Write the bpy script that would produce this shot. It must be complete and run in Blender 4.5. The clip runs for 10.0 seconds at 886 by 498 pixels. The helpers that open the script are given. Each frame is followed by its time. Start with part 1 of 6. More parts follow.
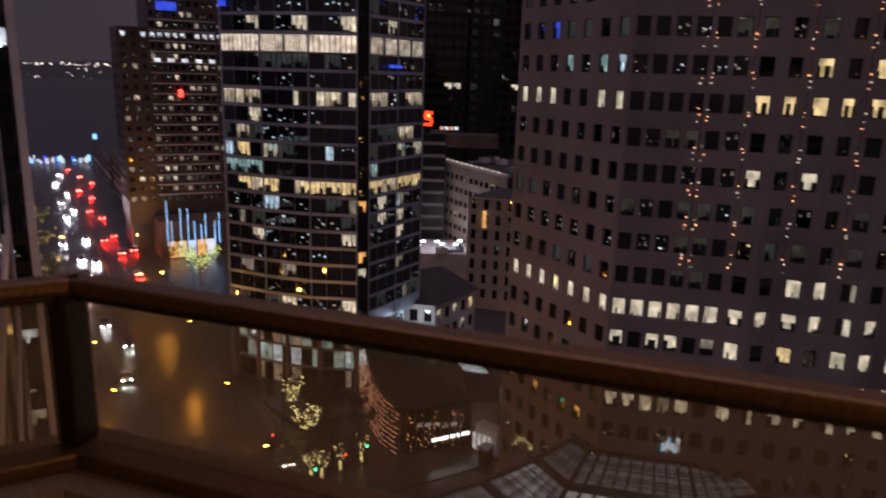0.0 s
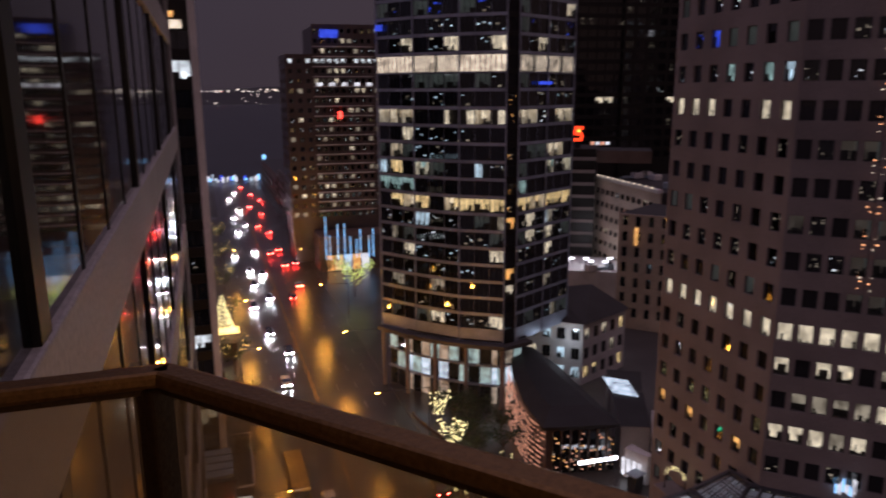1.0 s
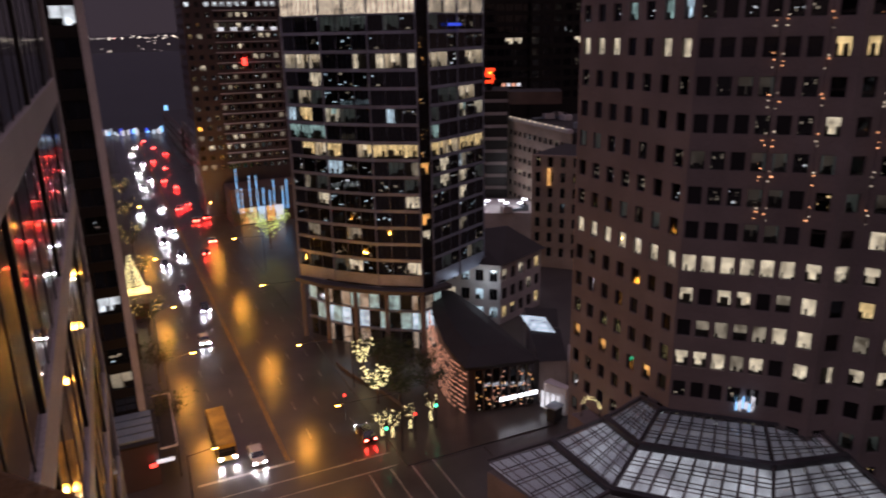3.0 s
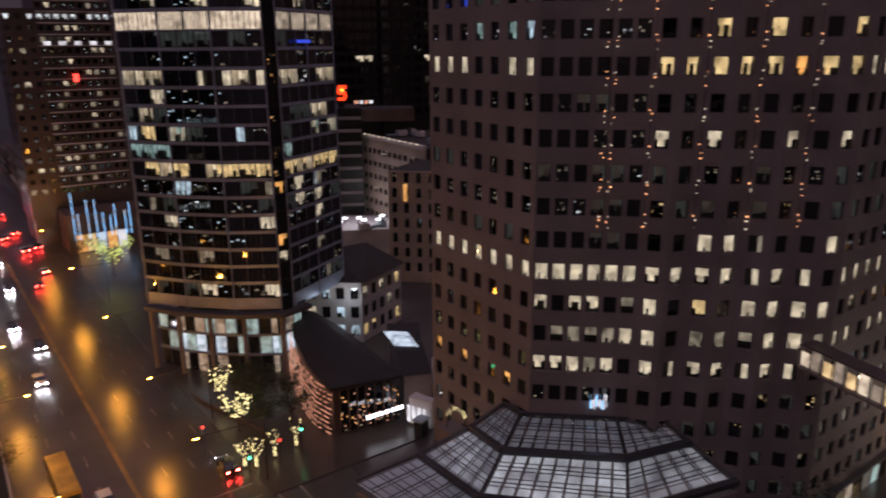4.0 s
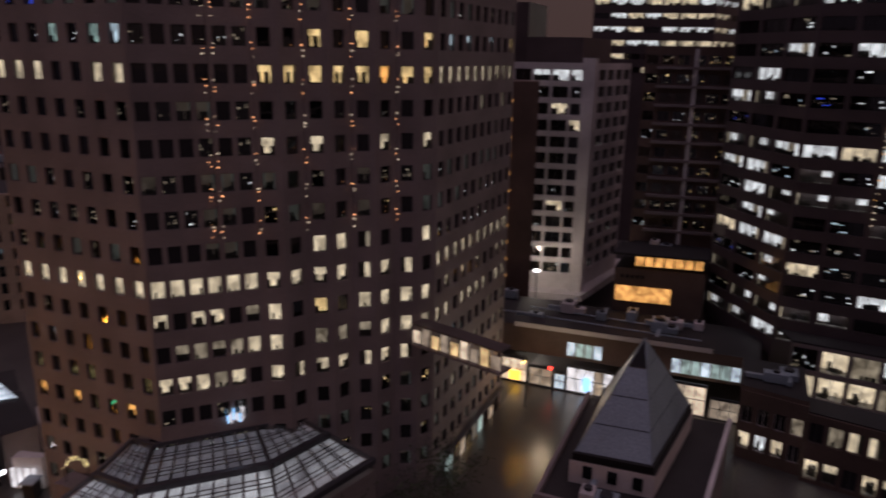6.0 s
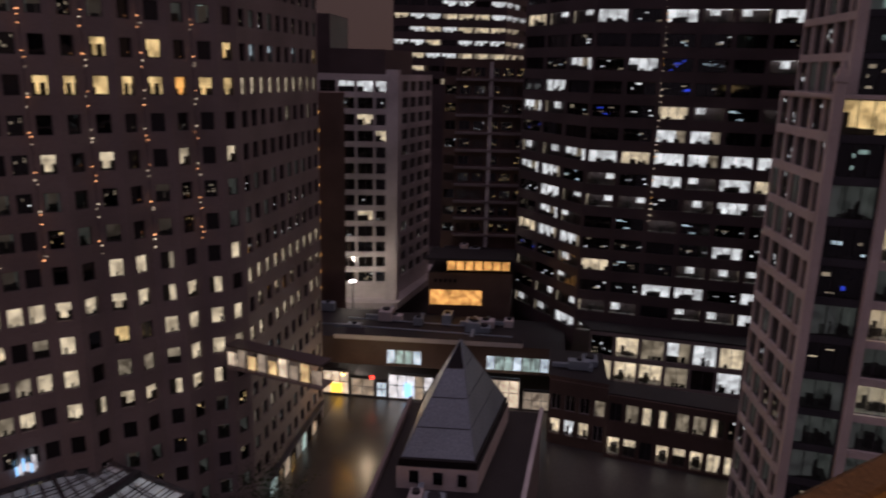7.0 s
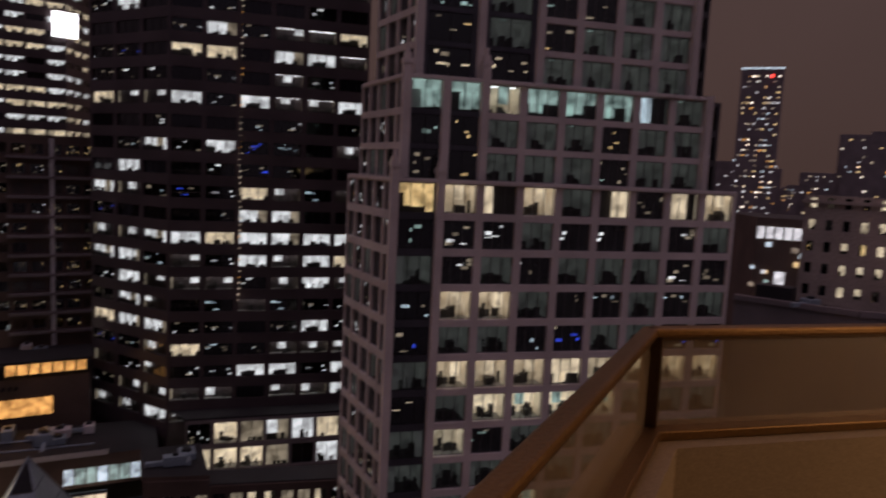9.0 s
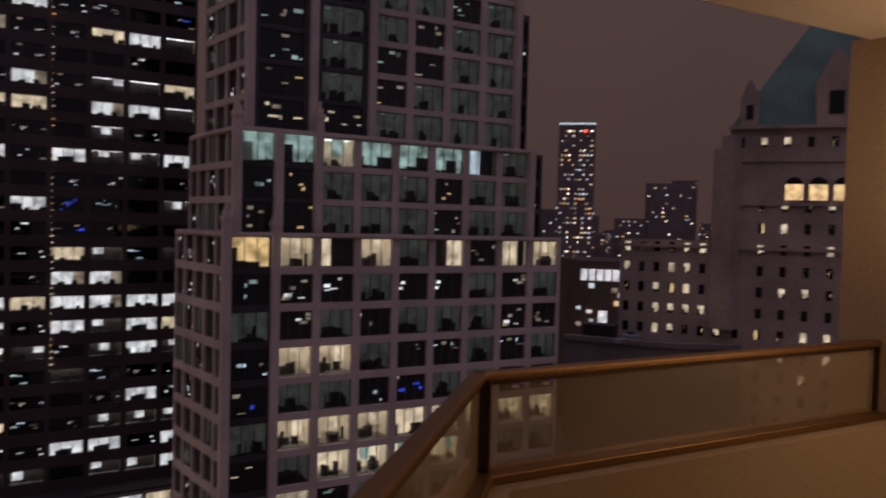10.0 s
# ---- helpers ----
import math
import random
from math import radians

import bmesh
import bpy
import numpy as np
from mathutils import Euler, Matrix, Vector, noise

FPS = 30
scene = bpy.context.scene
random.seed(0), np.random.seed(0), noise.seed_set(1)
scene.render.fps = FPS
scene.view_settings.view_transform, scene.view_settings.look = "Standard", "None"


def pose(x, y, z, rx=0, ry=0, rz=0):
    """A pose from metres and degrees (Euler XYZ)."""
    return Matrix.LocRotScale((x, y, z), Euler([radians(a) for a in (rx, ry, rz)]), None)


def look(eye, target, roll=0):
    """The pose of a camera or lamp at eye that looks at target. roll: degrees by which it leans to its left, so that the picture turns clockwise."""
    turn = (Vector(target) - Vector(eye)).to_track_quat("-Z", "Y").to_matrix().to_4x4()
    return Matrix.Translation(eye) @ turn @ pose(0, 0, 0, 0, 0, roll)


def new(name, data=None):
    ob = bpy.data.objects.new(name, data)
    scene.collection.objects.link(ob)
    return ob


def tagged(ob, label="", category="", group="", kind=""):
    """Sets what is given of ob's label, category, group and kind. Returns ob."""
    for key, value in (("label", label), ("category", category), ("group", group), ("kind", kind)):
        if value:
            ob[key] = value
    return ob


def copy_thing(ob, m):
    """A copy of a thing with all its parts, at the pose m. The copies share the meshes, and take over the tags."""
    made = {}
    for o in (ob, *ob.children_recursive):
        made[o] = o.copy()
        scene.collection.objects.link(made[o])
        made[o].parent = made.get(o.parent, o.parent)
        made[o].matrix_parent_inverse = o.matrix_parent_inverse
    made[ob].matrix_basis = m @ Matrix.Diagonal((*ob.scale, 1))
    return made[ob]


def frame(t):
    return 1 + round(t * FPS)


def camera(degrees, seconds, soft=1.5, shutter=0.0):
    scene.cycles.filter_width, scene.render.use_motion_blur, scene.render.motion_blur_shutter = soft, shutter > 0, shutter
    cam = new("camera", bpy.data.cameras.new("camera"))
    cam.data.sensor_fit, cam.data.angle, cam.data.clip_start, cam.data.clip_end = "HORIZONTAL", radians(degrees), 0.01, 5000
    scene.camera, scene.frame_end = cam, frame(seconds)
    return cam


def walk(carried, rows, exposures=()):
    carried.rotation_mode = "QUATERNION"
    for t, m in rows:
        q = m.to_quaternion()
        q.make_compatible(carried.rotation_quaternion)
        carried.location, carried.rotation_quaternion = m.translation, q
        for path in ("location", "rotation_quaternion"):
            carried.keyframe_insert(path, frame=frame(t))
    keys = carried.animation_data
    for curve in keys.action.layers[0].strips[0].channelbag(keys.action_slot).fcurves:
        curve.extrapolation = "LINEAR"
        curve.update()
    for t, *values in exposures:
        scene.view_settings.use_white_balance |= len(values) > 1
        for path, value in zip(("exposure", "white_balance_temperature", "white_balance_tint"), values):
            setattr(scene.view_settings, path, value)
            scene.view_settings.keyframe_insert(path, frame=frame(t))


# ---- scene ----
FOV = 62.98
cam = camera(FOV, 10.0, soft=1.9, shutter=0.5)
# time, x, y, z, heading, pitch, roll
ROWS = [
    (0.0, -0.60, -0.25, 54.90, -30.30, -13.60, 1.71),
    (0.5, -0.54, -0.17, 54.985, -24.99, -12.32, 0.55),
    (1.0, -0.44, -0.085, 55.0, -18.29, -12.50, -0.28),
    (1.5, -0.24, -0.01, 55.0, -13.76, -13.66, -0.34),
    (2.0, -0.11, 0.02, 55.0, -13.15, -15.42, -0.64),
    (2.5, -0.08, 0.04, 55.0, -18.24, -16.57, -1.08),
    (4.0, -0.06, 0.05, 55.0, -36.47, -15.71, -0.48),
    (4.5, -0.05, 0.06, 55.0, -42.88, -15.63, 0.01),
    (5.0, -0.05, 0.06, 55.0, -51.34, -15.55, 0.44),
    (5.5, -0.05, 0.06, 55.0, -59.18, -15.30, 0.76),
    (7.0, -0.04, 0.06, 55.0, -82.13, -13.83, 1.41),
    (7.5, -0.03, 0.07, 55.0, -88.89, -12.80, 1.58),
    (8.0, -0.02, 0.07, 55.0, -97.24, -11.38, 2.40),
    (8.5, -0.01, 0.06, 55.0, -106.30, -9.17, 2.86),
    (9.0, 0.00, 0.05, 55.0, -114.09, -6.38, 2.73),
    (9.5, 0.00, 0.03, 55.0, -120.76, -3.83, 2.05),
    (10.0, 0.00, 0.00, 55.0, -126.65, -1.86, 1.46),
]


def ahead(yaw, pitch):
    a, p = radians(yaw), radians(pitch)
    return Vector((-math.sin(a) * math.cos(p), math.cos(a) * math.cos(p), math.sin(p)))


walk(cam, [(t, look((x, y, z), Vector((x, y, z)) + ahead(a, p), r)) for t, x, y, z, a, p, r in ROWS],
     exposures=((0.0, 0.26, 6150, 19), (2.5, 0.18, 6250, 19), (5.5, 0.14, 6500, 19), (7.5, 0.14, 6600, 19), (10.0, 0.06, 6600, 19)))

# ---- night sky, lit from below by the city ----
world = bpy.data.worlds.new("night_sky")
scene.world = world
world.use_nodes = True
wn, wl = world.node_tree.nodes, world.node_tree.links
wn.clear()
w_out, w_bg = wn.new("ShaderNodeOutputWorld"), wn.new("ShaderNodeBackground")
w_co, w_sep, w_ramp = wn.new("ShaderNodeTexCoord"), wn.new("ShaderNodeSeparateXYZ"), wn.new("ShaderNodeValToRGB")
w_noise, w_mix = wn.new("ShaderNodeTexNoise"), wn.new("ShaderNodeMixRGB")
w_ramp.color_ramp.elements[0].position, w_ramp.color_ramp.elements[0].color = 0.0, (0.066, 0.046, 0.044, 1)
w_ramp.color_ramp.elements[1].position, w_ramp.color_ramp.elements[1].color = 0.9, (0.54, 0.415, 0.475, 1)
el = w_ramp.color_ramp.elements.new(0.35)
el.color = (0.080, 0.060, 0.062, 1)
w_noise.inputs["Scale"].default_value, w_noise.inputs["Detail"].default_value = 2.2, 3.0
w_mix.blend_type, w_mix.inputs[0].default_value = "MULTIPLY", 0.35
wl.new(w_co.outputs["Generated"], w_sep.inputs[0])
wl.new(w_sep.outputs["Z"], w_ramp.inputs[0])
wl.new(w_co.outputs["Generated"], w_noise.inputs["Vector"])
wl.new(w_ramp.outputs[0], w_mix.inputs[1])
wl.new(w_noise.outputs["Fac"], w_mix.inputs[2])
w_dot, w_side, w_tint, w_mul = wn.new("ShaderNodeVectorMath"), wn.new("ShaderNodeMapRange"), wn.new("ShaderNodeMixRGB"), wn.new("ShaderNodeMixRGB")
w_dot.operation = "DOT_PRODUCT"
w_dot.inputs[1].default_value = (0.75, -0.66, 0.0)
w_side.inputs["From Min"].default_value, w_side.inputs["From Max"].default_value = -0.8, 0.8
w_tint.inputs[1].default_value, w_tint.inputs[2].default_value = (0.66, 0.73, 0.96, 1), (1.02, 0.90, 0.80, 1)
w_mul.blend_type, w_mul.inputs[0].default_value = "MULTIPLY", 1.0
wl.new(w_co.outputs["Generated"], w_dot.inputs[0])
wl.new(w_dot.outputs["Value"], w_side.inputs["Value"])
wl.new(w_side.outputs[0], w_tint.inputs[0])
wl.new(w_mix.outputs[0], w_mul.inputs[1])
wl.new(w_tint.outputs[0], w_mul.inputs[2])
wl.new(w_mul.outputs[0], w_bg.inputs[0])
w_bg.inputs[1].default_value = 1.0
wl.new(w_bg.outputs[0], w_out.inputs[0])

# ---- lamps of the place ----


def lamp(name, kind, power, colour, m, size=0.3, size_y=0.0):
    data = bpy.data.lights.new(name, kind)
    data.energy, data.color = power, colour
    if kind == "AREA":
        data.size = size
        if size_y:
            data.shape, data.size_y = "RECTANGLE", size_y
    else:
        data.shadow_soft_size = size
    ob = new(name, data)
    ob.matrix_world = m
    return ob


# the lamp beside the balcony door
lamp("door_light", "POINT", 3.8, (1.0, 0.64, 0.34), pose(1.1, -3.4, 55.3), 0.12)
# the lit room behind the glazed door
lamp("room_light", "AREA", 10.0, (1.0, 0.64, 0.34), look((-0.1, -3.7, 54.9), (1.7, -1.6, 54.0)), 1.1, 1.6)

# ---- materials ----


def material(name, base, rough=0.6, metal=0.0, spots=0.25, scale=1.0, fine=14.0, bump=0.0, spec=0.5, tint=None, per_piece=0.0, coat=0.0):
    """Base colour broken up at two scales, with fine relief."""
    m = bpy.data.materials.new(name)
    m.use_nodes = True
    n, l = m.node_tree.nodes, m.node_tree.links
    b = n["Principled BSDF"]
    b.inputs["Roughness"].default_value, b.inputs["Metallic"].default_value = rough, metal
    b.inputs["Specular IOR Level"].default_value = spec
    b.inputs["Coat Weight"].default_value = coat
    g = n.new("ShaderNodeNewGeometry")
    big, small = n.new("ShaderNodeTexNoise"), n.new("ShaderNodeTexNoise")
    big.inputs["Scale"].default_value, small.inputs["Scale"].default_value = scale * 0.3, fine * scale
    big.inputs["Detail"].default_value, small.inputs["Detail"].default_value = 5, 4
    l.new(g.outputs["Position"], big.inputs["Vector"])
    l.new(g.outputs["Position"], small.inputs["Vector"])
    mix, mix2 = n.new("ShaderNodeMixRGB"), n.new("ShaderNodeMixRGB")
    dark = tint or [c * (1 - spots) for c in base]
    lite = [min(1, c * (1 + spots * 0.6)) for c in base]
    mix.inputs[1].default_value, mix.inputs[2].default_value = (*dark, 1), (*lite, 1)
    r = n.new("ShaderNodeMapRange")
    r.inputs["From Min"].default_value, r.inputs["From Max"].default_value = 0.3, 0.7
    l.new(big.outputs["Fac"], r.inputs["Value"])
    l.new(r.outputs[0], mix.inputs[0])
    mix2.blend_type, mix2.inputs[0].default_value = "OVERLAY", 0.5
    l.new(mix.outputs[0], mix2.inputs[1])
    l.new(small.outputs["Fac"], mix2.inputs[2])
    last = mix2
    if per_piece:
        info, hsv, rr = n.new("ShaderNodeObjectInfo"), n.new("ShaderNodeHueSaturation"), n.new("ShaderNodeMapRange")
        rr.inputs["To Min"].default_value, rr.inputs["To Max"].default_value = 1 - per_piece, 1 + per_piece
        l.new(info.outputs["Random"], rr.inputs["Value"])
        l.new(rr.outputs[0], hsv.inputs["Value"])
        l.new(mix2.outputs[0], hsv.inputs["Color"])
        last = hsv
    l.new(last.outputs[0], b.inputs["Base Color"])
    if bump:
        bp = n.new("ShaderNodeBump")
        bp.inputs["Strength"].default_value, bp.inputs["Distance"].default_value = bump, 0.03
        l.new(small.outputs["Fac"], bp.inputs["Height"])
        l.new(bp.outputs[0], b.inputs["Normal"])
    return m


def dark_pane(name, base, rough=0.04, wave=0.25, wave_scale=0.6, spec=1.0):
    """A window pane with an unlit room behind: glossy, nearly black, slightly out of true."""
    m = material(name, base, rough, 0.0, 0.7, 1.0, 3.0, 0.0, spec)
    n, l = m.node_tree.nodes, m.node_tree.links
    b = n["Principled BSDF"]
    g, t, bp = n.new("ShaderNodeNewGeometry"), n.new("ShaderNodeTexNoise"), n.new("ShaderNodeBump")
    t.inputs["Scale"].default_value, t.inputs["Detail"].default_value = wave_scale, 1
    bp.inputs["Strength"].default_value, bp.inputs["Distance"].default_value = wave, 0.05
    l.new(g.outputs["Position"], t.inputs["Vector"])
    l.new(t.outputs["Fac"], bp.inputs["Height"])
    l.new(bp.outputs[0], b.inputs["Normal"])
    return m


def glow(name, colour, power, vary=0.6, scale=0.9, stripes=0.0):
    """A surface that gives off light: lit blinds, bulbs, room walls with their light put in."""
    m = bpy.data.materials.new(name)
    m.use_nodes = True
    n, l = m.node_tree.nodes, m.node_tree.links
    b = n["Principled BSDF"]
    b.inputs["Base Color"].default_value = (*[c * 0.6 for c in colour], 1)
    b.inputs["Emission Color"].default_value = (*colour, 1)
    if vary:
        g, t, r = n.new("ShaderNodeNewGeometry"), n.new("ShaderNodeTexNoise"), n.new("ShaderNodeMapRange")
        t.inputs["Scale"].default_value, t.inputs["Detail"].default_value = scale, 4
        r.inputs["From Min"].default_value, r.inputs["From Max"].default_value = 0.32, 0.68
        r.inputs["To Min"].default_value, r.inputs["To Max"].default_value = power * (1 - vary), power * (1 + vary)
        l.new(g.outputs["Position"], t.inputs["Vector"])
        l.new(t.outputs["Fac"], r.inputs["Value"])
        l.new(r.outputs[0], b.inputs["Emission Strength"])
    else:
        b.inputs["Emission Strength"].default_value = power
    m.cycles.emission_sampling = "NONE"
    return m


def clear_glass(name, colour, gloss=0.12, rough=0.02, through_colour=0.9, film=0.0, most=0.9):
    m = bpy.data.materials.new(name)
    m.use_nodes = True
    n, l = m.node_tree.nodes, m.node_tree.links
    n.clear()
    out, mix = n.new("ShaderNodeOutputMaterial"), n.new("ShaderNodeMixShader")
    tr, gl, lw, mr = n.new("ShaderNodeBsdfTransparent"), n.new("ShaderNodeBsdfGlossy"), n.new("ShaderNodeFresnel"), n.new("ShaderNodeMapRange")
    tr.inputs[0].default_value = (*[c * through_colour for c in colour], 1)
    gl.inputs["Roughness"].default_value = rough
    lw.inputs["IOR"].default_value = 1.5
    mr.inputs["To Min"].default_value, mr.inputs["To Max"].default_value = gloss, most
    l.new(lw.outputs[0], mr.inputs["Value"])
    l.new(mr.outputs[0], mix.inputs[0])
    l.new(tr.outputs[0], mix.inputs[1])
    l.new(gl.outputs[0], mix.inputs[2])
    if film:
        df, mx = n.new("ShaderNodeBsdfDiffuse"), n.new("ShaderNodeMixShader")
        df.inputs[0].default_value = (0.52, 0.42, 0.31, 1)
        tx, tr2 = n.new("ShaderNodeTexNoise"), n.new("ShaderNodeMapRange")
        tx.inputs["Scale"].default_value, tx.inputs["Detail"].default_value = 3.0, 6
        tr2.inputs["To Min"].default_value, tr2.inputs["To Max"].default_value = film * 0.5, film * 1.5
        l.new(tx.outputs["Fac"], tr2.inputs["Value"])
        l.new(tr2.outputs[0], mx.inputs[0])
        l.new(mix.outputs[0], mx.inputs[1])
        l.new(df.outputs[0], mx.inputs[2])
        mix = mx
    l.new(mix.outputs[0], out.inputs[0])
    return m


M = dict(
    granite=material("granite", (0.235, 0.198, 0.188), 0.7, 0, 0.22, 0.5, 20, 0.15),
    granite_pale=material("granite_pale", (0.66, 0.585, 0.52), 0.65, 0, 0.2, 0.5, 20, 0.15),
    granite_dark=material("granite_dark", (0.085, 0.065, 0.065), 0.35, 0, 0.3, 0.5, 18, 0.1),
    brown_stone=material("brown_stone", (0.12, 0.078, 0.06), 0.6, 0, 0.35, 0.5, 14, 0.2),
    concrete=material("concrete", (0.60, 0.57, 0.55), 0.8, 0, 0.25, 0.5, 12, 0.2),
    hotel_stone=material("hotel_stone", (0.50, 0.41, 0.33), 0.85, 0, 0.3, 0.4, 9, 0.3),
    copper=material("copper_roof", (0.10, 0.20, 0.17), 0.6, 0.2, 0.35, 0.5, 9, 0.2),
    spandrel=material("spandrel", (0.36, 0.40, 0.50), 0.35, 0.3, 0.25, 0.6, 6, 0.0),
    spandrel_dark=material("spandrel_dark", (0.03, 0.03, 0.035), 0.25, 0.2, 0.3, 0.6, 6, 0.0),
    mullion=material("mullion", (0.10, 0.10, 0.11), 0.4, 0.6, 0.25, 1, 10),
    mullion_dark=material("mullion_dark", (0.015, 0.013, 0.012), 0.45, 0.3, 0.3, 1, 10),
    frame=material("window_frame", (0.11, 0.10, 0.10), 0.5, 0.3, 0.2, 1, 10),
    ledge=material("ledge_panel", (0.42, 0.39, 0.38), 0.55, 0.1, 0.18, 0.8, 25, 0.1),
    asphalt=material("wet_asphalt", (0.045, 0.041, 0.038), 0.30, 0, 0.5, 0.6, 10, 0.12, 1.0),
    paving=material("wet_paving", (0.06, 0.054, 0.048), 0.28, 0, 0.35, 0.5, 12, 0.3, 0.7),
    ground=material("dark_ground", (0.07, 0.065, 0.06), 0.5, 0, 0.4, 0.3, 8, 0.3),
    roof=material("roof_felt", (0.022, 0.020, 0.020), 0.7, 0, 0.4, 0.5, 10, 0.3),
    roof_metal=material("roof_metal", (0.30, 0.37, 0.41), 0.45, 0.2, 0.2, 0.5, 10, 0.05),
    bronze=material("bronze_rail", (0.25, 0.14, 0.055), 0.38, 0.75, 0.3, 3, 30, 0.1),
    bronze_dark=material("bronze_dark", (0.07, 0.04, 0.02), 0.45, 0.7, 0.3, 3, 30, 0.1),
    stucco=material("stucco", (0.40, 0.305, 0.205), 0.85, 0, 0.10, 1.5, 90, 0.03),
    soffit=material("soffit_paint", (0.74, 0.66, 0.55), 0.8, 0, 0.08, 1.2, 60, 0.1),
    tile=material("balcony_tile", (0.30, 0.25, 0.20), 0.5, 0, 0.2, 1.2, 20, 0.2),
    bark=material("bark", (0.10, 0.07, 0.05), 0.9, 0, 0.3, 3, 30, 0.4),
    leaf=material("leaves", (0.05, 0.075, 0.03), 0.7, 0, 0.5, 2, 12),
    metal=material("painted_metal", (0.05, 0.05, 0.055), 0.45, 0.6, 0.2, 2, 20),
    car_white=material("car_white", (0.62, 0.62, 0.60), 0.25, 0.1, 0.08, 1, 10, 0, 0.5, None, 0, 0.6),
    car_dark=material("car_dark", (0.035, 0.035, 0.04), 0.22, 0.3, 0.15, 1, 10, 0, 0.5, None, 0, 0.8),
    car_red=material("car_red", (0.30, 0.03, 0.02), 0.25, 0.2, 0.1, 1, 10, 0, 0.5, None, 0, 0.8),
    rubber=material("tyre_rubber", (0.02, 0.02, 0.02), 0.8, 0, 0.2, 4, 20),
    paint_white=material("road_paint", (0.36, 0.34, 0.30), 0.4, 0, 0.5, 1.5, 12),
    paint_yellow=material("road_paint_yellow", (0.45, 0.27, 0.04), 0.4, 0, 0.5, 1.5, 12),
    water=material("water", (0.012, 0.014, 0.018), 0.6, 0, 0.3, 0.05, 8, 0.4),
    hill=material("far_hill", (0.03, 0.03, 0.032), 0.9, 0, 0.3, 0.01, 8),
    brick=material("roof_brick", (0.22, 0.13, 0.10), 0.8, 0, 0.3, 0.8, 12, 0.3),
    silhouette=material("furniture_dark", (0.05, 0.045, 0.04), 0.7, 0, 0.3, 1, 8),
    room_dim=material("room_wall", (0.30, 0.28, 0.26), 0.9, 0, 0.2, 1, 8),
    pane=dark_pane("pane_dark", (0.006, 0.006, 0.007)),
    pane_blue=dark_pane("pane_blue", (0.014, 0.018, 0.026), 0.03, 0.18, 0.5),
    pane_teal=dark_pane("pane_teal", (0.048, 0.056, 0.053), 0.06, 0.2, 0.6),
    pane_mirror=dark_pane("pane_mirror", (0.010, 0.010, 0.011), 0.05, 0.09, 0.8, 0.8),
    clear=clear_glass("clear_pane", (0.9, 0.95, 0.93), 0.04),
    guard=clear_glass("guard_glass", (0.90, 0.86, 0.78), 0.02, 0.16, 0.97, 0.24, 0.22),
    cream=glow("lit_cream", (1.0, 0.84, 0.60), 0.55, 0.6),
    warm=glow("lit_warm", (1.0, 0.72, 0.34), 0.65, 0.6),
    white=glow("lit_white", (0.95, 0.98, 1.0), 0.62, 0.6),
    cool=glow("lit_cool", (0.72, 0.90, 1.0), 0.55, 0.7),
    # interior light put into sheets under the glass roof, weaker for sides and top
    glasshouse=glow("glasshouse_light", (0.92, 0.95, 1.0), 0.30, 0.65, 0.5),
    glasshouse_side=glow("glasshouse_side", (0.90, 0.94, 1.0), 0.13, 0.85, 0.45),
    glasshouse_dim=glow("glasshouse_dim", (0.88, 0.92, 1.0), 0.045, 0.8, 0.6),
    amber=glow("lit_amber", (1.0, 0.50, 0.14), 0.7, 0.6),
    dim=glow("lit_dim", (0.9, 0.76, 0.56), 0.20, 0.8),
    # faint glow that stands for stray light on the walls of unlit rooms
    murk=glow("unlit_room_glow", (0.84, 0.92, 0.86), 0.021, 0.7),
    murk_warm=glow("unlit_room_warm_glow", (1.0, 0.80, 0.66), 0.018, 0.8),
    string=glow("string_lamp", (1.0, 0.42, 0.18), 1.3, 0.5),
    teal=glow("lit_teal", (0.62, 0.88, 0.82), 0.30, 0.8),
    blue=glow("lit_blue", (0.06, 0.12, 1.0), 0.5, 0.4),
    tube=glow("ceiling_tube", (0.95, 0.98, 1.0), 2.2, 0.4),
    tube_warm=glow("ceiling_tube_warm", (1.0, 0.86, 0.62), 2.0, 0.4),
    bulb=glow("fairy_bulb", (1.0, 0.88, 0.40), 1.5, 0.0),
    bulb_gold=glow("gold_bulb", (1.0, 0.72, 0.22), 2.0, 0.0),
    bulb_green=glow("green_bulb", (0.70, 0.85, 0.25), 0.8, 0.0),
    bulb_blue=glow("blue_bulb", (0.25, 0.60, 1.0), 1.5, 0.0),
    bulb_pink=glow("pink_bulb", (1.0, 0.46, 0.28), 0.62, 0.0),
    bulb_red=glow("red_bulb", (1.0, 0.05, 0.03), 3.5, 0.0),
    bulb_white=glow("white_bulb", (0.95, 0.97, 1.0), 4.0, 0.0),
    bulb_far=glow("far_bulb", (1.0, 0.88, 0.72), 1.6, 0.0),
    sodium=glow("sodium_lamp", (1.0, 0.40, 0.03), 130.0, 0.0),
    head=glow("headlight", (0.96, 0.97, 1.0), 300.0, 0.0),
    tail=glow("tail_light", (1.0, 0.03, 0.02), 170.0, 0.0),
    sign_red=glow("sign_red", (1.0, 0.05, 0.01), 2.0, 0.0),
    sign_gold=glow("sign_gold", (1.0, 0.55, 0.05), 2.4, 0.0),
    go=glow("signal_green", (0.05, 1.0, 0.45), 6.0, 0.0),
)
for k in ("sodium", "head", "tail"):
    M[k].cycles.emission_sampling = "AUTO"

# ---- mesh helpers ----


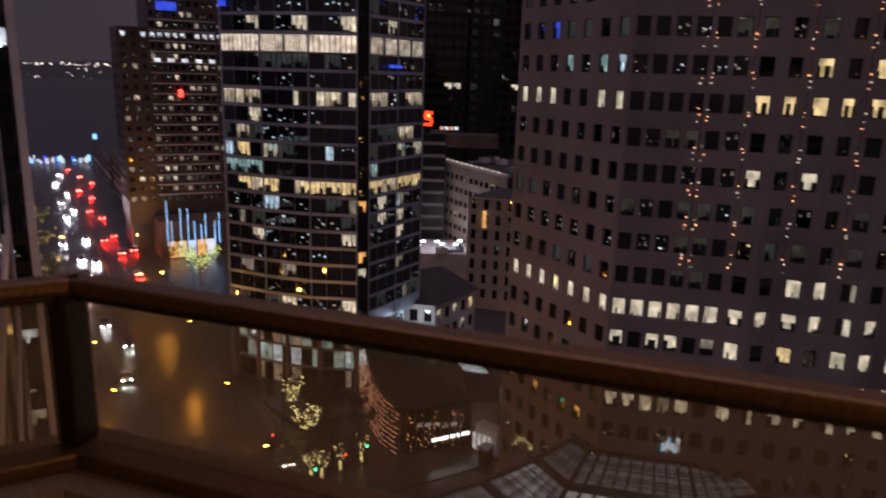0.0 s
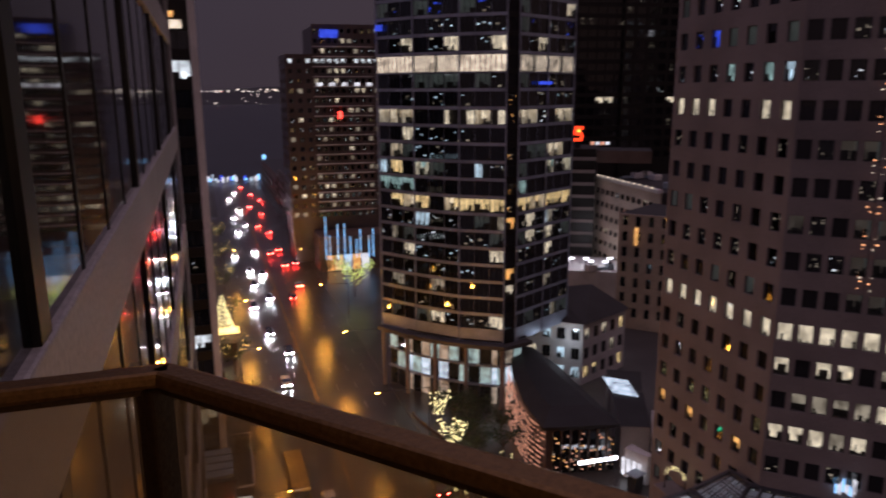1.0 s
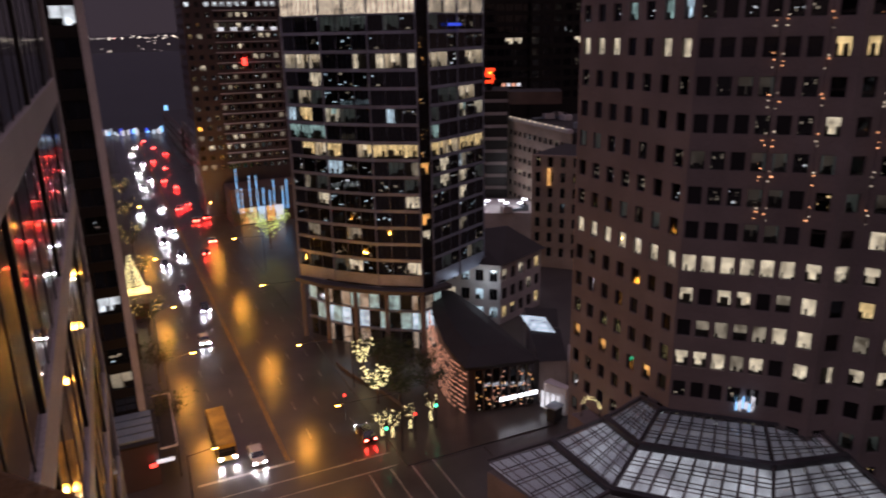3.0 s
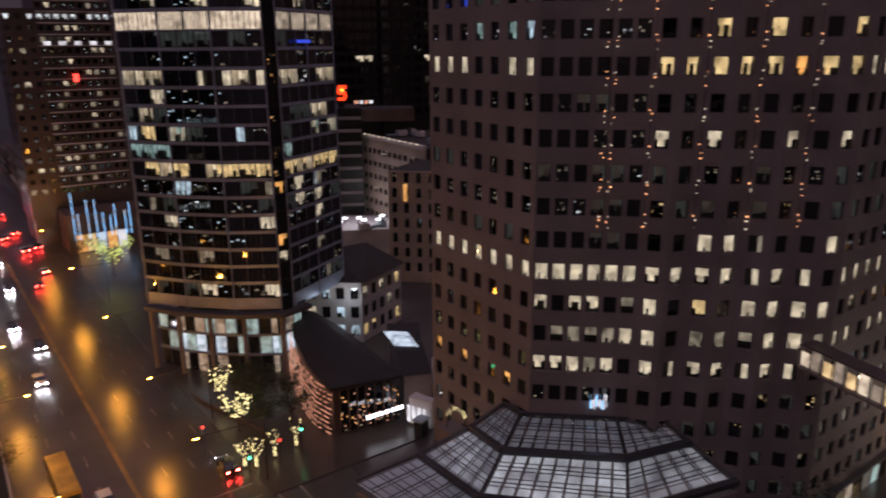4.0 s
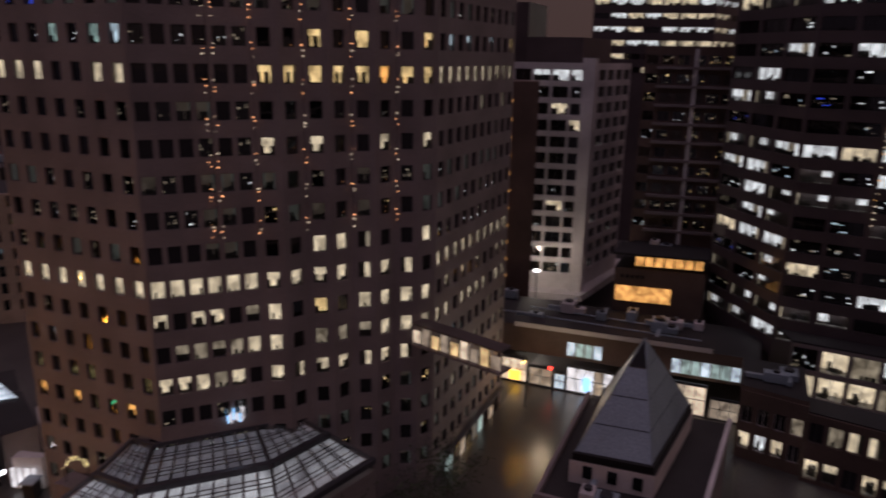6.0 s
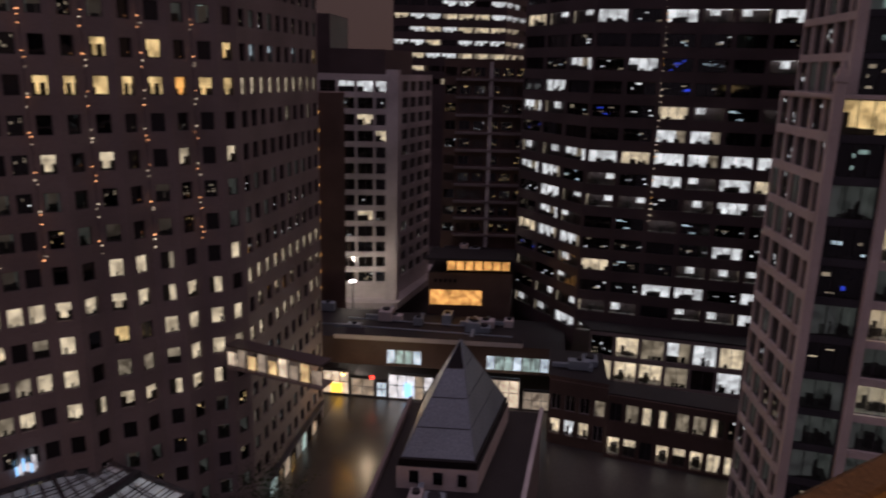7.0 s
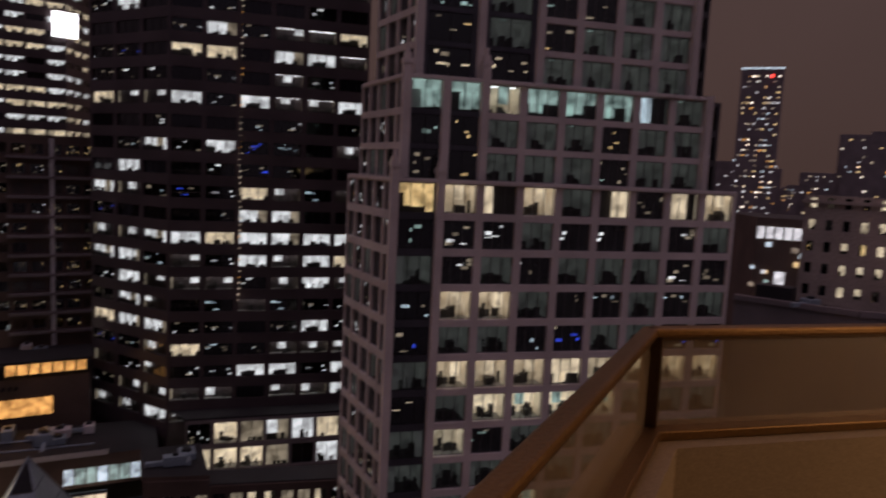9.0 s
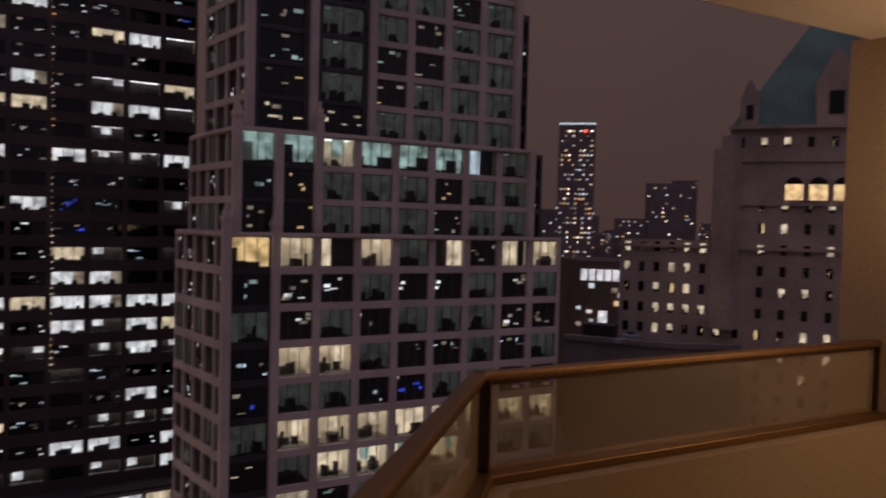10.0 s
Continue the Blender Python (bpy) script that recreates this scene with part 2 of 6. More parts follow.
class Bag:
    """Faces of one mesh, gathered as plain lists."""

    def __init__(self):
        self.v, self.f, self.m, self.mats = [], [], [], []

    def slot(self, mat):
        mat = M[mat] if isinstance(mat, str) else mat
        if mat not in self.mats:
            self.mats.append(mat)
        return self.mats.index(mat)

    def face(self, pts, mat):
        k = len(self.v)
        self.v += [tuple(p) for p in pts]
        self.f.append(tuple(range(k, k + len(pts))))
        self.m.append(self.slot(mat))

    def box(self, x0, y0, z0, x1, y1, z1, mat):
        c = [(x, y, z) for z in (z0, z1) for y in (y0, y1) for x in (x0, x1)]
        k, s = len(self.v), self.slot(mat)
        self.v += c
        for q in ((0, 2, 3, 1), (4, 5, 7, 6), (0, 1, 5, 4), (2, 6, 7, 3), (0, 4, 6, 2), (1, 3, 7, 5)):
            self.f.append(tuple(k + i for i in q))
            self.m.append(s)

    def bar(self, a, b, r, mat, up=(0, 0, 1), r2=None, sides=4):
        """A straight bar between two points, r its half thickness."""
        a, b = Vector(a), Vector(b)
        d = (b - a).normalized()
        s = d.cross(Vector(up))
        s = (s if s.length > 1e-4 else d.cross(Vector((1, 0, 0)))).normalized()
        t = s.cross(d)
        k, sl = len(self.v), self.slot(mat)
        r2 = r if r2 is None else r2
        for p, q in ((a, r), (b, r2)):
            for i in range(sides):
                w = 2 * math.pi * (i + 0.5) / sides
                q2 = q * (1.414 if sides == 4 else 1)
                self.v.append(tuple(p + s * (math.cos(w) * q2) + t * (math.sin(w) * q2)))
        for i in range(sides):
            j = (i + 1) % sides
            self.f.append((k + i, k + j, k + sides + j, k + sides + i))
            self.m.append(sl)
        self.f += [tuple(k + sides - 1 - i for i in range(sides)), tuple(k + sides + i for i in range(sides))]
        self.m += [sl, sl]

    def prism(self, pts, z0, z1, mat, top=None):
        n, k = len(pts), len(self.v)
        s, st = self.slot(mat), self.slot(top or mat)
        self.v += [(x, y, z0) for x, y in pts] + [(x, y, z1) for x, y in pts]
        for i in range(n):
            j = (i + 1) % n
            self.f.append((k + i, k + j, k + n + j, k + n + i))
            self.m.append(s)
        self.f += [tuple(k + n - 1 - i for i in range(n)), tuple(k + n + i for i in range(n))]
        self.m += [s, st]

    def add(self, mesh, m):
        """Another mesh's faces, moved by m."""
        k = len(self.v)
        self.v += [tuple(m @ v.co) for v in mesh.vertices]
        slots = [self.slot(x) for x in mesh.materials]
        for p in mesh.polygons:
            self.f.append(tuple(k + i for i in p.vertices))
            self.m.append(slots[p.material_index])

    def mesh(self, name, weld=False):
        me = bpy.data.meshes.new(name)
        if weld:
            seen, where, v = {}, [], []
            for p in self.v:
                k = tuple(round(c, 4) for c in p)
                if k not in seen:
                    seen[k] = len(v)
                    v.append(p)
                where.append(seen[k])
            self.v, self.f = v, [tuple(where[i] for i in f) for f in self.f]
        me.from_pydata(self.v, [], self.f)
        for x in self.mats:
            me.materials.append(x)
        me.polygons.foreach_set("material_index", self.m)
        me.update()
        return me


def part(name, bag, parent=None, label="", kind="", at=None):
    me = bag.mesh(name) if isinstance(bag, Bag) else bag
    ob = new(name, me)
    ob.parent = parent
    if at is not None:
        ob.matrix_basis = at
    return tagged(ob, label, kind=kind)


def thing(name, label, category, at=None, group="", kind=""):
    ob = tagged(new(name), label, category, group, kind)
    if at is not None:
        ob.matrix_basis = at
    return ob


def bevelled(bag, width, name):
    """The bag's mesh with its edges rounded."""
    me = bag.mesh(name)
    bm = bmesh.new()
    bm.from_mesh(me)
    bmesh.ops.remove_doubles(bm, verts=bm.verts, dist=1e-5)
    bmesh.ops.bevel(bm, geom=list(bm.edges), offset=width, segments=2, affect="EDGES", profile=0.5)
    bm.to_mesh(me)
    bm.free()
    return me


# ---- windows ----
TEMPLATES = {}
VARY = random.Random(2024)


def window_mesh(style, w, h, frame_mat="frame", pane_mat="pane", bars=1):
    """One window: frame, pane and what lies behind it. x across, y inwards, z up from the middle of its sill."""
    style, _, variant = style.partition("@")
    key = (style, variant, round(w, 2), round(h, 2), frame_mat, pane_mat, bars)
    if key in TEMPLATES:
        return TEMPLATES[key]
    b, glass, room, t, x = Bag(), Bag(), Bag(), min(0.07, w * 0.05), w / 2
    b.box(-x, 0, 0, -x + t, 0.1, h, frame_mat)
    b.box(x - t, 0, 0, x, 0.1, h, frame_mat)
    cuts = [-x + t] + [q for i in range(1, bars) for q in (-x + w * i / bars - t / 2, -x + w * i / bars + t / 2)] + [x - t]
    for q0, q1 in zip(cuts, cuts[1:]):
        b.box(q0, 0, 0, q1, 0.1, t, frame_mat)
        b.box(q0, 0, h - t, q1, 0.1, h, frame_mat)
    for i in range(1, bars):
        b.box(cuts[2 * i - 1], 0, t, cuts[2 * i], 0.1, h - t, frame_mat)
    rng = random.Random(hash((len(style), round(w * 100), round(h * 100), bars)) % 9973 + sum(map(ord, style)) + 31 * int(variant or 0))

    def sheet(z0, z1, mat, y=0.25, x0=-x, x1=x):
        (glass if mat in ("clear", pane_mat) else room).face([(x0, y, z0), (x1, y, z0), (x1, y, z1), (x0, y, z1)], mat)

    if style == "dark":
        sheet(0, h, pane_mat, 0.05)
    else:
        kind, mat = style.split(":")[:2]
        mat2 = style.split(":")[2] if style.count(":") > 1 else mat
        sheet(0, h, "clear", 0.05)
        d = 2.2
        if kind == "blind":
            n_ = max(1, round(w / 1.5))
            for i in range(n_):
                q0, q1, lot = -x + w * i / n_, -x + w * (i + 1) / n_, rng.random()
                if lot < 0.72:
                    sheet(0, h, mat, 0.22, q0, q1)
                elif lot < 0.86:
                    sheet(0, h, "dim", 0.24, q0, q1)
                else:
                    sheet(h * rng.uniform(0.3, 0.6), h, mat, 0.22, q0, q1)
            sheet(0, h, "silhouette", 0.5)
            for _ in range(1 + int(w * 0.8)):
                q0 = rng.uniform(-x, x * 0.8)
                sheet(0, h * rng.uniform(0.06, 0.4), "silhouette", 0.2, q0, min(x, q0 + rng.uniform(0.08, 0.25) * w))
        elif kind == "half":
            cut = h * rng.uniform(0.35, 0.65)
            sheet(cut, h, mat, 0.22)
            sheet(0, cut, "silhouette", 0.5)
            for _ in range(3):
                a = rng.uniform(-x, x * 0.7)
                sheet(rng.uniform(0, cut * 0.4), cut, mat2, 0.4, a, min(x, a + rng.uniform(0.1, 0.4) * w))
        elif kind == "split":
            c = rng.uniform(-0.4, 0.4) * x
            sheet(0, h, mat, 0.22, -x, c) if rng.random() < 0.5 else sheet(0, h, mat, 0.22, c, x)
            sheet(0, h, "silhouette", 0.6)
        elif kind == "office":
            # a lit room: light put into back wall and ceiling, less into the side walls; tubes, desks and screens
            # against it
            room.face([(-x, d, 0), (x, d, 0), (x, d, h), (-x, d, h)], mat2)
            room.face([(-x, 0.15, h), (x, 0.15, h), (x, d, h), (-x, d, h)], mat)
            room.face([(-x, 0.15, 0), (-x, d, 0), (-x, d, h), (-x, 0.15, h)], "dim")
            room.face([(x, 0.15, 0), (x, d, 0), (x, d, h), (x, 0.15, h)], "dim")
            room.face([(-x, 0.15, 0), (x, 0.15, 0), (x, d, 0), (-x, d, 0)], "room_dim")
            for i in range(2):
                yy = 0.5 + i * 0.8
                room.box(-x * 0.85, yy, h - 0.07, x * 0.85, yy + 0.25, h - 0.02, "tube")
            for _ in range(int(2 + w)):
                a, hh = rng.uniform(-x, x * 0.75), rng.uniform(0.12, 0.5) * h
                room.box(a, 0.4 + rng.random(), 0, min(x, a + rng.uniform(0.25, 0.9)), 1.5, hh, "silhouette")
            if rng.random() < 0.6:
                a = rng.uniform(-x, x * 0.6)
                sheet(h * rng.uniform(0.3, 0.6), h, mat, 0.2, a, min(x, a + 0.3 * w))
        elif kind == "faint":
            sheet(0, h, pane_mat, 0.06)
            for _ in range(rng.randint(2, 5)):
                q0, z = rng.uniform(-x, x * 0.8), rng.uniform(h * 0.05, h * 0.85)
                sheet(z, min(h, z + rng.uniform(0.03, 0.14) * h), mat if rng.random() < 0.6 else "dim", 0.055, q0, min(x, q0 + rng.uniform(0.05, 0.24) * w))
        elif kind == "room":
            # unlit room: walls and ceiling glow weakly in place of stray light
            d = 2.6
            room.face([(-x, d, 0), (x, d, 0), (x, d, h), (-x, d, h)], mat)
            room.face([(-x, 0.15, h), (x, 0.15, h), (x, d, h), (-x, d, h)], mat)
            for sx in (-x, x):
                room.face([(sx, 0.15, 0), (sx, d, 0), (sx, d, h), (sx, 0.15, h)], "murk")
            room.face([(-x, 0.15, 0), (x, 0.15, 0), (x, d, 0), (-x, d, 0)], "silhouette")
            for _ in range(int(2 + w)):
                q0, hh = rng.uniform(-x, x * 0.8), rng.uniform(0.1, 0.5) * h
                room.box(q0, 0.4 + rng.random(), 0, min(x, q0 + rng.uniform(0.2, 0.9)), 1.6, hh, "silhouette")
            if rng.random() < 0.5:
                q0 = rng.uniform(-x, x * 0.5)
                room.box(q0, 1.2, h - 0.06, q0 + 0.5, 1.4, h - 0.02, "teal")
            if rng.random() < 0.4:
                q0 = rng.choice((-x, x - 0.22 * w))
                sheet(0, h, "murk", 0.2, q0, q0 + 0.22 * w)
    meshes = [("window", b.mesh("window", True)), ("pane", glass.mesh("pane"))] + ([("lit_room", room.mesh("lit_room"))] if room.f else [])
    TEMPLATES[key] = meshes
    return meshes


class Windows:
    """The windows of one building: those nearest are parts, the rest is one joined part."""

    def __init__(self, owner, limit=300, split=False):
        self.owner, self.items, self.limit, self.split = owner, [], limit, split

    def put(self, mesh, m):
        self.items.append((mesh, m))

    def done(self, name="window"):
        self.items.sort(key=lambda i: i[1].translation.xy.length + 0.4 * abs(i[1].translation.z - 45))
        for meshes, m in self.items[:self.limit]:
            if not isinstance(meshes, list):
                part(name, meshes, self.owner, at=m)
                continue
            if not self.split:
                key = ("whole", meshes[0][1].name, meshes[-1][1].name)
                if key not in TEMPLATES:
                    b = Bag()
                    for _, mesh in meshes:
                        b.add(mesh, Matrix())
                    TEMPLATES[key] = b.mesh(name)
                part(name, TEMPLATES[key], self.owner, at=m)
                continue
            ob = part(name, meshes[0][1], self.owner, at=m)
            for sub, mesh in meshes[1:]:
                part(sub, mesh, ob)
        if self.items[self.limit:]:
            b = Bag()
            for meshes, m in self.items[self.limit:]:
                for _, mesh in (meshes if isinstance(meshes, list) else [("", meshes)]):
                    b.add(mesh, m)
            part("farther_glazing", b, self.owner, kind="stuff")


def along(p0, p1):
    p0, p1 = Vector(p0), Vector(p1)
    u = (p1 - p0)
    return p0, u.length, u.normalized(), Vector((u.y, -u.x)).normalized()


def facade(owner, wins, p0, p1, z0, z1, cols, floors, w, h, sill, wall_mat, pick, depth=0.25, frame_mat="frame", pane_mat="pane", bars=1, floor_h=3.7, wall_part="wall"):
    """A wall from p0 to p1 (left to right as seen from outside), pierced by real openings with a window in each.
    floors: heights of the floors that have windows; pick(col, floor index): the style, or None for no opening."""
    p, length, u, n = along(p0, p1)
    b, cw = Bag(), length / cols
    at = lambda s, z, d=0.0: (p.x + u.x * s - n.x * d, p.y + u.y * s - n.y * d, z)

    def quad(s0, s1, za, zb):
        if zb - za > 1e-3 and s1 - s0 > 1e-3:
            b.face([at(s0, za), at(s1, za), at(s1, zb), at(s0, zb)], wall_mat)

    turn = Matrix(((u.x, -n.x, 0, 0), (u.y, -n.y, 0, 0), (0, 0, 1, 0), (0, 0, 0, 1)))
    z = z0
    for k, zf in enumerate(floors):
        za, zb = zf + sill, zf + sill + h
        if za < z0 or zb > z1:
            continue
        quad(0, length, z, za)
        s = 0.0
        for c in range(cols):
            style = pick(c, k)
            if style is None:
                continue
            if style != "dark":
                style += "@%d" % VARY.randrange(6)
            m0, m1 = cw * (c + 0.5) - w / 2, cw * (c + 0.5) + w / 2
            quad(s, m0, za, zb)
            s = m1
            for e in (((m0, za), (m1, za)), ((m1, za), (m1, zb)), ((m1, zb), (m0, zb)), ((m0, zb), (m0, za))):
                (sa, ea), (sb, eb) = e
                b.face([at(sa, ea), at(sa, ea, depth), at(sb, eb, depth), at(sb, eb)], wall_mat)
            m = Matrix.Translation(at(cw * (c + 0.5), za, depth - 0.06)) @ turn
            wins.put(window_mesh(style, w, h, frame_mat, pane_mat, bars), m)
        quad(s, length, za, zb)
        z = zb
    quad(0, length, z, z1)
    # the wall's thickness at its ends and top
    t = 0.35
    b.face([at(0, z0, t), at(0, z0), at(0, z1), at(0, z1, t)], wall_mat)
    b.face([at(length, z0), at(length, z0, t), at(length, z1, t), at(length, z1)], wall_mat)
    b.face([at(0, z1), at(length, z1), at(length, z1, t), at(0, z1, t)], wall_mat)
    return part(wall_part, b, owner)


def chooser(seed, table, default="dark"):
    """Pick styles by floor: table maps a floor index to [(share, style), ...]."""
    rng = random.Random(seed)

    def pick(c, k):
        r = rng.random()
        for share, style in table.get(k, table.get("all", ())):
            r -= share
            if r < 0:
                return style
        return default
    return pick

# ---- ground, road, water, far shore ----
b = Bag()
b.box(-1500, -1500, -1.0, 1500, 470, 0.0, "ground")
part("ground", b, None, "dark wet ground of the city blocks", "structure")["category"] = "ground"
b = Bag()
b.box(-1500, 470.5, -3.0, 1500, 4200, -2.0, "water")
part("water", b, None, "black harbour water at night", "structure")["category"] = "water"
b = Bag()
b.box(4, -80, 0.0, 30, 470, 0.03, "asphalt")
b.box(30, 12, 0.0, 260, 33, 0.028, "asphalt")
b.box(30, 58, 0.0, 41, 77, 0.028, "asphalt")
b.box(-60, 58, 0.0, 4, 77, 0.028, "asphalt")
part("road", b, None, "wet black asphalt avenue shining under street lamps", "structure")["category"] = "road"


def pavement(name, x0, y0, x1, y1):
    b = Bag()
    b.box(x0, y0, 0.0, x1, y1, 0.16, "paving")
    ob = part(name, bevelled(b, 0.03, name), None, "wet grey paved footway with a raised kerb", "structure")
    ob["category"] = "pavement"


pavement("pavement_1", -1.2, 77.5, 3.9, 330)
pavement("pavement_2", -1.2, -60, 3.9, 57.5)
pavement("pavement_3", 30.1, 77.5, 54, 330)
pavement("pavement_4", 41.2, 33.5, 54, 77)
pavement("pavement_5", 56, -3, 114, 11.8)

# road paint
b = Bag()
b.box(16.0, 86, 0.03, 16.14, 460, 0.036, "paint_yellow")
b.box(16.3, 86, 0.03, 16.44, 460, 0.036, "paint_yellow")
part("centre_line", b, None, "worn double yellow line on the wet road", "structure")["category"] = "road marking"
b = Bag()
for lane in (9.0, 12.5, 20.5, 24.0, 27.2):
    for i in range(40):
        y = 90 + i * 9
        b.box(lane, y, 0.03, lane + 0.12, y + 3, 0.036, "paint_white")
part("lane_dashes", b, None, "worn white lane dashes", "structure")["category"] = "road marking"
b = Bag()
b.box(4.5, 85.2, 0.03, 17, 85.7, 0.036, "paint_white")
b.box(4.5, 81.6, 0.03, 29, 81.8, 0.036, "paint_white")
b.box(4.5, 78.4, 0.03, 29, 78.6, 0.036, "paint_white")
for x in (24.8, 27.8, 30.6, 33.6):
    b.box(x, 60, 0.03, x + 0.2, 78, 0.036, "paint_white")
part("crossing_lines", b, None, "white crossing and stop lines at the junction", "structure")["category"] = "road marking"

# far shore: a low dark slope with lights
rng = random.Random(3)
b = Bag()
for i in range(40):
    x0, x1 = -1500 + i * 80, -1500 + (i + 1) * 80
    h0, h1 = 62 + 30 * noise.noise((i * 0.23, 0, 0)), 62 + 30 * noise.noise((i * 0.23 + 0.23, 0, 0))
    b.face([(x0, 3000, -2), (x1, 3000, -2), (x1, 3900, h1), (x0, 3900, h0)], "hill")
part("far_shore_hill", b, None, "dark far shore rising beyond the harbour", "structure")["category"] = "backdrop"
b = Bag()
for i in range(150):
    x = rng.uniform(-350, 650)
    y = 2990 + rng.random() ** 2 * 700
    z = (y - 3000) * 0.07 + rng.uniform(2, 10)
    if rng.random() < 0.75:
        y, z = 2985, rng.uniform(46, 56)
    s = rng.uniform(0.7, 2.0)
    b.box(x - s * 1.6, y, z - s, x + s * 1.6, y + 1, z + s, "bulb_red" if 60 < x < 105 and rng.random() < 0.4 else "bulb_far")
part("far_shore_lights", b, None, "scattered lights of the far shore", "stuff")["category"] = "lights"

# ---- the building with the balcony: glazed flank along the street ----
own = thing("own_tower", "dark glazed apartment tower flank with grey ledges between storeys", "building")
wins = Windows(own, 260)
FLANK = -1.2
for k in range(-16, 3):
    z = 53.1 + 3.35 * k
    b = Bag()
    b.box(FLANK - 0.5, 2.2, z, FLANK, 26.0, z + 0.72, "ledge")
    part("ledge", bevelled(b, 0.02, "ledge"), own, "smooth grey ledge")
rngw = random.Random(8)
for k in range(-16, 3):
    z = 53.1 + 3.35 * k + 0.72
    for i in range(16):
        y = 2.2 + 1.5 * i
        key = ("own", i % 4 == 1)
        if key not in TEMPLATES:
            p = Bag()
            p.face([(0, 0, 0), (0, 1.5, 0), (0, 1.5, 2.63), (0, 0, 2.63)], "pane_mirror")
            if i % 4 == 1:
                p.box(-0.2, -0.12, 0, 0.04, 0.12, 2.63, "mullion_dark")
            else:
                p.box(-0.05, -0.025, 0, 0.012, 0.025, 2.63, "mullion_dark")
            TEMPLATES[key] = p.mesh("pane")
        wins.put(TEMPLATES[key], Matrix.Translation((FLANK - 0.06, y, z)) @ pose(0, 0, 0, 0, 0, rngw.uniform(-0.12, 0.12)))
wins.done("pane")
b = Bag()
b.box(FLANK - 14, 2.3, 0, FLANK - 0.55, 26.0, 61.5, "mullion_dark")
part("core", b, own)
b = Bag()
b.box(FLANK - 0.5, 26.0, 0, FLANK + 0.02, 26.5, 62.0, "ledge")
part("end_pier", bevelled(b, 0.03, "end_pier"), own, "grey corner pier")

# ---- the balcony ----
A, B, C, L = Vector((-0.52, 1.31)), Vector((1.94, -1.57)), Vector((1.58, -3.82)), Vector((FLANK - 0.15, 1.31))
FLOOR, CURB, TOP = 53.45, 54.12, 54.5
balcony = thing("balcony", "tan stucco balcony with smoked glass guard and bronze handrail", "balcony")


def strip(bag, pts, z0, z1, inner, outer, mat):
    """A wall that follows pts with mitred corners; inner and outer: its faces' distance from the line, outwards positive."""
    n = len(pts)

    def off(i, d):
        if i == 0:
            _, _, _, nn = along(pts[0], pts[1])
            return pts[0] - nn * d
        if i == n - 1:
            _, _, _, nn = along(pts[-2], pts[-1])
            return pts[-1] - nn * d
        _, _, _, n0 = along(pts[i - 1], pts[i])
        _, _, _, n1 = along(pts[i], pts[i + 1])
        m = (n0 + n1).normalized()
        return pts[i] - m * (d / m.dot(n0))
    for i in range(n - 1):
        q = [off(i, inner), off(i + 1, inner), off(i + 1, outer), off(i, outer)]
        bag.prism([(p.x, p.y) for p in q], z0, z1, mat)


# along() gives the side towards the flat as positive normal, so outwards is minus
LINE = [L, A, B, C]
b = Bag()
strip(b, LINE, FLOOR - 0.6, CURB, -0.16, 0.06, "stucco")
part("parapet", b, balcony, "tan stucco upstand")
b = Bag()
strip(b, LINE, CURB, CURB + 0.035, -0.10, 0.01, "bronze")
part("bottom_rail", bevelled(b, 0.006, "bottom_rail"), balcony, "bronze bottom rail")
for p0, p1 in ((L, A), (A, B), (B, C)):
    b = Bag()
    strip(b, [p0, p1], TOP - 0.032, TOP, -0.066, -0.008, "bronze")
    part("handrail", bevelled(b, 0.010, "handrail"), balcony, "dull bronze handrail")
    b = Bag()
    strip(b, [p0, p1], TOP - 0.044, TOP - 0.032, -0.055, -0.022, "bronze_dark")
    part("glazing_channel", b, balcony)
    _, ln, u, _ = along(p0, p1)
    b = Bag()
    strip(b, [p0 + u * 0.05, p1 - u * 0.05], CURB + 0.035, TOP - 0.044, -0.046, -0.036, "guard")
    g = part("guard_glass", b, balcony, "smoked glass guard panel")
    g.visible_shadow = False
for q in (A, B, C + Vector((0, 0.04)), L + Vector((0.2, 0))):
    b = Bag()
    b.box(-0.024, -0.034, CURB + 0.035, 0.026, 0.034, TOP - 0.032, "bronze_dark")
    part("guard_post", bevelled(b, 0.006, "guard_post"), balcony, at=pose(q.x - 0.035, q.y - 0.03, 0, 0, 0, -45 if q is A or q is B else 0))
b = Bag()
b.prism([(-1.6, -4.2), (1.55, -4.2), (C.x, C.y), (B.x, B.y), (A.x, A.y), (-1.6, 1.31)], FLOOR - 0.25, FLOOR, "tile")
part("balcony_floor", b, balcony, "dull tiled floor")
b = Bag()
b.prism([(-1.35, -4.0), (1.62, -4.0), (1.64, -3.82), (2.0, -1.57), (-0.5, 1.37), (-1.35, 1.37)], 55.96, 56.4, "soffit")
part("ceiling", bevelled(b, 0.02, "ceiling"), None, "cream painted underside of the balcony above", "structure")["category"] = "ceiling"
b = Bag()
b.box(-1.4, -4.25, FLOOR - 0.2, -0.55, -3.86, 55.97, "stucco")
b.box(1.35, -4.25, FLOOR - 0.2, 1.72, -3.78, 55.97, "stucco")
b.box(-0.55, -4.25, 55.6, 1.35, -3.86, 55.97, "stucco")
part("wall_south", b, None, "tan stucco wall round the balcony door", "structure")["category"] = "wall"
b = Bag()
b.box(-1.75, -4.2, FLOOR - 0.2, FLANK - 0.02, 2.2, 56.4, "stucco")
part("wall_west", b, None, "tan stucco side wall of the balcony", "structure")["category"] = "wall"
b = Bag()
b.box(-0.55, -5.2, FLOOR, 1.35, -5.1, 55.6, "soffit")
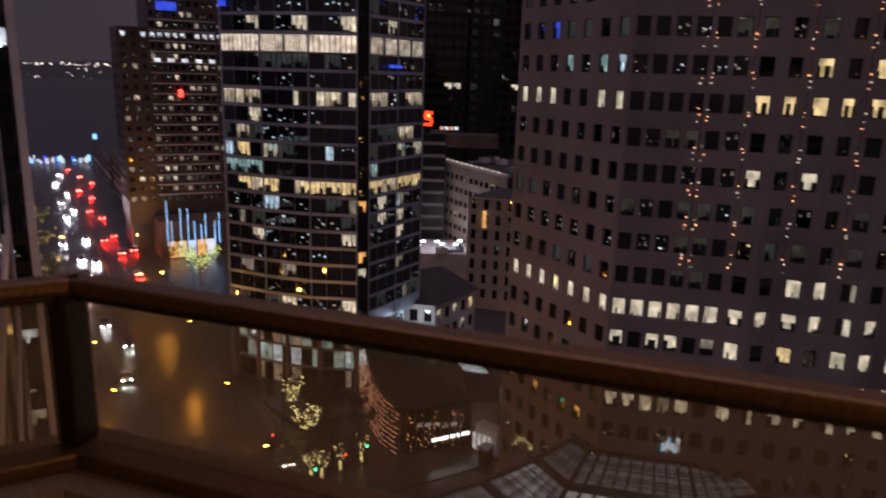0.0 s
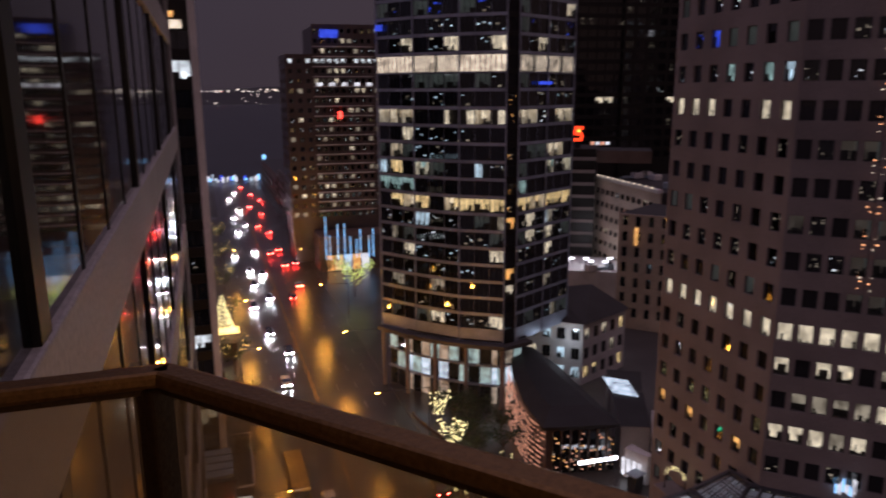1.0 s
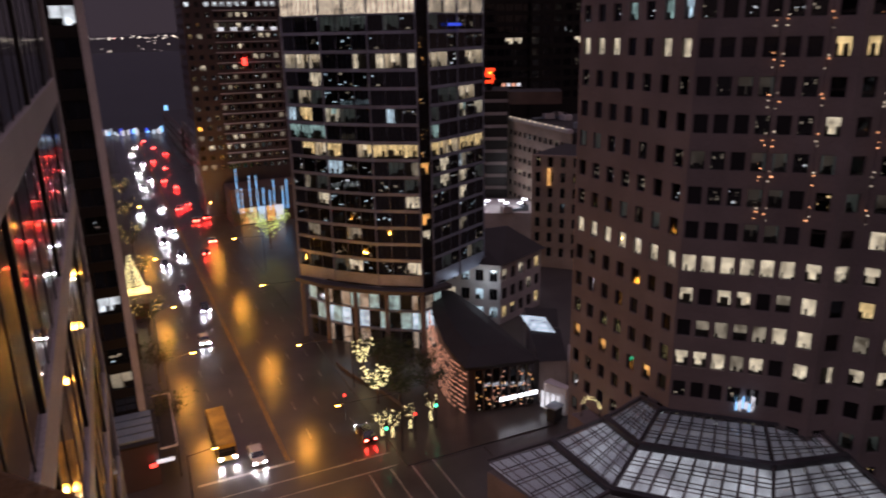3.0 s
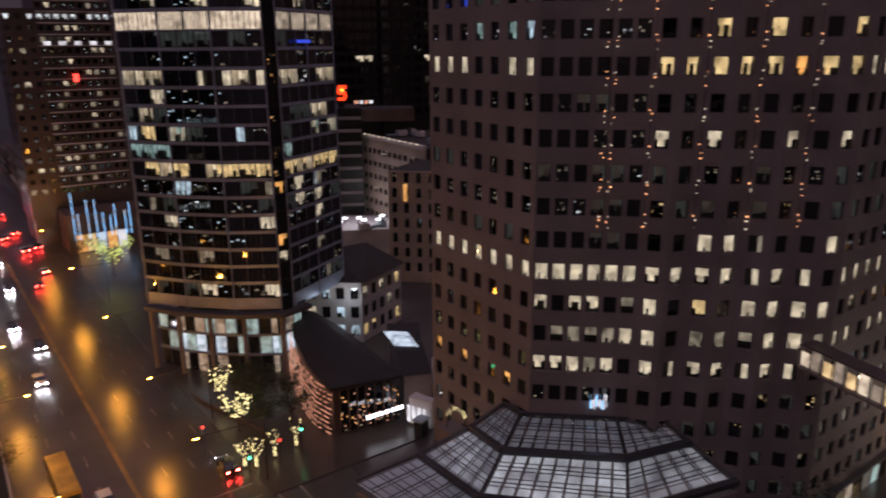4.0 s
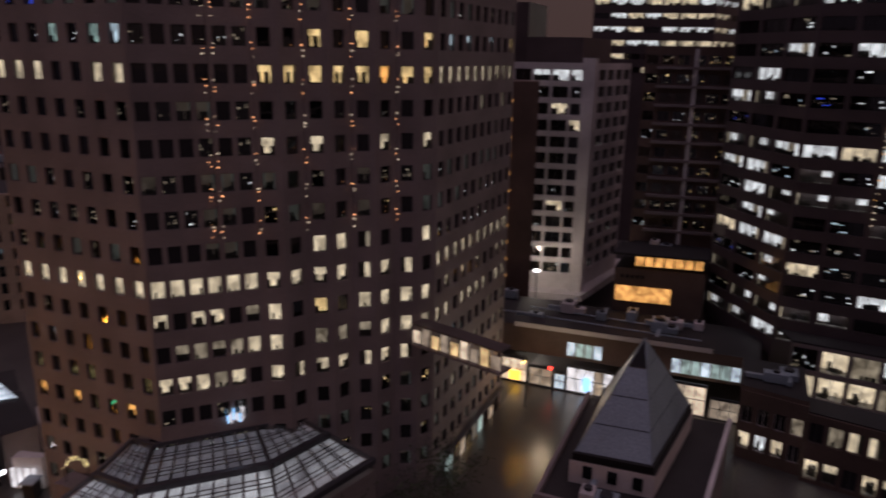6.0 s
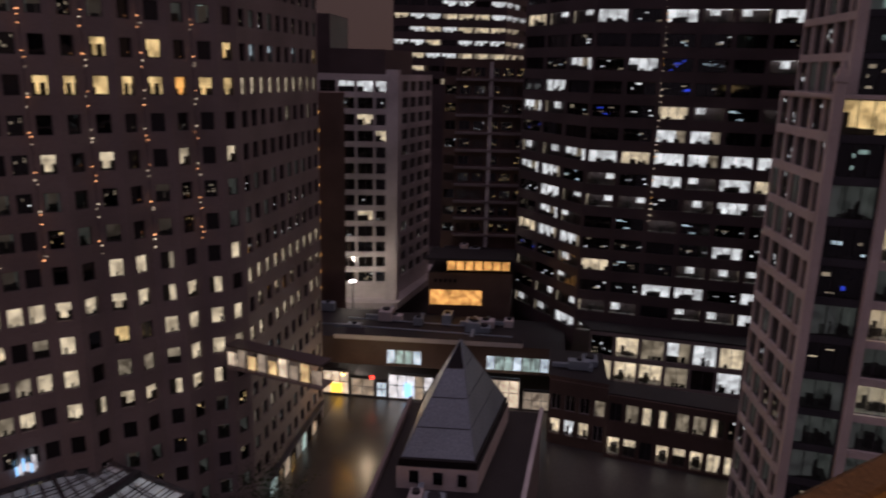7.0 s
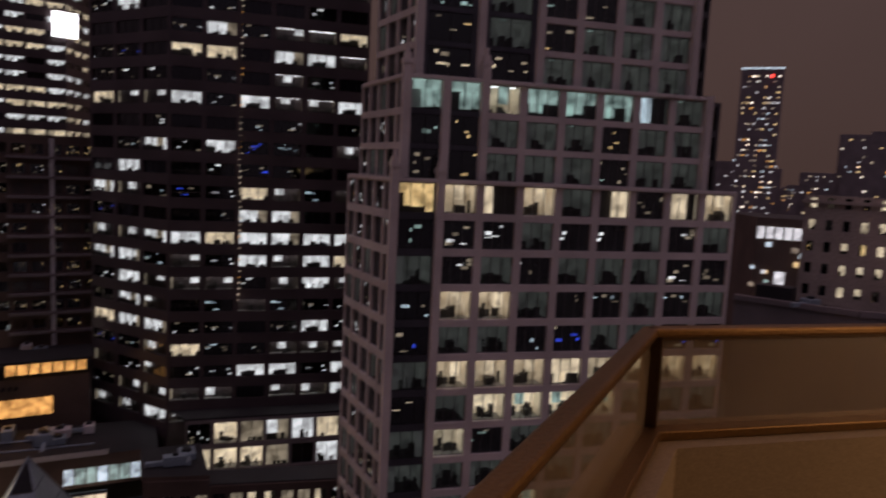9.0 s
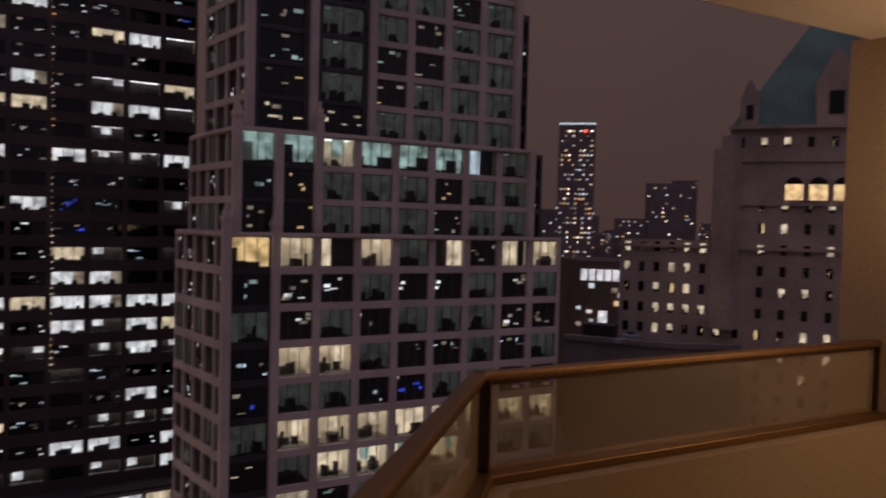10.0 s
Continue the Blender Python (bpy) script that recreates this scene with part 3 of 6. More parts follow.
b.box(-0.65, -5.2, FLOOR, -0.55, -4.25, 55.6, "soffit")
b.box(1.35, -5.2, FLOOR, 1.45, -4.25, 55.6, "soffit")
b.box(-0.65, -5.2, 55.6, 1.45, -4.25, 55.7, "soffit")
b.box(-0.65, -5.2, FLOOR - 0.1, 1.45, -4.25, FLOOR, "soffit")
part("room_behind", b, None, "plain cream room behind the balcony door", "structure")["category"] = "room"

# ---- the round-shouldered granite tower ----
tower = thing("granite_tower", "tall grey-brown granite office tower with stepped corner bays", "building")
wins = Windows(tower, 300, True)
FL = [28.73 + 3.7 * j for j in range(-7, 12)]
WL, WH, SILL = 1.42, 1.95, 0.9
WEST_LIT = {(15, 1): "faint:blue", (15, 2): "half:blue", (13, 0): "blind:cream", (13, 1): "blind:cream", (14, 3): "half:teal", (14, 4): "faint:white", (14, 5): "half:teal", (14, 6): "half:cool"}
FRONT_LIT = {(14, 0): "faint:white", (3, 3): "faint:cool"}
cr, wm, dm = "blind:cream", "blind:warm", "blind:dim"
west = chooser(11, {13: [(0.3, "blind:cream")], 14: [(0.5, "faint:white")], 11: [(0.2, "faint:white")], 12: [(0.3, "faint:dim")], 7: [(1.0, cr)], 4: [(0.25, dm)], 5: [(0.15, dm)],
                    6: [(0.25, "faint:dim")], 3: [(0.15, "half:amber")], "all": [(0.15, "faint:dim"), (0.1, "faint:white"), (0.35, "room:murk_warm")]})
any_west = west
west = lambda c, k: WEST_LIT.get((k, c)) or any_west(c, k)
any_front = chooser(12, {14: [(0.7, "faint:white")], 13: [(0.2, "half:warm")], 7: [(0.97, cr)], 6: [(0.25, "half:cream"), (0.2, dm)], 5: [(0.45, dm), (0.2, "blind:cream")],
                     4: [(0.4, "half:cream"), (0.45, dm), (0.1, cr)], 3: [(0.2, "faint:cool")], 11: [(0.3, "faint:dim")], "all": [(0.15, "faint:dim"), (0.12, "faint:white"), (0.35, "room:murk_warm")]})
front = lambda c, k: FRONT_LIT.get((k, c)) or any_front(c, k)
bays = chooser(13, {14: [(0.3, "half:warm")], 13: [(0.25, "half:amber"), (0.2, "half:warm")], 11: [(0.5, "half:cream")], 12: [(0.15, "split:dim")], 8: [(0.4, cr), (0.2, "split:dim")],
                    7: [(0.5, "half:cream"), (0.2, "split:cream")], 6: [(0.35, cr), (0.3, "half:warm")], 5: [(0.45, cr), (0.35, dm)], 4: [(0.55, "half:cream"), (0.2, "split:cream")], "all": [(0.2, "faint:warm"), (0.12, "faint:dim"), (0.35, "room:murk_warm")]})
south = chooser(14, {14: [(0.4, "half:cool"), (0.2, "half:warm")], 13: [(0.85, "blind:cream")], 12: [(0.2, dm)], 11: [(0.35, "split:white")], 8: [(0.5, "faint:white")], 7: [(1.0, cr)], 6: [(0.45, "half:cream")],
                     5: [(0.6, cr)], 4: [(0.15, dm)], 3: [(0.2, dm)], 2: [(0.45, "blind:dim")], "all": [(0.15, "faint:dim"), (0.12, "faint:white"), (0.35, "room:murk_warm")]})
facade(tower, wins, (54.2, 76.0), (53.9, 56.2), 0, 76, 7, FL, WL, WH, SILL, "granite", west)
facade(tower, wins, (53.9, 56.2), (62.2, 48.2), 0, 76, 6, FL, WL, WH, SILL, "granite", front)
P0, step = Vector((62.2, 48.2)), Vector((4.03, -3.48))
for i in range(4):
    a, c = P0 + step * i, P0 + step * (i + 1)
    mid = (a + c) / 2 + Vector((-0.65, -0.75)) * 0.9
    facade(tower, wins, a, mid, 0, 76, 1, FL, WL, WH, SILL, "granite", bays)
    facade(tower, wins, mid, c, 0, 76, 1, FL, WL, WH, SILL, "granite", bays)
facade(tower, wins, (78.32, 34.28), (104.0, 33.4), 0, 76, 10, FL, WL, WH, SILL, "granite", south)
b = Bag()
b.prism([(104, 33.4), (104, 76), (54.2, 76)], 0, 76, "granite")
part("back_wall", b, tower)
b = Bag()
b.prism([(54.6, 76), (54.6, 56.6), (62.6, 48.9), (78.7, 34.8), (103.9, 33.9), (103.9, 76)], 75.4, 75.9, "roof")
part("roof", b, tower)
wins.done()
# strings of small warm lamps down the piers
for q, nx in ((Vector((59.0, 50.9)), 3), (P0 + step * 0.02, 2), (P0 + step, 2), (P0 + step * 2, 2), (P0 + step * 3.0, 2)):
    b = Bag()
    rngl = random.Random(int(q.x * 10))
    for k in range(9):
        z = 36.2 + 3.7 * k
        for j in range(3):
            for i in range(nx - 1):
                dx, s = (i - (nx - 2) / 2) * 0.9 + rngl.uniform(-0.16, 0.16), rngl.uniform(0.045, 0.10)
                c = q + Vector((-0.55, -0.55)) + Vector((0.7, -0.7)) * dx
                zz = z + j * 0.62 + rngl.uniform(-0.22, 0.22)
                b.box(c.x - s, c.y - s, zz - s * 0.7, c.x + s, c.y + s, zz + s * 0.7, "string" if rngl.random() < 0.6 else "cream")
    b.bar((q.x - 0.5, q.y - 0.5, 36), (q.x - 0.5, q.y - 0.5, 70), 0.02, "metal")
    part("light_string", b, tower, "string of small warm lamps")
# blue-white sign over the atrium
b = Bag()
rngl = random.Random(4)
for i in range(9):
    x = i * 0.22
    b.box(x, -0.1, rngl.uniform(0, 0.5), x + 0.16, 0.0, rngl.uniform(1.0, 2.1), "white" if i % 3 else "bulb_blue")
part("lit_sign", b, tower, "small blue-white lit sign", at=pose(58.6, 51.0, 14.2, 0, 0, -44))
# made-up bridge off the south flank, stands in for a ghost reflection of lights
ghost_strip = thing("skybridge", "made-up glazed strip glowing warm in place of a reflection", "footbridge")
p, ln, u, n = along((73.2, 35.0), (69.6, 22.6))
b = Bag()
q = [p - n * 0, p + u * ln, p + u * ln - n * 2.2, p - n * 2.2]
b.prism([(v.x, v.y) for v in q], 21.2, 21.5, "granite")
part("deck", b, ghost_strip)
b = Bag()
b.prism([(v.x, v.y) for v in q], 23.9, 24.1, "granite_dark")
part("roof", b, ghost_strip)
for i in range(9):
    s0, s1 = ln * i / 9 + 0.08, ln * (i + 1) / 9 - 0.08
    b = Bag()
    a, c = p + u * s0 + n * -0.3, p + u * s1 + n * -0.3
    b.face([(a.x, a.y, 21.6), (c.x, c.y, 21.6), (c.x, c.y, 23.2 + 0.5 * (i % 2)), (a.x, a.y, 23.2 + 0.5 * (i % 2))], ("cream", "dim", "warm", "dim", "warm")[i % 5])
    part("pane", b, ghost_strip)
    a = p + u * (s0 - 0.08)
    b = Bag()
    b.bar((a.x, a.y, 21.5), (a.x, a.y, 23.9), 0.06, "mullion")
    part("post", b, ghost_strip)

# ---- the glazed winter garden at the granite tower's foot ----
atrium = thing("winter_garden", "stepped glass winter garden roof lit white from inside", "glass roof")
RING0 = [(53.3, 60.0, 12.9), (53.3, 56.9, 12.9), (61.3, 49.2, 13.0), (65.2, 45.9, 13.0)]
RING1 = [(48.3, 60.4, 11.2), (48.2, 54.3, 11.0), (58.0, 44.8, 11.0), (66.4, 42.6, 11.0)]
RING2 = [(41.4, 61.2, 9.7), (42.9, 52.0, 8.4), (53.4, 40.6, 8.4), (67.4, 37.0, 8.4)]
RING3 = [(33.8, 62.4, 8.7), (36.6, 51.6, 7.4)]
lerp = lambda a, c, t: tuple(x + (y - x) * t for x, y in zip(a, c))
drop = lambda p, d: (p[0], p[1], p[2] - d)
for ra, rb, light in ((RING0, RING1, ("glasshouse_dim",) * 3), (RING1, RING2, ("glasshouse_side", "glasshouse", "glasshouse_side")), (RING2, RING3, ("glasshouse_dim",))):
    for i in range(len(rb) - 1):
        a0, a1, b0, b1 = ra[i], ra[i + 1], rb[i], rb[i + 1]
        cols, rows = (9, 3) if i == 1 else (5, 3)

        def pt(tc, tr):
            return lerp(lerp(a0, a1, tc), lerp(b0, b1, tc), tr)
        e = 0.005
        for c in range(cols):
            for r in range(rows):
                t0, t1, r0, r1 = c / cols + e, (c + 1) / cols - e, r / rows + e, (r + 1) / rows - e
                bb = Bag()
                bb.face([pt(t0, r1), pt(t1, r1), pt(t1, r0), pt(t0, r0)], "clear")
                part("pane", bb, atrium)
        # glowing sheets added for the lit interior, dimmer at the sides, gaps for truss shadow
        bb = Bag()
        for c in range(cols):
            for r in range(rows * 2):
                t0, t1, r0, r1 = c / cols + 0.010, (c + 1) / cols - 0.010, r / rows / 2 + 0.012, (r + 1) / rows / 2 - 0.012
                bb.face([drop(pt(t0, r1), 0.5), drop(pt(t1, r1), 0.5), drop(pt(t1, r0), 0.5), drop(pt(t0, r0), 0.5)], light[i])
        part("interior_glow", bb, atrium, "white glowing sheets in place of the lit interior")
        bb = Bag()
        for c in range(cols + 1):
            bb.bar(pt(c / cols, 0), pt(c / cols, 1), 0.17 if c in (0, cols) else 0.05, "frame")
        for r in range(rows + 1):
            bb.bar(pt(0, r / rows), pt(1, r / rows), 0.05, "frame")
        part("glazing_frame", bb, atrium)
for ring, r in ((RING0, 0.22), (RING1, 0.38), (RING2, 0.36)):
    for p0, p1 in zip(ring, ring[1:]):
        bb = Bag()
        bb.bar(p0, p1, r, "mullion")
        part("gutter", bevelled(bb, 0.05, "gutter"), atrium, "grey metal gutter")
b = Bag()
b.prism([(33.8, 62.4), (36.6, 51.6), (42.6, 52.0), (53.2, 40.4), (67.4, 36.8), (66.6, 44.4), (61.6, 48.6), (53.6, 56.4), (53.7, 62.4)], 0.17, 7.2, "granite")
part("base_wall", b, atrium)

# ---- the glass office tower across the side street ----
gt = thing("glass_tower", "dark glass office tower with grey floor bands and lit offices", "building")
wins = Windows(gt, 300, True)
GF = [11.3 + 2.9 * k for k in range(26)]
lit_mix = {8: [(0.45, "office:warm:cream"), (0.50, "half:warm")], 15: [(0.2, "faint:cool"), (0.06, "faint:blue"), (0.3, "room:murk")], 9: [(0.12, "half:teal")], 10: [(0.1, "office:teal:dim"), (0.15, "half:warm"), (0.2, "split:cool"), (0.2, "faint:white"), (0.2, "room:murk")], 11: [(0.25, "office:cream:dim"), (0.15, "faint:cool"), (0.4, "room:murk")],
           13: [(0.38, "office:cream:dim"), (0.2, "split:cream"), (0.1, "faint:white")], 14: [(0.25, "faint:cool")], 12: [(0.14, "faint:cool"), (0.1, "half:cream")], 5: [(0.15, "half:cream"), (0.2, "faint:cool")],
           3: [(0.25, "faint:white"), (0.1, "half:dim")], 2: [(0.2, "faint:dim")], 4: [(0.3, "faint:cool")], "all": [(0.07, "half:cream"), (0.03, "blind:cool"), (0.02, "office:teal:dim"), (0.12, "faint:dim"), (0.26, "faint:cool"), (0.12, "faint:white"), (0.06, "split:dim"), (0.2, "room:murk")]}
gp = chooser(21, lit_mix)
GA, GB, GC = Vector((29.3, 126.0)), Vector((46.3, 108.6)), Vector((62.5, 116.6))
GB2 = Vector((48.6, 109.0))
GM, GN = Vector((33.9, 119.2)), Vector((39.8, 112.9))
for p0, p1, cols in ((Vector((41, 152)), GA, 8), (GA, GM, 3), (GM, GN, 3), (GN, GB, 3), (GB2, GC, 6)):
    facade(gt, wins, p0, p1, 12, 57.6, cols, [f for f in GF if f < 55], along(p0, p1)[1] / cols - 0.04, 2.38, 0.27, "spandrel", gp, 0.12, "mullion_dark", "pane_blue", 3, 2.9)
    facade(gt, wins, p0, p1, 60.4, 88, cols, [60.6 + 2.9 * k for k in range(9)], along(p0, p1)[1] / cols - 0.04, 2.38, 0.27, "spandrel",
           chooser(22, {"all": [(0.05, "half:cream"), (0.2, "faint:cool"), (0.12, "faint:blue"), (0.3, "room:murk")]}), 0.12, "mullion_dark", "pane_blue", 3, 2.9)
facade(gt, wins, GB, GB2, 12, 88, 1, [f for f in GF if f < 84], 1.7, 2.1, 0.35, "mullion_dark", chooser(23, {"all": [(0.3, "faint:amber")], 3: [(1, "half:cream")], 4: [(1, "half:amber")], 7: [(1, "half:amber")]}), 0.12, "mullion_dark")
# the bright plant floor, a continuous ribbon
for p0, p1, cols in ((Vector((41, 152)), GA, 5), (GA, GM, 1), (GM, GN, 2), (GN, GB, 1), (GB2, GC, 4)):
    p, ln, u, n = along(p0, p1)
    for i in range(cols):
        bb = Bag()
        a, c = p + u * (ln * i / cols + 0.12) - n * 0.1, p + u * (ln * (i + 1) / cols - 0.12) - n * 0.1
        bb.face([(a.x, a.y, 57.7), (c.x, c.y, 57.7), (c.x, c.y, 60.3), (a.x, a.y, 60.3)], "cream")
        part("ribbon_pane", bb, gt, "bright cream ribbon window")
        bb = Bag()
        for t in range(0, 9):
            q = p + u * (ln * (i + t / 9) / cols)
            bb.bar((q.x, q.y, 57.6), (q.x, q.y, 60.4), 0.05 if t else 0.16, "mullion")
        part("mullion", bb, gt)
# vertical piers proud of the glass
for p0, p1, cols in ((GA, GM, 1), (GM, GN, 1), (GN, GB, 1), (GB2, GC, 2)):
    p, ln, u, n = along(p0, p1)
    for i in range(cols + 1):
        q = p + u * (ln * i / cols) + n * 0.1
        bb = Bag()
        bb.bar((q.x, q.y, 12), (q.x, q.y, 88), 0.10, "spandrel")
        part("pier", bb, gt)
b = Bag()
inner = [(GA.x + 1.2, GA.y + 1.0), (GB.x + 0.5, GB.y + 2.8), (GB2.x, GB2.y + 2.8), (GC.x - 1.5, GC.y + 3), (58, 140), (42, 150)]
b.prism(inner, 12, 88, "mullion_dark")
part("core", b, gt)
wins.done()
# podium: tall glazed lobby with columns under a ledge
POD = [Vector((29.6, 126.0)), Vector((32.6, 120.6)), Vector((36.4, 116.0)), Vector((40.8, 112.0)), Vector((46.1, 108.6)), Vector((51.4, 110.0))]
b = Bag()
strip(b, POD, 11.4, 12.1, -1.6, 0.15, "frame")
part("podium_ledge", b, gt, "grey curved ledge")
for i in range(5):
    p, ln, u, n = along(POD[i], POD[i + 1])
    for r, (z0, z1, mt) in enumerate(((0.2, 3.6, "cool"), (4.0, 7.2, "white"), (7.6, 11.1, "teal"))):
        for c in range(3):
            bb = Bag()
            a, d = p + u * (ln * c / 3 + 0.1) - n * 1.4, p + u * (ln * (c + 1) / 3 - 0.1) - n * 1.4
            mm = (("pane_teal", "pane_blue", "dim"), ("pane_teal", "teal", "cool"), ("teal", "pane_teal", "dim"))[r][(i + c) % 3]
            bb.face([(a.x, a.y, z0), (d.x, d.y, z0), (d.x, d.y, z1), (a.x, a.y, z1)], mm)
            part("lobby_pane", bb, gt, "lit lobby glazing")
    bb = Bag()
    q = p + n * 0.1
    bb.bar((q.x, q.y, 0.1), (q.x, q.y, 11.3), 0.42, "granite", sides=10)
    part("column", bb, gt, "round concrete column")
    for z in (3.8, 7.4):
        bb = Bag()
        a, d = p - n * 1.2, p + u * ln - n * 1.2
        bb.bar((a.x, a.y, z), (d.x, d.y, z), 0.2, "spandrel")
        part("transom", bb, gt)
b = Bag()
b.prism([(v.x, v.y) for v in POD[1:]] + [(50, 114), (36, 126)], 12.3, 12.5, "roof")
part("podium_roof", b, gt)
b = Bag()
b.box(-0.6, -0.25, 0, 0.6, 0, 1.0, "blue")
part("blue_sign", b, gt, "small blue lit sign", at=pose(29.6, 124.8, 64.6, 0, 0, -45))
b = Bag()
b.box(-1.6, -0.25, 0, 1.6, 0, 0.5, "blue")
part("blue_sign", b, gt, at=pose(54.5, 111.6, 55.6, 0, 0, 26))
b = Bag()
b.box(-0.7, -0.3, 0, 0.7, 0, 0.5, "bulb_white")
part("white_sign", b, gt, "small white lit sign", at=pose(32.8, 121.8, 55.4, 0, 0, -45))

# ---- the dark office tower with ribbon windows ----
bt = thing("dark_tower", "dark brown office tower with bright ribbon windows", "building")
wins = Windows(bt, 300, True)
BF = [-0.1 + 3.67 * k for k in range(3, 27)]
of, hf = "office:white:cool", "half:white"
mixes = {}
share = {23: .3, 22: .5, 21: .3, 20: .4, 19: .7, 18: .25, 17: .5, 16: .6, 15: .25, 14: .85, 13: .06, 12: .5, 11: .05, 10: .7, 9: .16, 8: 1.0, 7: .55, 6: .6, 5: .1, 4: .45, 3: .3, 2: .5, 1: .45, 0: .6}
for k in range(24):
    s = min(0.97, share.get(k, 0.3) * (1.35 if k < 10 else 0.85))
    mixes[k] = [(s * 0.35, of), (s * 0.40, "blind:white"), (s * 0.13, "half:white"), (s * 0.11, "blind:cream"), (s * 0.01, "half:amber"), (0.2, "faint:white"), (0.12, "faint:cool"), (0.04, "faint:blue")]
bp = chooser(31, mixes)
BA, BB, BC = Vector((137.4, 4.9)), Vector((121.4, -6.6)), Vector((117.6, -37.5))
facade(bt, wins, BA, BB, 9, 96, 3, BF, 5.7, 2.0, 0.8, "granite_dark", bp, 0.3, "mullion_dark", "pane", 3)
facade(bt, wins, BB, BC, 9, 96, 6, BF, 4.5, 2.0, 0.8, "granite_dark", bp, 0.3, "mullion_dark", "pane", 3)
lo = chooser(33, {"all": [(0.2, "blind:cream"), (0.4, "blind:white"), (0.25, "office:white:cream"), (0.1, "faint:white")]})
facade(bt, wins, (116.5, -9.0), (113.5, -37.5), 0, 13.4, 7, [0.4, 4.7, 9.0], 3.6, 3.5, 0.35, "granite", lo, 0.3, "mullion", "pane", 2)
wins.done()
b = Bag()
b.prism([(138.2, 4.6), (122.6, -6.5), (118.8, -37.4), (150, -40), (150, 4.6)], 0, 96, "granite_dark")
b.prism([(116.6, -9.0), (113.6, -37.4), (118.9, -37.4), (121.9, -7.0)], 13.4, 13.7, "roof")
part("core", b, bt)
b = Bag()
b.prism([(116.5, -9.2), (113.6, -37.4), (119.5, -37.4), (121.4, -9.2)], 13.0, 13.3, "roof")
part("podium_roof", b, bt)
b = Bag()
rngl = random.Random(9)
for i in range(70):
    z = 32 + i * 0.95
    s = rngl.uniform(0.05, 0.13)
    b.box(119.35 - s, -17.2 - s + rngl.uniform(-.2, .2), z, 119.35 + s, -17.2 + s, z + s, "cream" if rngl.random() < .7 else "amber")
b.bar((119.4, -17.2, 30), (119.4, -17.2, 96), 0.02, "metal")
part("light_string", b, bt, "string of small warm lamps")

# ---- the pale grid-fronted tower ----
gr = thing("grid_tower", "pale stone office tower with deep square window grid and setbacks", "building")
wins = Windows(gr, 300, True)
RF = [50.05 - 3.7 * 13 + 3.7 * k for k in range(26)]
base = [(0.12, "office:teal:dim"), (0.08, "faint:teal"), (0.05, "half:cream")]
gl = {13: [(0.55, "office:cream:dim"), (0.15, "split:cream"), (0.25, "faint:cream")], 16: [(0.35, "office:teal:dim"), (0.25, "half:teal"), (0.2, "split:cool")], 17: [(0.2, "faint:white")], 15: [(0.3, "faint:warm"), (0.2, "split:dim")], 14: [(0.3, "faint:teal")], 8: [(0.8, "office:cream:dim"), (0.1, "half:cream")], 10: [(0.2, "office:cool:dim"), (0.2, "faint:cool")],
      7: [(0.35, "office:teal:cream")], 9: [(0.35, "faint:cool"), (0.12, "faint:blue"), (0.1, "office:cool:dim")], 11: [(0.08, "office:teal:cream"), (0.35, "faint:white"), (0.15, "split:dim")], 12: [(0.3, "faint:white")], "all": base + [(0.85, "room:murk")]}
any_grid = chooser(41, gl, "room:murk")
gpick = lambda c, k: "office:cream:dim" if k == 10 and c < 2 else any_grid(c, k)
X = 67.2
Q0, Q1 = Vector((67.3, -29.4)), Vector((61.9, -63.9))
QU = (Q1 - Q0).normalized()
QI = Vector((-QU.y, QU.x))
on_front = lambda s, inset: Q0 + QU * s + QI * inset
LF = [f for f in RF if f < 53]
UF = [53.5 + 3.5 * k for k in range(14)]
high = chooser(46, {"all": [(0.15, "faint:teal"), (0.08, "faint:warm"), (0.05, "split:dim")]}, "room:murk")
upick = lambda c, k: gpick(c, k + 14) if k < 3 else high(c, k)
S2, E2, S3, E3 = on_front(4.6, 1.2), on_front(31.0, 1.2), on_front(10.8, 2.4), on_front(29.4, 2.4)
C1, C2, C3 = Vector((68.0, -24.7)), Vector((69.1, -26.0)), Vector((70.2, -27.6))
facade(gr, wins, Q0, Q1, 0, 53.85, 8, LF, 3.55, 2.95, 0.42, "granite_pale", gpick, 0.42, "frame", "pane_teal", 3)
facade(gr, wins, S2, E2, 53.85, 64.2, 6, UF, 3.6, 2.85, 0.42, "granite_pale", upick, 0.42, "frame", "pane_teal", 3)
facade(gr, wins, S3, E3, 64.2, 100, 4, UF, 3.75, 2.85, 0.42, "granite_pale", upick, 0.42, "frame", "pane_teal", 3)
# glazed corner bays, then the flank that runs back
cp = chooser(42, {13: [(1, "half:warm")], 9: [(1, "faint:blue")], 10: [(0.8, "faint:cool")], 7: [(1, "faint:cream")], 6: [(0.7, "faint:cream")], "all": [(0.25, "faint:teal"), (0.15, "faint:cream")]}, "room:murk")
up = chooser(45, {2: [(1, "half:teal")], 3: [(0.6, "faint:cream")], 4: [(0.5, "faint:warm")], "all": [(0.3, "faint:teal"), (0.2, "faint:warm")]}, "room:murk")
facade(gr, wins, C1, Q0, 0, 53.85, 1, LF, 3.7, 3.0, 0.4, "mullion", cp, 0.2, "mullion_dark", "pane_blue", 3)
facade(gr, wins, C2, S2, 53.85, 64.2, 2, UF, 3.3, 3.0, 0.4, "mullion", up, 0.2, "mullion_dark", "pane_blue", 2)
facade(gr, wins, C3, S3, 64.2, 100, 2, UF, 4.6, 3.0, 0.4, "mullion", up, 0.2, "mullion_dark", "pane_blue", 2)
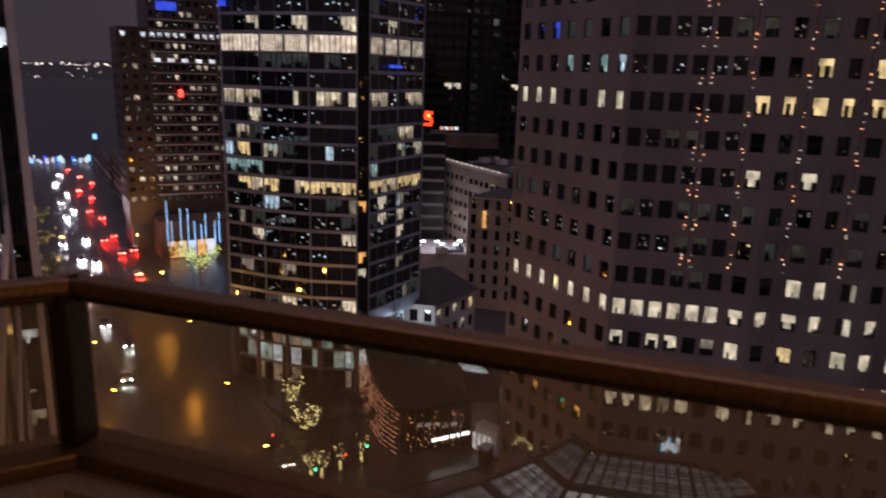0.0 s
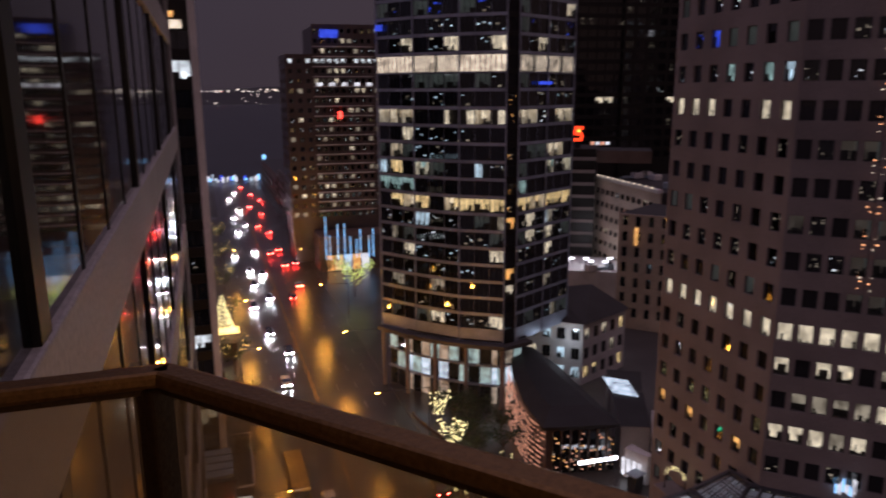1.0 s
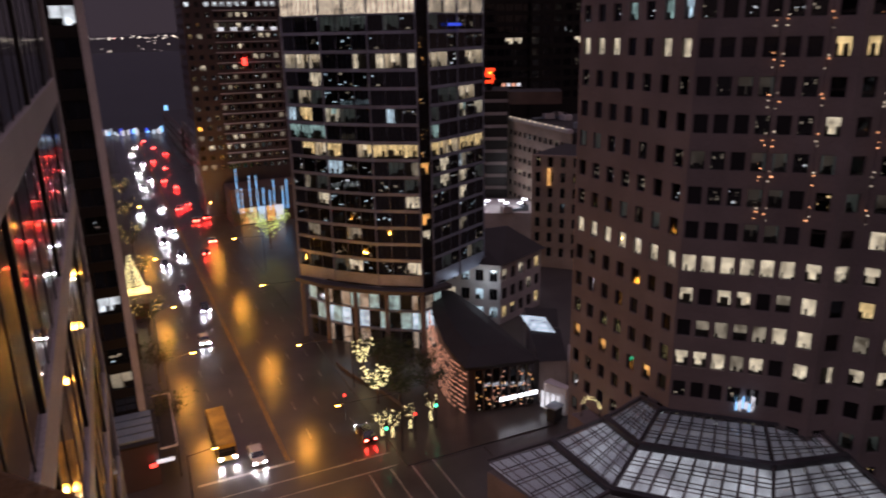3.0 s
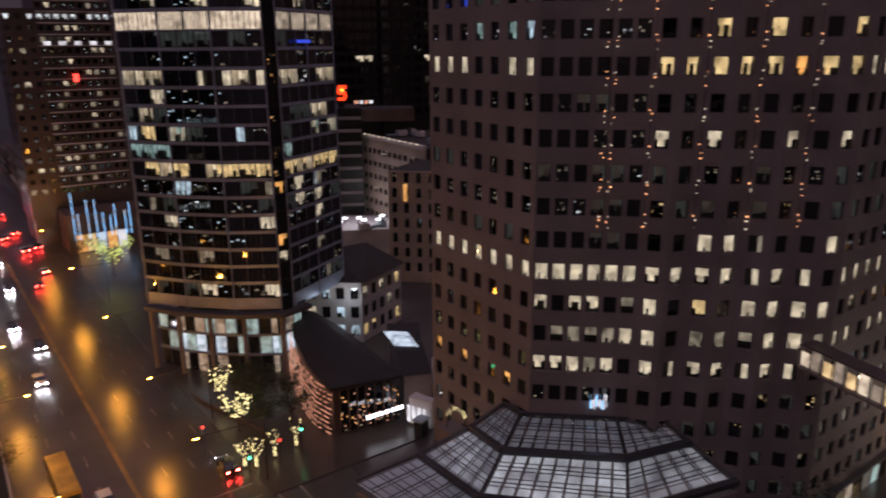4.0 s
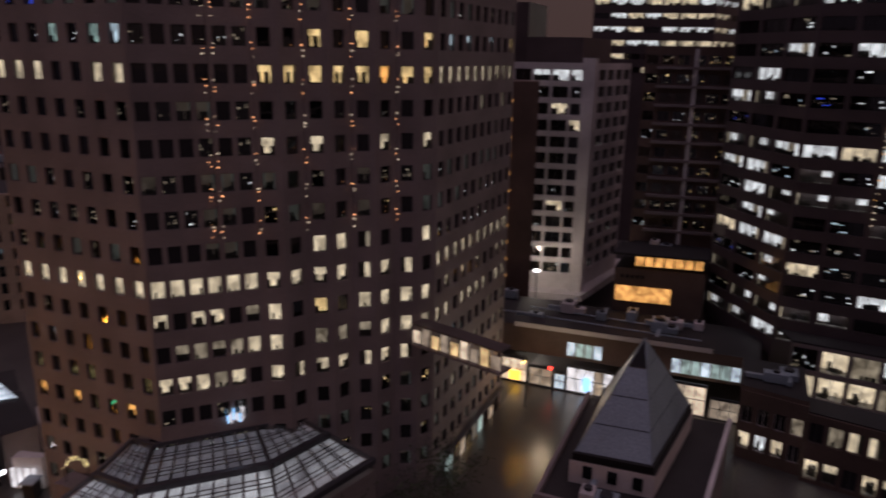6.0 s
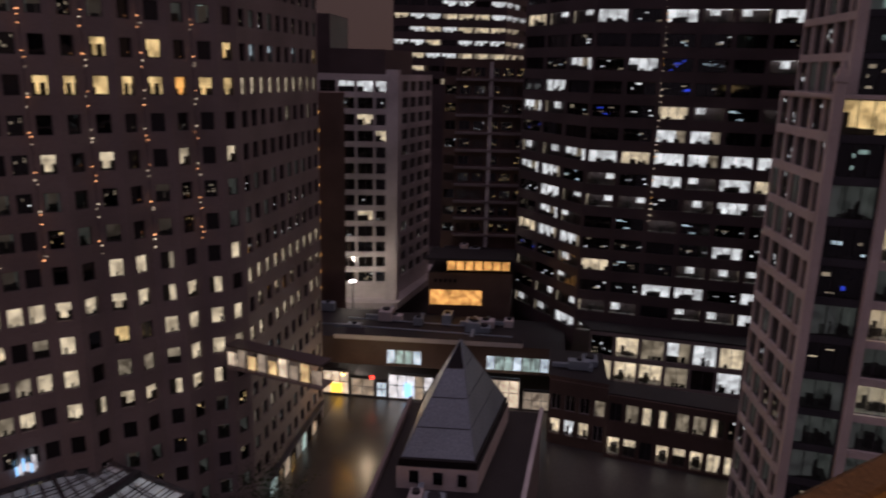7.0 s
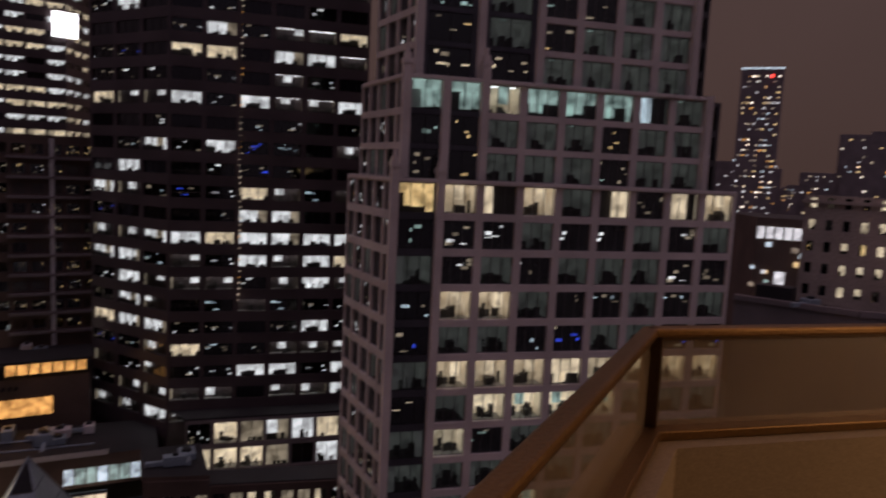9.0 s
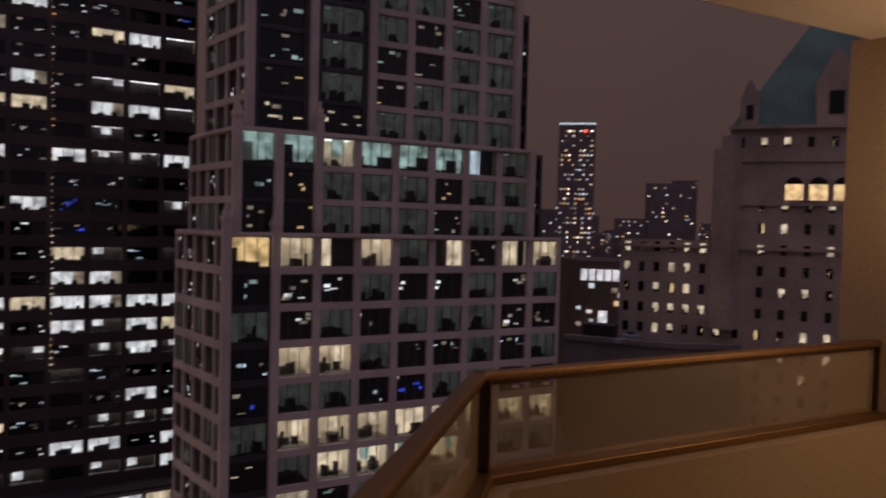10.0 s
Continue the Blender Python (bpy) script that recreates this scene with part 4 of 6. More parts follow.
for c, z0, z1 in ((C1, 0, 55.2), (Q0, 0, 54.6), (C2, 53.9, 65.4), (C2.lerp(S2, 0.5), 53.9, 64.2), (S2, 53.9, 66.0), (C3, 64.2, 100), (C3.lerp(S3, 0.5), 64.2, 100), (S3, 64.2, 100), (E2, 53.9, 64.4), (E3, 64.2, 100)):
    b = Bag()
    b.bar((c.x, c.y, z0), (c.x, c.y, z1), 0.42, "granite_pale")
    part("pier", b, gr, "pale stone pier")
fp = chooser(43, {"all": [(0.3, "faint:white"), (0.3, "room:murk")]})
facade(gr, wins, (82, -24.0), C1, 0, 53.85, 5, LF, 2.4, 2.85, 0.45, "granite_pale", fp, 0.35, "frame", "pane_teal", 2)
facade(gr, wins, (82, -25.4), C2, 53.85, 64.2, 5, UF, 2.2, 2.8, 0.45, "granite_pale", fp, 0.35, "frame", "pane_teal", 2)
facade(gr, wins, (82, -27.0), C3, 64.2, 100, 4, UF, 2.5, 2.8, 0.45, "granite_pale", fp, 0.35, "frame", "pane_teal", 2)
# recessed dark side above the setbacks
R2, R3 = on_front(31.2, 3.6), on_front(29.6, 5.6)
facade(gr, wins, R3, R3 + Vector((0.6, -4.6)), 64.2, 82, 1, UF, 3.9, 2.8, 0.4, "mullion", fp, 0.2, "mullion_dark", "pane", 2)
facade(gr, wins, R2, R2 + Vector((0.6, -4.2)), 53.85, 64.2, 1, UF, 3.2, 2.8, 0.4, "mullion", fp, 0.2, "mullion_dark", "pane", 2)
wins.done()
o0, o1, o2, o3 = on_front(-0.2, -0.35), on_front(34.6, -0.35), on_front(4.4, 0.9), on_front(31.4, 0.9)
for z, pts in ((53.52, [tuple(o0), tuple(o1), (81.5, -62), (81.5, -24.0), (67.7, -24.4)]), (63.9, [tuple(o2), tuple(o3), (81.2, -60), (81.2, -25.4), (68.8, -25.7)])):
    b = Bag()
    b.prism(pts, z - 0.05, z + 0.36, "granite_pale", "roof")
    part("setback_cornice", bevelled(b, 0.05, "setback_cornice"), gr, "pale stone setback cornice")
for x, y, z in ((Q0.x, Q0.y, 54.5), (S2.x, S2.y, 65.6), (C1.x, C1.y, 54.9), (C2.x, C2.y, 65.2)):
    b = Bag()
    b.box(x - .5, y - .5, z, x + .5, y + .5, z + 0.5, "granite_pale")
    for k, w_f in enumerate((0.32, 0.18)):
        b.box(x - w_f, y - w_f, z + 0.5 + 0.6 * k, x + w_f, y + w_f, z + 1.1 + 0.7 * k, "granite_pale")
    part("finial", b, gr)
i3, i4 = on_front(1.0, 3.4), on_front(33.5, 3.4)
i5, i6 = on_front(8.6, 5.9), on_front(29.4, 5.9)
b = Bag()
b.prism([(71.2, -27.6), tuple(i3), tuple(i4), (81, -62), (81, -27.6)], 0, 53, "mullion_dark")
b.prism([(73.2, -30), tuple(i5), tuple(i6), (81, -58), (81, -30)], 53, 100, "mullion_dark")
part("core", b, gr)

# ---- the slab tower in pale concrete ----
wt = thing("slab_tower", "pale concrete slab tower with wide dark windows", "building")
wins = Windows(wt, 300)
WF = [9.0 + 3.4 * k for k in range(13)]
wpick = chooser(51, {12: [(0.7, "half:white")], 9: [(0.5, "half:cream")], 6: [(0.3, "faint:white")], "all": [(0.08, "half:cream"), (0.3, "faint:white")]})
facade(wt, wins, (146.5, 47.0), (150.0, 32.0), 6, 54, 4, WF, 3.3, 2.3, 0.6, "concrete", wpick, 0.5, "frame", "pane", 2)
facade(wt, wins, (150.0, 32.0), (172.0, 27.4), 6, 54, 5, WF, 3.7, 2.2, 0.65, "concrete", chooser(52, {"all": [(0.12, "faint:white")]}), 0.5, "frame", "pane", 2)
wins.done()
b = Bag()
b.prism([(147.2, 47), (150.8, 32.7), (172, 28.2), (178, 47)], 6, 53.8, "roof")
part("core", b, wt)
b = Bag()
b.bar((149.7, 31.9, 4), (149.7, 31.9, 55), 1.3, "concrete")
part("corner_pier", b, wt, "broad pale concrete pier")
b = Bag()
b.prism([(148, 45), (151, 34), (166, 31), (170, 45)], 54, 59, "granite_dark")
b.prism([(150, 56), (152, 46), (166, 46), (166, 56)], 54, 66, "granite_dark")
part("plant_room", b, wt, "dark rooftop plant room")
b = Bag()
b.prism([(142, 54), (146.4, 30.0), (180, 24), (180, 54)], 4.5, 6.0, "concrete")
part("podium", b, wt)
br = thing("brown_slab", "dark brown brick building beside the slab tower", "building")
b = Bag()
b.prism([(131.0, 44.0), (132.9, 37.6), (142.5, 40.4), (141, 50)], 0, 50.6, "brown_stone")
part("wall", b, br)
b = Bag()
for k in range(13):
    b.box(-0.12, -0.12, 6 + 3.4 * k, 0.12, 0.12, 6.5 + 3.4 * k, "amber")
part("lamp_column", b, br, "column of small amber lamps", at=pose(131.3, 42.2, 0))

# ---- the brown apartment tower and the tower behind with yellow floors ----
dt = thing("brown_tower", "dark brown apartment tower with slim balcony slabs", "building")
wins = Windows(dt, 200)
DF = [21.0 + 3.6 * k for k in range(10)]
dp = chooser(61, {"all": [(0.08, "half:amber"), (0.3, "faint:warm"), (0.12, "faint:white"), (0.06, "split:amber"), (0.2, "room:murk_warm")]})
facade(dt, wins, (150.5, 21.5), (152.5, 4.0), 12, 57.5, 6, DF, 2.3, 1.9, 0.6, "brown_stone", dp, 0.4, "frame", "pane", 2)
wins.done()
for z in DF:
    b = Bag()
    p, ln, u, n = along((150.5, 19.0), (152.3, 4.4))
    q = [p - n * 0.2, p + u * ln - n * 0.2, p + u * ln + n * 0.9, p + n * 0.9]
    b.prism([(v.x, v.y) for v in q], z - 0.2, z + 0.30, "granite")
    part("balcony_slab", b, dt, "grey balcony slab")
b = Bag()
b.prism([(151, 21.5), (153, 4), (170, 4), (170, 21.5)], 12, 57.2, "brown_stone")
part("core", b, dt)
b = Bag()
b.bar((151.0, 11.8, 12), (151.0, 11.8, 57), 0.35, "concrete")
part("pier", b, dt)
yt = thing("yellow_floor_tower", "far office tower with rows of yellow lit floors", "building")
wins = Windows(yt, 220)
YF = [50 + 3.8 * k for k in range(16)]
yp = chooser(62, {0: [(0.3, "blind:cream")], "all": [(0.3, "blind:cream"), (0.3, "half:white"), (0.2, "half:cream")]})
facade(yt, wins, (222.0, 47.5), (228.0, 14.0), 0, 112, 7, YF, 4.3, 1.7, 1.0, "granite_dark", yp, 0.2, "mullion_dark", "pane", 3)
facade(yt, wins, (228.0, 14.0), (244.0, 8.6), 0, 112, 3, YF, 4.6, 1.7, 1.0, "granite_dark", yp, 0.2, "mullion_dark", "pane", 3)
wins.done()
b = Bag()
b.prism([(223, 47.5), (229, 14.6), (246, 9.4), (256, 47)], 0, 111.6, "granite_dark")
part("core", b, yt)
b = Bag()
b.box(-3.1, -0.4, 0, 3.1, 0, 6.6, "bulb_white")
part("lit_billboard", b, yt, "white lit rooftop screen", at=pose(227.8, 14.2, 85.5, 0, 0, -72))

# ---- terrace building with amber bar, shops and low roofs ----
tb = thing("terrace_building", "low brown building with an amber lit rooftop terrace", "building")
b = Bag()
b.prism([(128.0, 20.4), (130.0, 5.0), (150, 5.0), (150, 20.4)], 0, 18.6, "brown_stone", "roof")
part("wall", b, tb)
for i in range(7):
    p, ln, u, n = along((127.9, 17.0), (129.7, 5.4))
    a, c = p + u * (ln * i / 7 + 0.1) + n * 0.05, p + u * (ln * (i + 1) / 7 - 0.1) + n * 0.05
    bb = Bag()
    bb.face([(a.x, a.y, 19.3), (c.x, c.y, 19.3), (c.x, c.y, 21.0), (a.x, a.y, 21.0)], "amber")
    part("terrace_pane", bb, tb, "amber lit terrace window")
    bb = Bag()
    bb.bar((a.x, a.y, 18.6), (a.x, a.y, 21.3), 0.09, "bronze_dark")
    part("post", bb, tb)
b = Bag()
b.prism([(127.2, 20.8), (129.2, 4.6), (136, 4.6), (136, 20.8)], 21.1, 21.5, "roof")
part("terrace_roof", b, tb)
b = Bag()
p, ln, u, n = along((128.0, 20.0), (129.2, 10.4))
a, c = p + n * 0.06, p + u * ln + n * 0.06
b.face([(a.x, a.y, 12.4), (c.x, c.y, 12.4), (c.x, c.y, 15.3), (a.x, a.y, 15.3)], "amber")
part("lit_panel", b, tb, "warm lit wall panel")
for i in range(5):
    bb = Bag()
    q = p + u * (1 + i * 0.9) + n * 0.04
    bb.box(-0.2, -0.2, 0, 0.2, 0.2, 0.6, "pane")
    part("small_window", bb, tb, at=pose(q.x, q.y, 16.8))

shops = thing("shop_row", "row of low shops with bright glazed fronts", "building")
b = Bag()
b.prism([(112.6, 46.0), (114.6, -5.0), (128, -5.0), (128, 46)], 5.6, 10.4, "brown_stone", "roof")
part("upper_wall", b, shops)
b = Bag()
b.prism([(112.2, 34.0), (114.0, 2.0), (116, 2.0), (116, 34.0)], 10.4, 11.2, "concrete", "roof")
part("parapet", b, shops)
SH = [(37.5, 31.5, "cream", 4.4), (31, 27, "dim", 3.4), (26.5, 24.8, "cool", 3.0), (24.4, 16.8, "white", 4.6), (16, 10, "dim", 3.2), (8.8, 2.2, "cream", 5.2), (1.5, -4.5, "dim", 3.5)]
for ya, yb, mt, h in SH:
    x = 112.3
    nn = max(2, int((ya - yb) / 1.4))
    for i in range(nn):
        y0, y1 = ya + (yb - ya) * i / nn - 0.06, ya + (yb - ya) * (i + 1) / nn + 0.06
        for z0, z1 in ((0.35, h * 0.55), (h * 0.58, h)):
            bb = Bag()
            bb.face([(x, y0, z0), (x, y1, z0), (x, y1, z1), (x, y0, z1)], mt if (i * 7 + int(ya)) % 5 else "dim")
            part("shop_pane", bb, shops, "bright shop window")
    bb = Bag()
    bb.box(x - 0.2, yb, h, x + 0.1, ya, h + 0.5, "mullion")
    part("shop_fascia", bb, shops)
    bb = Bag()
    bb.box(x - 0.1, yb, 0, x + 0.1, ya, 0.35, "mullion")
    part("stall_riser", bb, shops)
for y0, y1, z0, z1, mt in ((34.5, 32.6, 0.6, 2.2, "sign_gold"), (21.6, 20.4, 0.8, 3.2, "bulb_blue"), (27.6, 26.9, 3.6, 4.1, "bulb_red")):
    bb = Bag()
    bb.box(111.9, y1, z0, 112.15, y0, z1, mt)
    part("shop_sign", bb, shops, "coloured lit shop sign")
for y0, y1 in ((25.0, 19.0), (8.0, -4.0)):
    n_ = int((y0 - y1) / 1.5)
    for i in range(n_):
        bb = Bag()
        ya, yb = y0 - 1.5 * i - 0.1, y0 - 1.5 * (i + 1) + 0.1
        x = 112.55 + (46 - ya) * 0.0392
        bb.face([(x - 0.05, ya, 6.2), (x - 0.05, yb, 6.2), (x - 0.05, yb, 8.6), (x - 0.05, ya, 8.6)], "teal" if i % 3 else "cool")
        part("upper_window", bb, shops)
canopy = thing("glass_canopy", "sloping glazed street canopy lit from below", "canopy")
for i in range(6):
    bb = Bag()
    y0, y1 = 50.0 - i * 2.4, 50.0 - (i + 1) * 2.4 + 0.15
    bb.face([(119 - i * 1.5, y0, 9.0), (119 - (i + 1) * 1.5, y1, 9.0), (122 - (i + 1) * 1.5, y1 + 1.5, 10.4), (122 - i * 1.5, y0 + 1.5, 10.4)], "cool" if i % 2 else "dim")
    part("pane", bb, canopy)
    bb = Bag()
    bb.bar((120 - i * 1.5, y0 + .6, 0), (120 - i * 1.5, y0 + .6, 9.2), 0.1, "metal")
    part("post", bb, canopy)

# ---- stone block with tall windows beside the shops ----
sb = thing("stone_block", "old dark stone block with tall paired windows", "building")
wins = Windows(sb, 200)
facade(sb, wins, (102.3, -2.5), (100.4, -11.0), 0, 10.4, 4, [1.0, 5.0], 1.5, 2.6, 0.6, "brown_stone", chooser(71, {0: [(0.5, "half:cream"), (0.2, "half:white")], "all": [(0.1, "faint:white"), (0.1, "blind:dim")]}), 0.4, "concrete", "pane", 2)
wins.done()
b = Bag()
b.prism([(102.6, -2.4), (100.7, -11.0), (113, -11.0), (113, -2.4)], 10.2, 11.0, "brown_stone", "roof")
part("cornice", b, sb)
lb = thing("low_block", "low building with bright arched ground floor", "building")
wins = Windows(lb, 200)
facade(lb, wins, (99.4, -11.0), (95.4, -31.5), 0, 9.9, 9, [0.0, 5.4], 1.75, 2.9, 0.5, "brown_stone", chooser(72, {0: [(0.5, "office:white:cream"), (0.3, "blind:cream")], "all": [(0.4, "split:cream"), (0.35, "blind:dim"), (0.2, "faint:white")]}), 0.4, "frame", "pane", 2)
wins.done()
b = Bag()
b.prism([(99.7, -11.0), (95.7, -31.5), (100.8, -31.5), (104.5, -11.0)], 9.6, 10.1, "roof")
part("roof", b, lb)
b = Bag()
b.prism([(104.2, -11.0), (100.5, -31.5), (100.8, -31.5), (104.5, -11.0)], 0, 9.6, "brown_stone")
part("rear_wall", b, lb)
# ---- pyramid-roofed pavilion ----
py = thing("pyramid_building", "low building under a steep grey metal pyramid roof", "building")
b = Bag()
b.prism([(63.0, 16.4), (63.0, 0.5), (88.5, -1.5), (88.5, 16.4)], 0, 11.5, "granite", "roof")
part("wall", bevelled(b, 0.06, "wall"), py)
b = Bag()
b.prism([(67.9, 13.9), (68.4, 5.2), (85.4, 2.9), (85.4, 13.9)], 11.5, 14.1, "granite_pale", "roof")
part("attic", b, py)
b = Bag()
b.prism([(68.1, 13.7), (68.6, 5.4), (85.2, 3.1), (85.2, 13.7)], 14.1, 14.9, "mullion_dark")
part("eaves", bevelled(b, 0.05, "eaves"), py)
AP = (74.5, 8.15, 26.4)
cs = [(68.4, 13.45, 14.9), (68.95, 5.7, 14.9), (85.0, 3.4, 14.9), (85.0, 13.45, 14.9)]
for i in range(4):
    a, c = cs[i], cs[(i + 1) % 4]
    for r in range(4):
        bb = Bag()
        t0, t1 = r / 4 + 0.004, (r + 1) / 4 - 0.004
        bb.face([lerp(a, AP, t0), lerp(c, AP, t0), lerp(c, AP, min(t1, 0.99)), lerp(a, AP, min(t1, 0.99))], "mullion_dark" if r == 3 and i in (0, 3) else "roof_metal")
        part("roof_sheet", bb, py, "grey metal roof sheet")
for i in range(4):
    bb = Bag()
    bb.bar(cs[i], AP, 0.05, "roof_metal")
    part("hip_cap", bb, py)
b = Bag()
b.prism([(63.0, 16.4), (63.0, 15.9), (88.5, 15.9), (88.5, 16.4)], 11.5, 12.3, "granite")
b.prism([(63.0, 0.9), (63.0, 0.4), (88.5, -1.6), (88.5, -1.1)], 11.5, 12.3, "concrete")
b.prism([(63.0, 15.9), (63.0, 0.9), (63.5, 0.9), (63.5, 15.9)], 11.5, 12.3, "granite")
part("parapet", b, py)
for i in range(3):
    bb = Bag()
    bb.box(-0.5, -0.05, 0, 0.5, 0.05, 1.4, "pane")
    part("attic_window", bb, py, at=pose(67.95, 6.8 + i * 2.6, 12.3, 0, 0, 88))

# ---- the chateau hotel ----
ht = thing("chateau_hotel", "old stone hotel with steep green copper roof", "building")
wins = Windows(ht, 300)
HF = [54.2 - 3.3 * k for k in range(14, -7, -1)]
hp = chooser(81, {"all": [(0.16, "blind:cream"), (0.14, "half:cream"), (0.16, "faint:warm"), (0.1, "split:warm")]})
HA, HB, HC = Vector((78.5, -95.0)), Vector((64.2, -103.0)), Vector((40.0, -119.0))
facade(ht, wins, HA, HB, 20, 53.6, 7, HF, 0.95, 1.6, 0.8, "hotel_stone", hp, 0.3, "frame", "pane")
facade(ht, wins, HB, HC, 20, 71.0, 9, [f for f in HF if f < 59 or f > 66], 0.95, 1.6, 0.8, "hotel_stone", hp, 0.3, "frame", "pane")
wins.done()
for i in range(6):
    p, ln, u, n = along(HB, HC)
    q = p + u * (9.2 + i * 3.3) + n * 0.05
    bb = Bag()
    pts = [(-1.25, 0, 0), (1.25, 0, 0), (1.25, 0, 2.4)] + [(1.25 * math.cos(a), 0, 2.4 + 1.1 * math.sin(a)) for a in (0.5, 1.0, 1.57, 2.14, 2.64)] + [(-1.25, 0, 2.4)]
    bb.face([(x, 0.0, z) for x, _, z in pts[:3]] + [(-1.25, 0.0, 2.4)], "warm")
    bb.face([(x, 0.0, z) for x, _, z in pts[2:]], "pane")
    for x in (-1.35, 1.25):
        bb.box(x, -0.25, -0.1, x + 0.1, 0.05, 3.4, "hotel_stone")
    bb.box(-1.5, -0.3, -0.35, 1.5, 0.05, -0.1, "hotel_stone")
    part("arched_window", bb, ht, "tall arched window lit cream", at=Matrix(((u.x, -n.x, 0, q.x), (u.y, -n.y, 0, q.y), (0, 0, 1, 60.2), (0, 0, 0, 1))))
for z, d in ((52.4, 0.5), (59.3, 0.35), (71.0, 0.7), (66.0, 0.3)):
    for p0, p1 in (((HA, HB), (HB, HC)) if z < 53 else ((HB, HC),)):
        p, ln, u, n = along(p0, p1)
        bb = Bag()
        q = [p - n * 0.2 - u * 0.3, p + u * ln - n * 0.2, p + u * ln + n * d, p + n * d - u * 0.3]
        bb.prism([(v.x, v.y) for v in q], z, z + 0.5, "hotel_stone")
        part("string_course", bb, ht)
b = Bag()
b.prism([(79.2, -96.5), (65.0, -104.5), (40.7, -120.6), (52, -140), (90, -112)], 15, 53.3, "hotel_stone", "roof")
b.prism([(78.5, -95.1), (64.3, -103.1), (40.1, -119.1), (52, -140), (90, -112)], 53.3, 53.5, "roof")
b.prism([(65.0, -104.6), (40.7, -120.6), (52, -140), (76, -122)], 53.5, 70.7, "hotel_stone", "roof")
b.prism([(64.3, -103.1), (40.1, -119.1), (52, -140), (76, -122)], 70.7, 70.9, "roof")
part("core", b, ht)
p, ln, u, n = along(HB, HC)
e = [HB - n * 0.3, HC - n * 0.3, Vector((52, -140)), Vector((76, -122))]
c0 = sum((v for v in e), Vector((0, 0))) / 4
t = [v + (c0 - v) * 0.78 for v in e]
for i in range(4):
    j = (i + 1) % 4
    bb = Bag()
    bb.face([(*e[i], 71.5), (*e[j], 71.5), (*t[j], 89.0), (*t[i], 89.0)], "copper")
    part("roof_slope", bb, ht, "green copper roof slope")
b = Bag()
b.prism([tuple(v) for v in t], 88.9, 89.2, "copper")
part("roof_top", b, ht)
for s, w2, hh in ((2.6, 1.3, 7.5), (14.5, 2.6, 11.5), (23.0, 1.3, 7.0)):
    q = p + u * s
    at_ = Matrix(((u.x, -n.x, 0, q.x), (u.y, -n.y, 0, q.y), (0, 0, 1, 71.4), (0, 0, 0, 1)))
    bb = Bag()
    bb.box(-w2, 0.1, 0, w2, 4.5, hh * 0.6, "hotel_stone")
    bb.face([(-w2, 0.1, hh * 0.6), (w2, 0.1, hh * 0.6), (w2 * 0.35, 0.1, hh * 0.9), (0, 0.1, hh), (-w2 * 0.35, 0.1, hh * 0.9)], "hotel_stone")
    bb.face([(-w2, 0.1, hh * 0.6), (0, 0.1, hh), (0, 6, hh), (-w2, 6, hh * 0.6)], "copper")
    bb.face([(w2, 0.1, hh * 0.6), (w2, 6, hh * 0.6), (0, 6, hh), (0, 0.1, hh)], "copper")
    bb.box(-w2 * 0.4, 0.0, hh * 0.15, w2 * 0.4, 0.09, hh * 0.45, "pane")
    part("dormer", bb, ht, "carved stone dormer", at=at_)
b = Bag()
b.prism([(62.6, -101.6), (66.0, -101.4), (66.0, -105), (62.6, -105)], 40, 68, "hotel_stone", "roof")
b.prism([(63.0, -102.0), (64.95, -101.9), (64.95, -104.6), (63.0, -104.6)], 68, 70, "hotel_stone", "copper")
part("corner_turret", b, ht)
tw = thing("terrace_wing", "lower stone wing with a balustraded flat roof", "building")
b = Bag()
b.prism([(80.5, -84.5), (66.0, -92.5), (60, -101), (79, -94)], 0, 37.4, "granite", "roof")
part("wall", b, tw)
for p0, p1 in (((80.5, -84.5), (66.0, -92.5)), ((66.0, -92.5), (60, -101))):
    bb = Bag()
    strip(bb, [Vector(p0), Vector(p1)], 37.4, 38.2, -0.4, 0.4, "granite")
    part("parapet", bb, tw)
b = Bag()
b.box(-2.5, -1.5, 0, 2.5, 1.5, 2.6, "roof")
part("plant_box", b, tw, at=pose(77, -89, 37.4, 0, 0, 30))

# ---- low lit buildings between the grid tower and the hotel, far towers ----
fb = thing("white_fascia_building", "distant low building with a white lit fascia", "building")
b = Bag()
b.prism([(134, -146), (122, -157), (140, -180), (160, -160)], 0, 46.5, "brown_stone", "roof")
part("wall", b, fb)
b = Bag()
strip(b, [Vector((134, -145.8)), Vector((124, -155))], 41.3, 44.3, -0.2, 0.2, "white")
part("lit_fascia", b, fb, "white lit fascia")
for i in range(7):
    bb = Bag()
    bb.bar((133.8 - i * 1.55, -145.7 - i * 1.42, 41.3), (133.8 - i * 1.55, -145.7 - i * 1.42, 44.3), 0.14, "mullion_dark")
    part("mullion", bb, fb)
rngf = random.Random(17)
bb = Bag()
for i in range(26):
    t0 = rngf.random()
    x, y, z = 134.2 - 15 * t0, -145.4 - 13 * t0, rngf.uniform(16, 40)
    s = rngf.uniform(0.3, 0.9)
    bb.box(x - s, y - 0.2, z - s * 0.7, x + s, y + 0.2, z + s * 0.7, rngf.choice(("cool", "white", "warm", "dim", "teal")))
part("window_lighting", bb, fb, kind="stuff")
bb = Bag()
bb.box(-1.1, -0.3, 0, 1.1, 0.3, 5, "white")
part("lit_sign", bb, fb, "white lit shop sign", at=pose(121.5, -141.0, 29.5, 0, 0, 40))


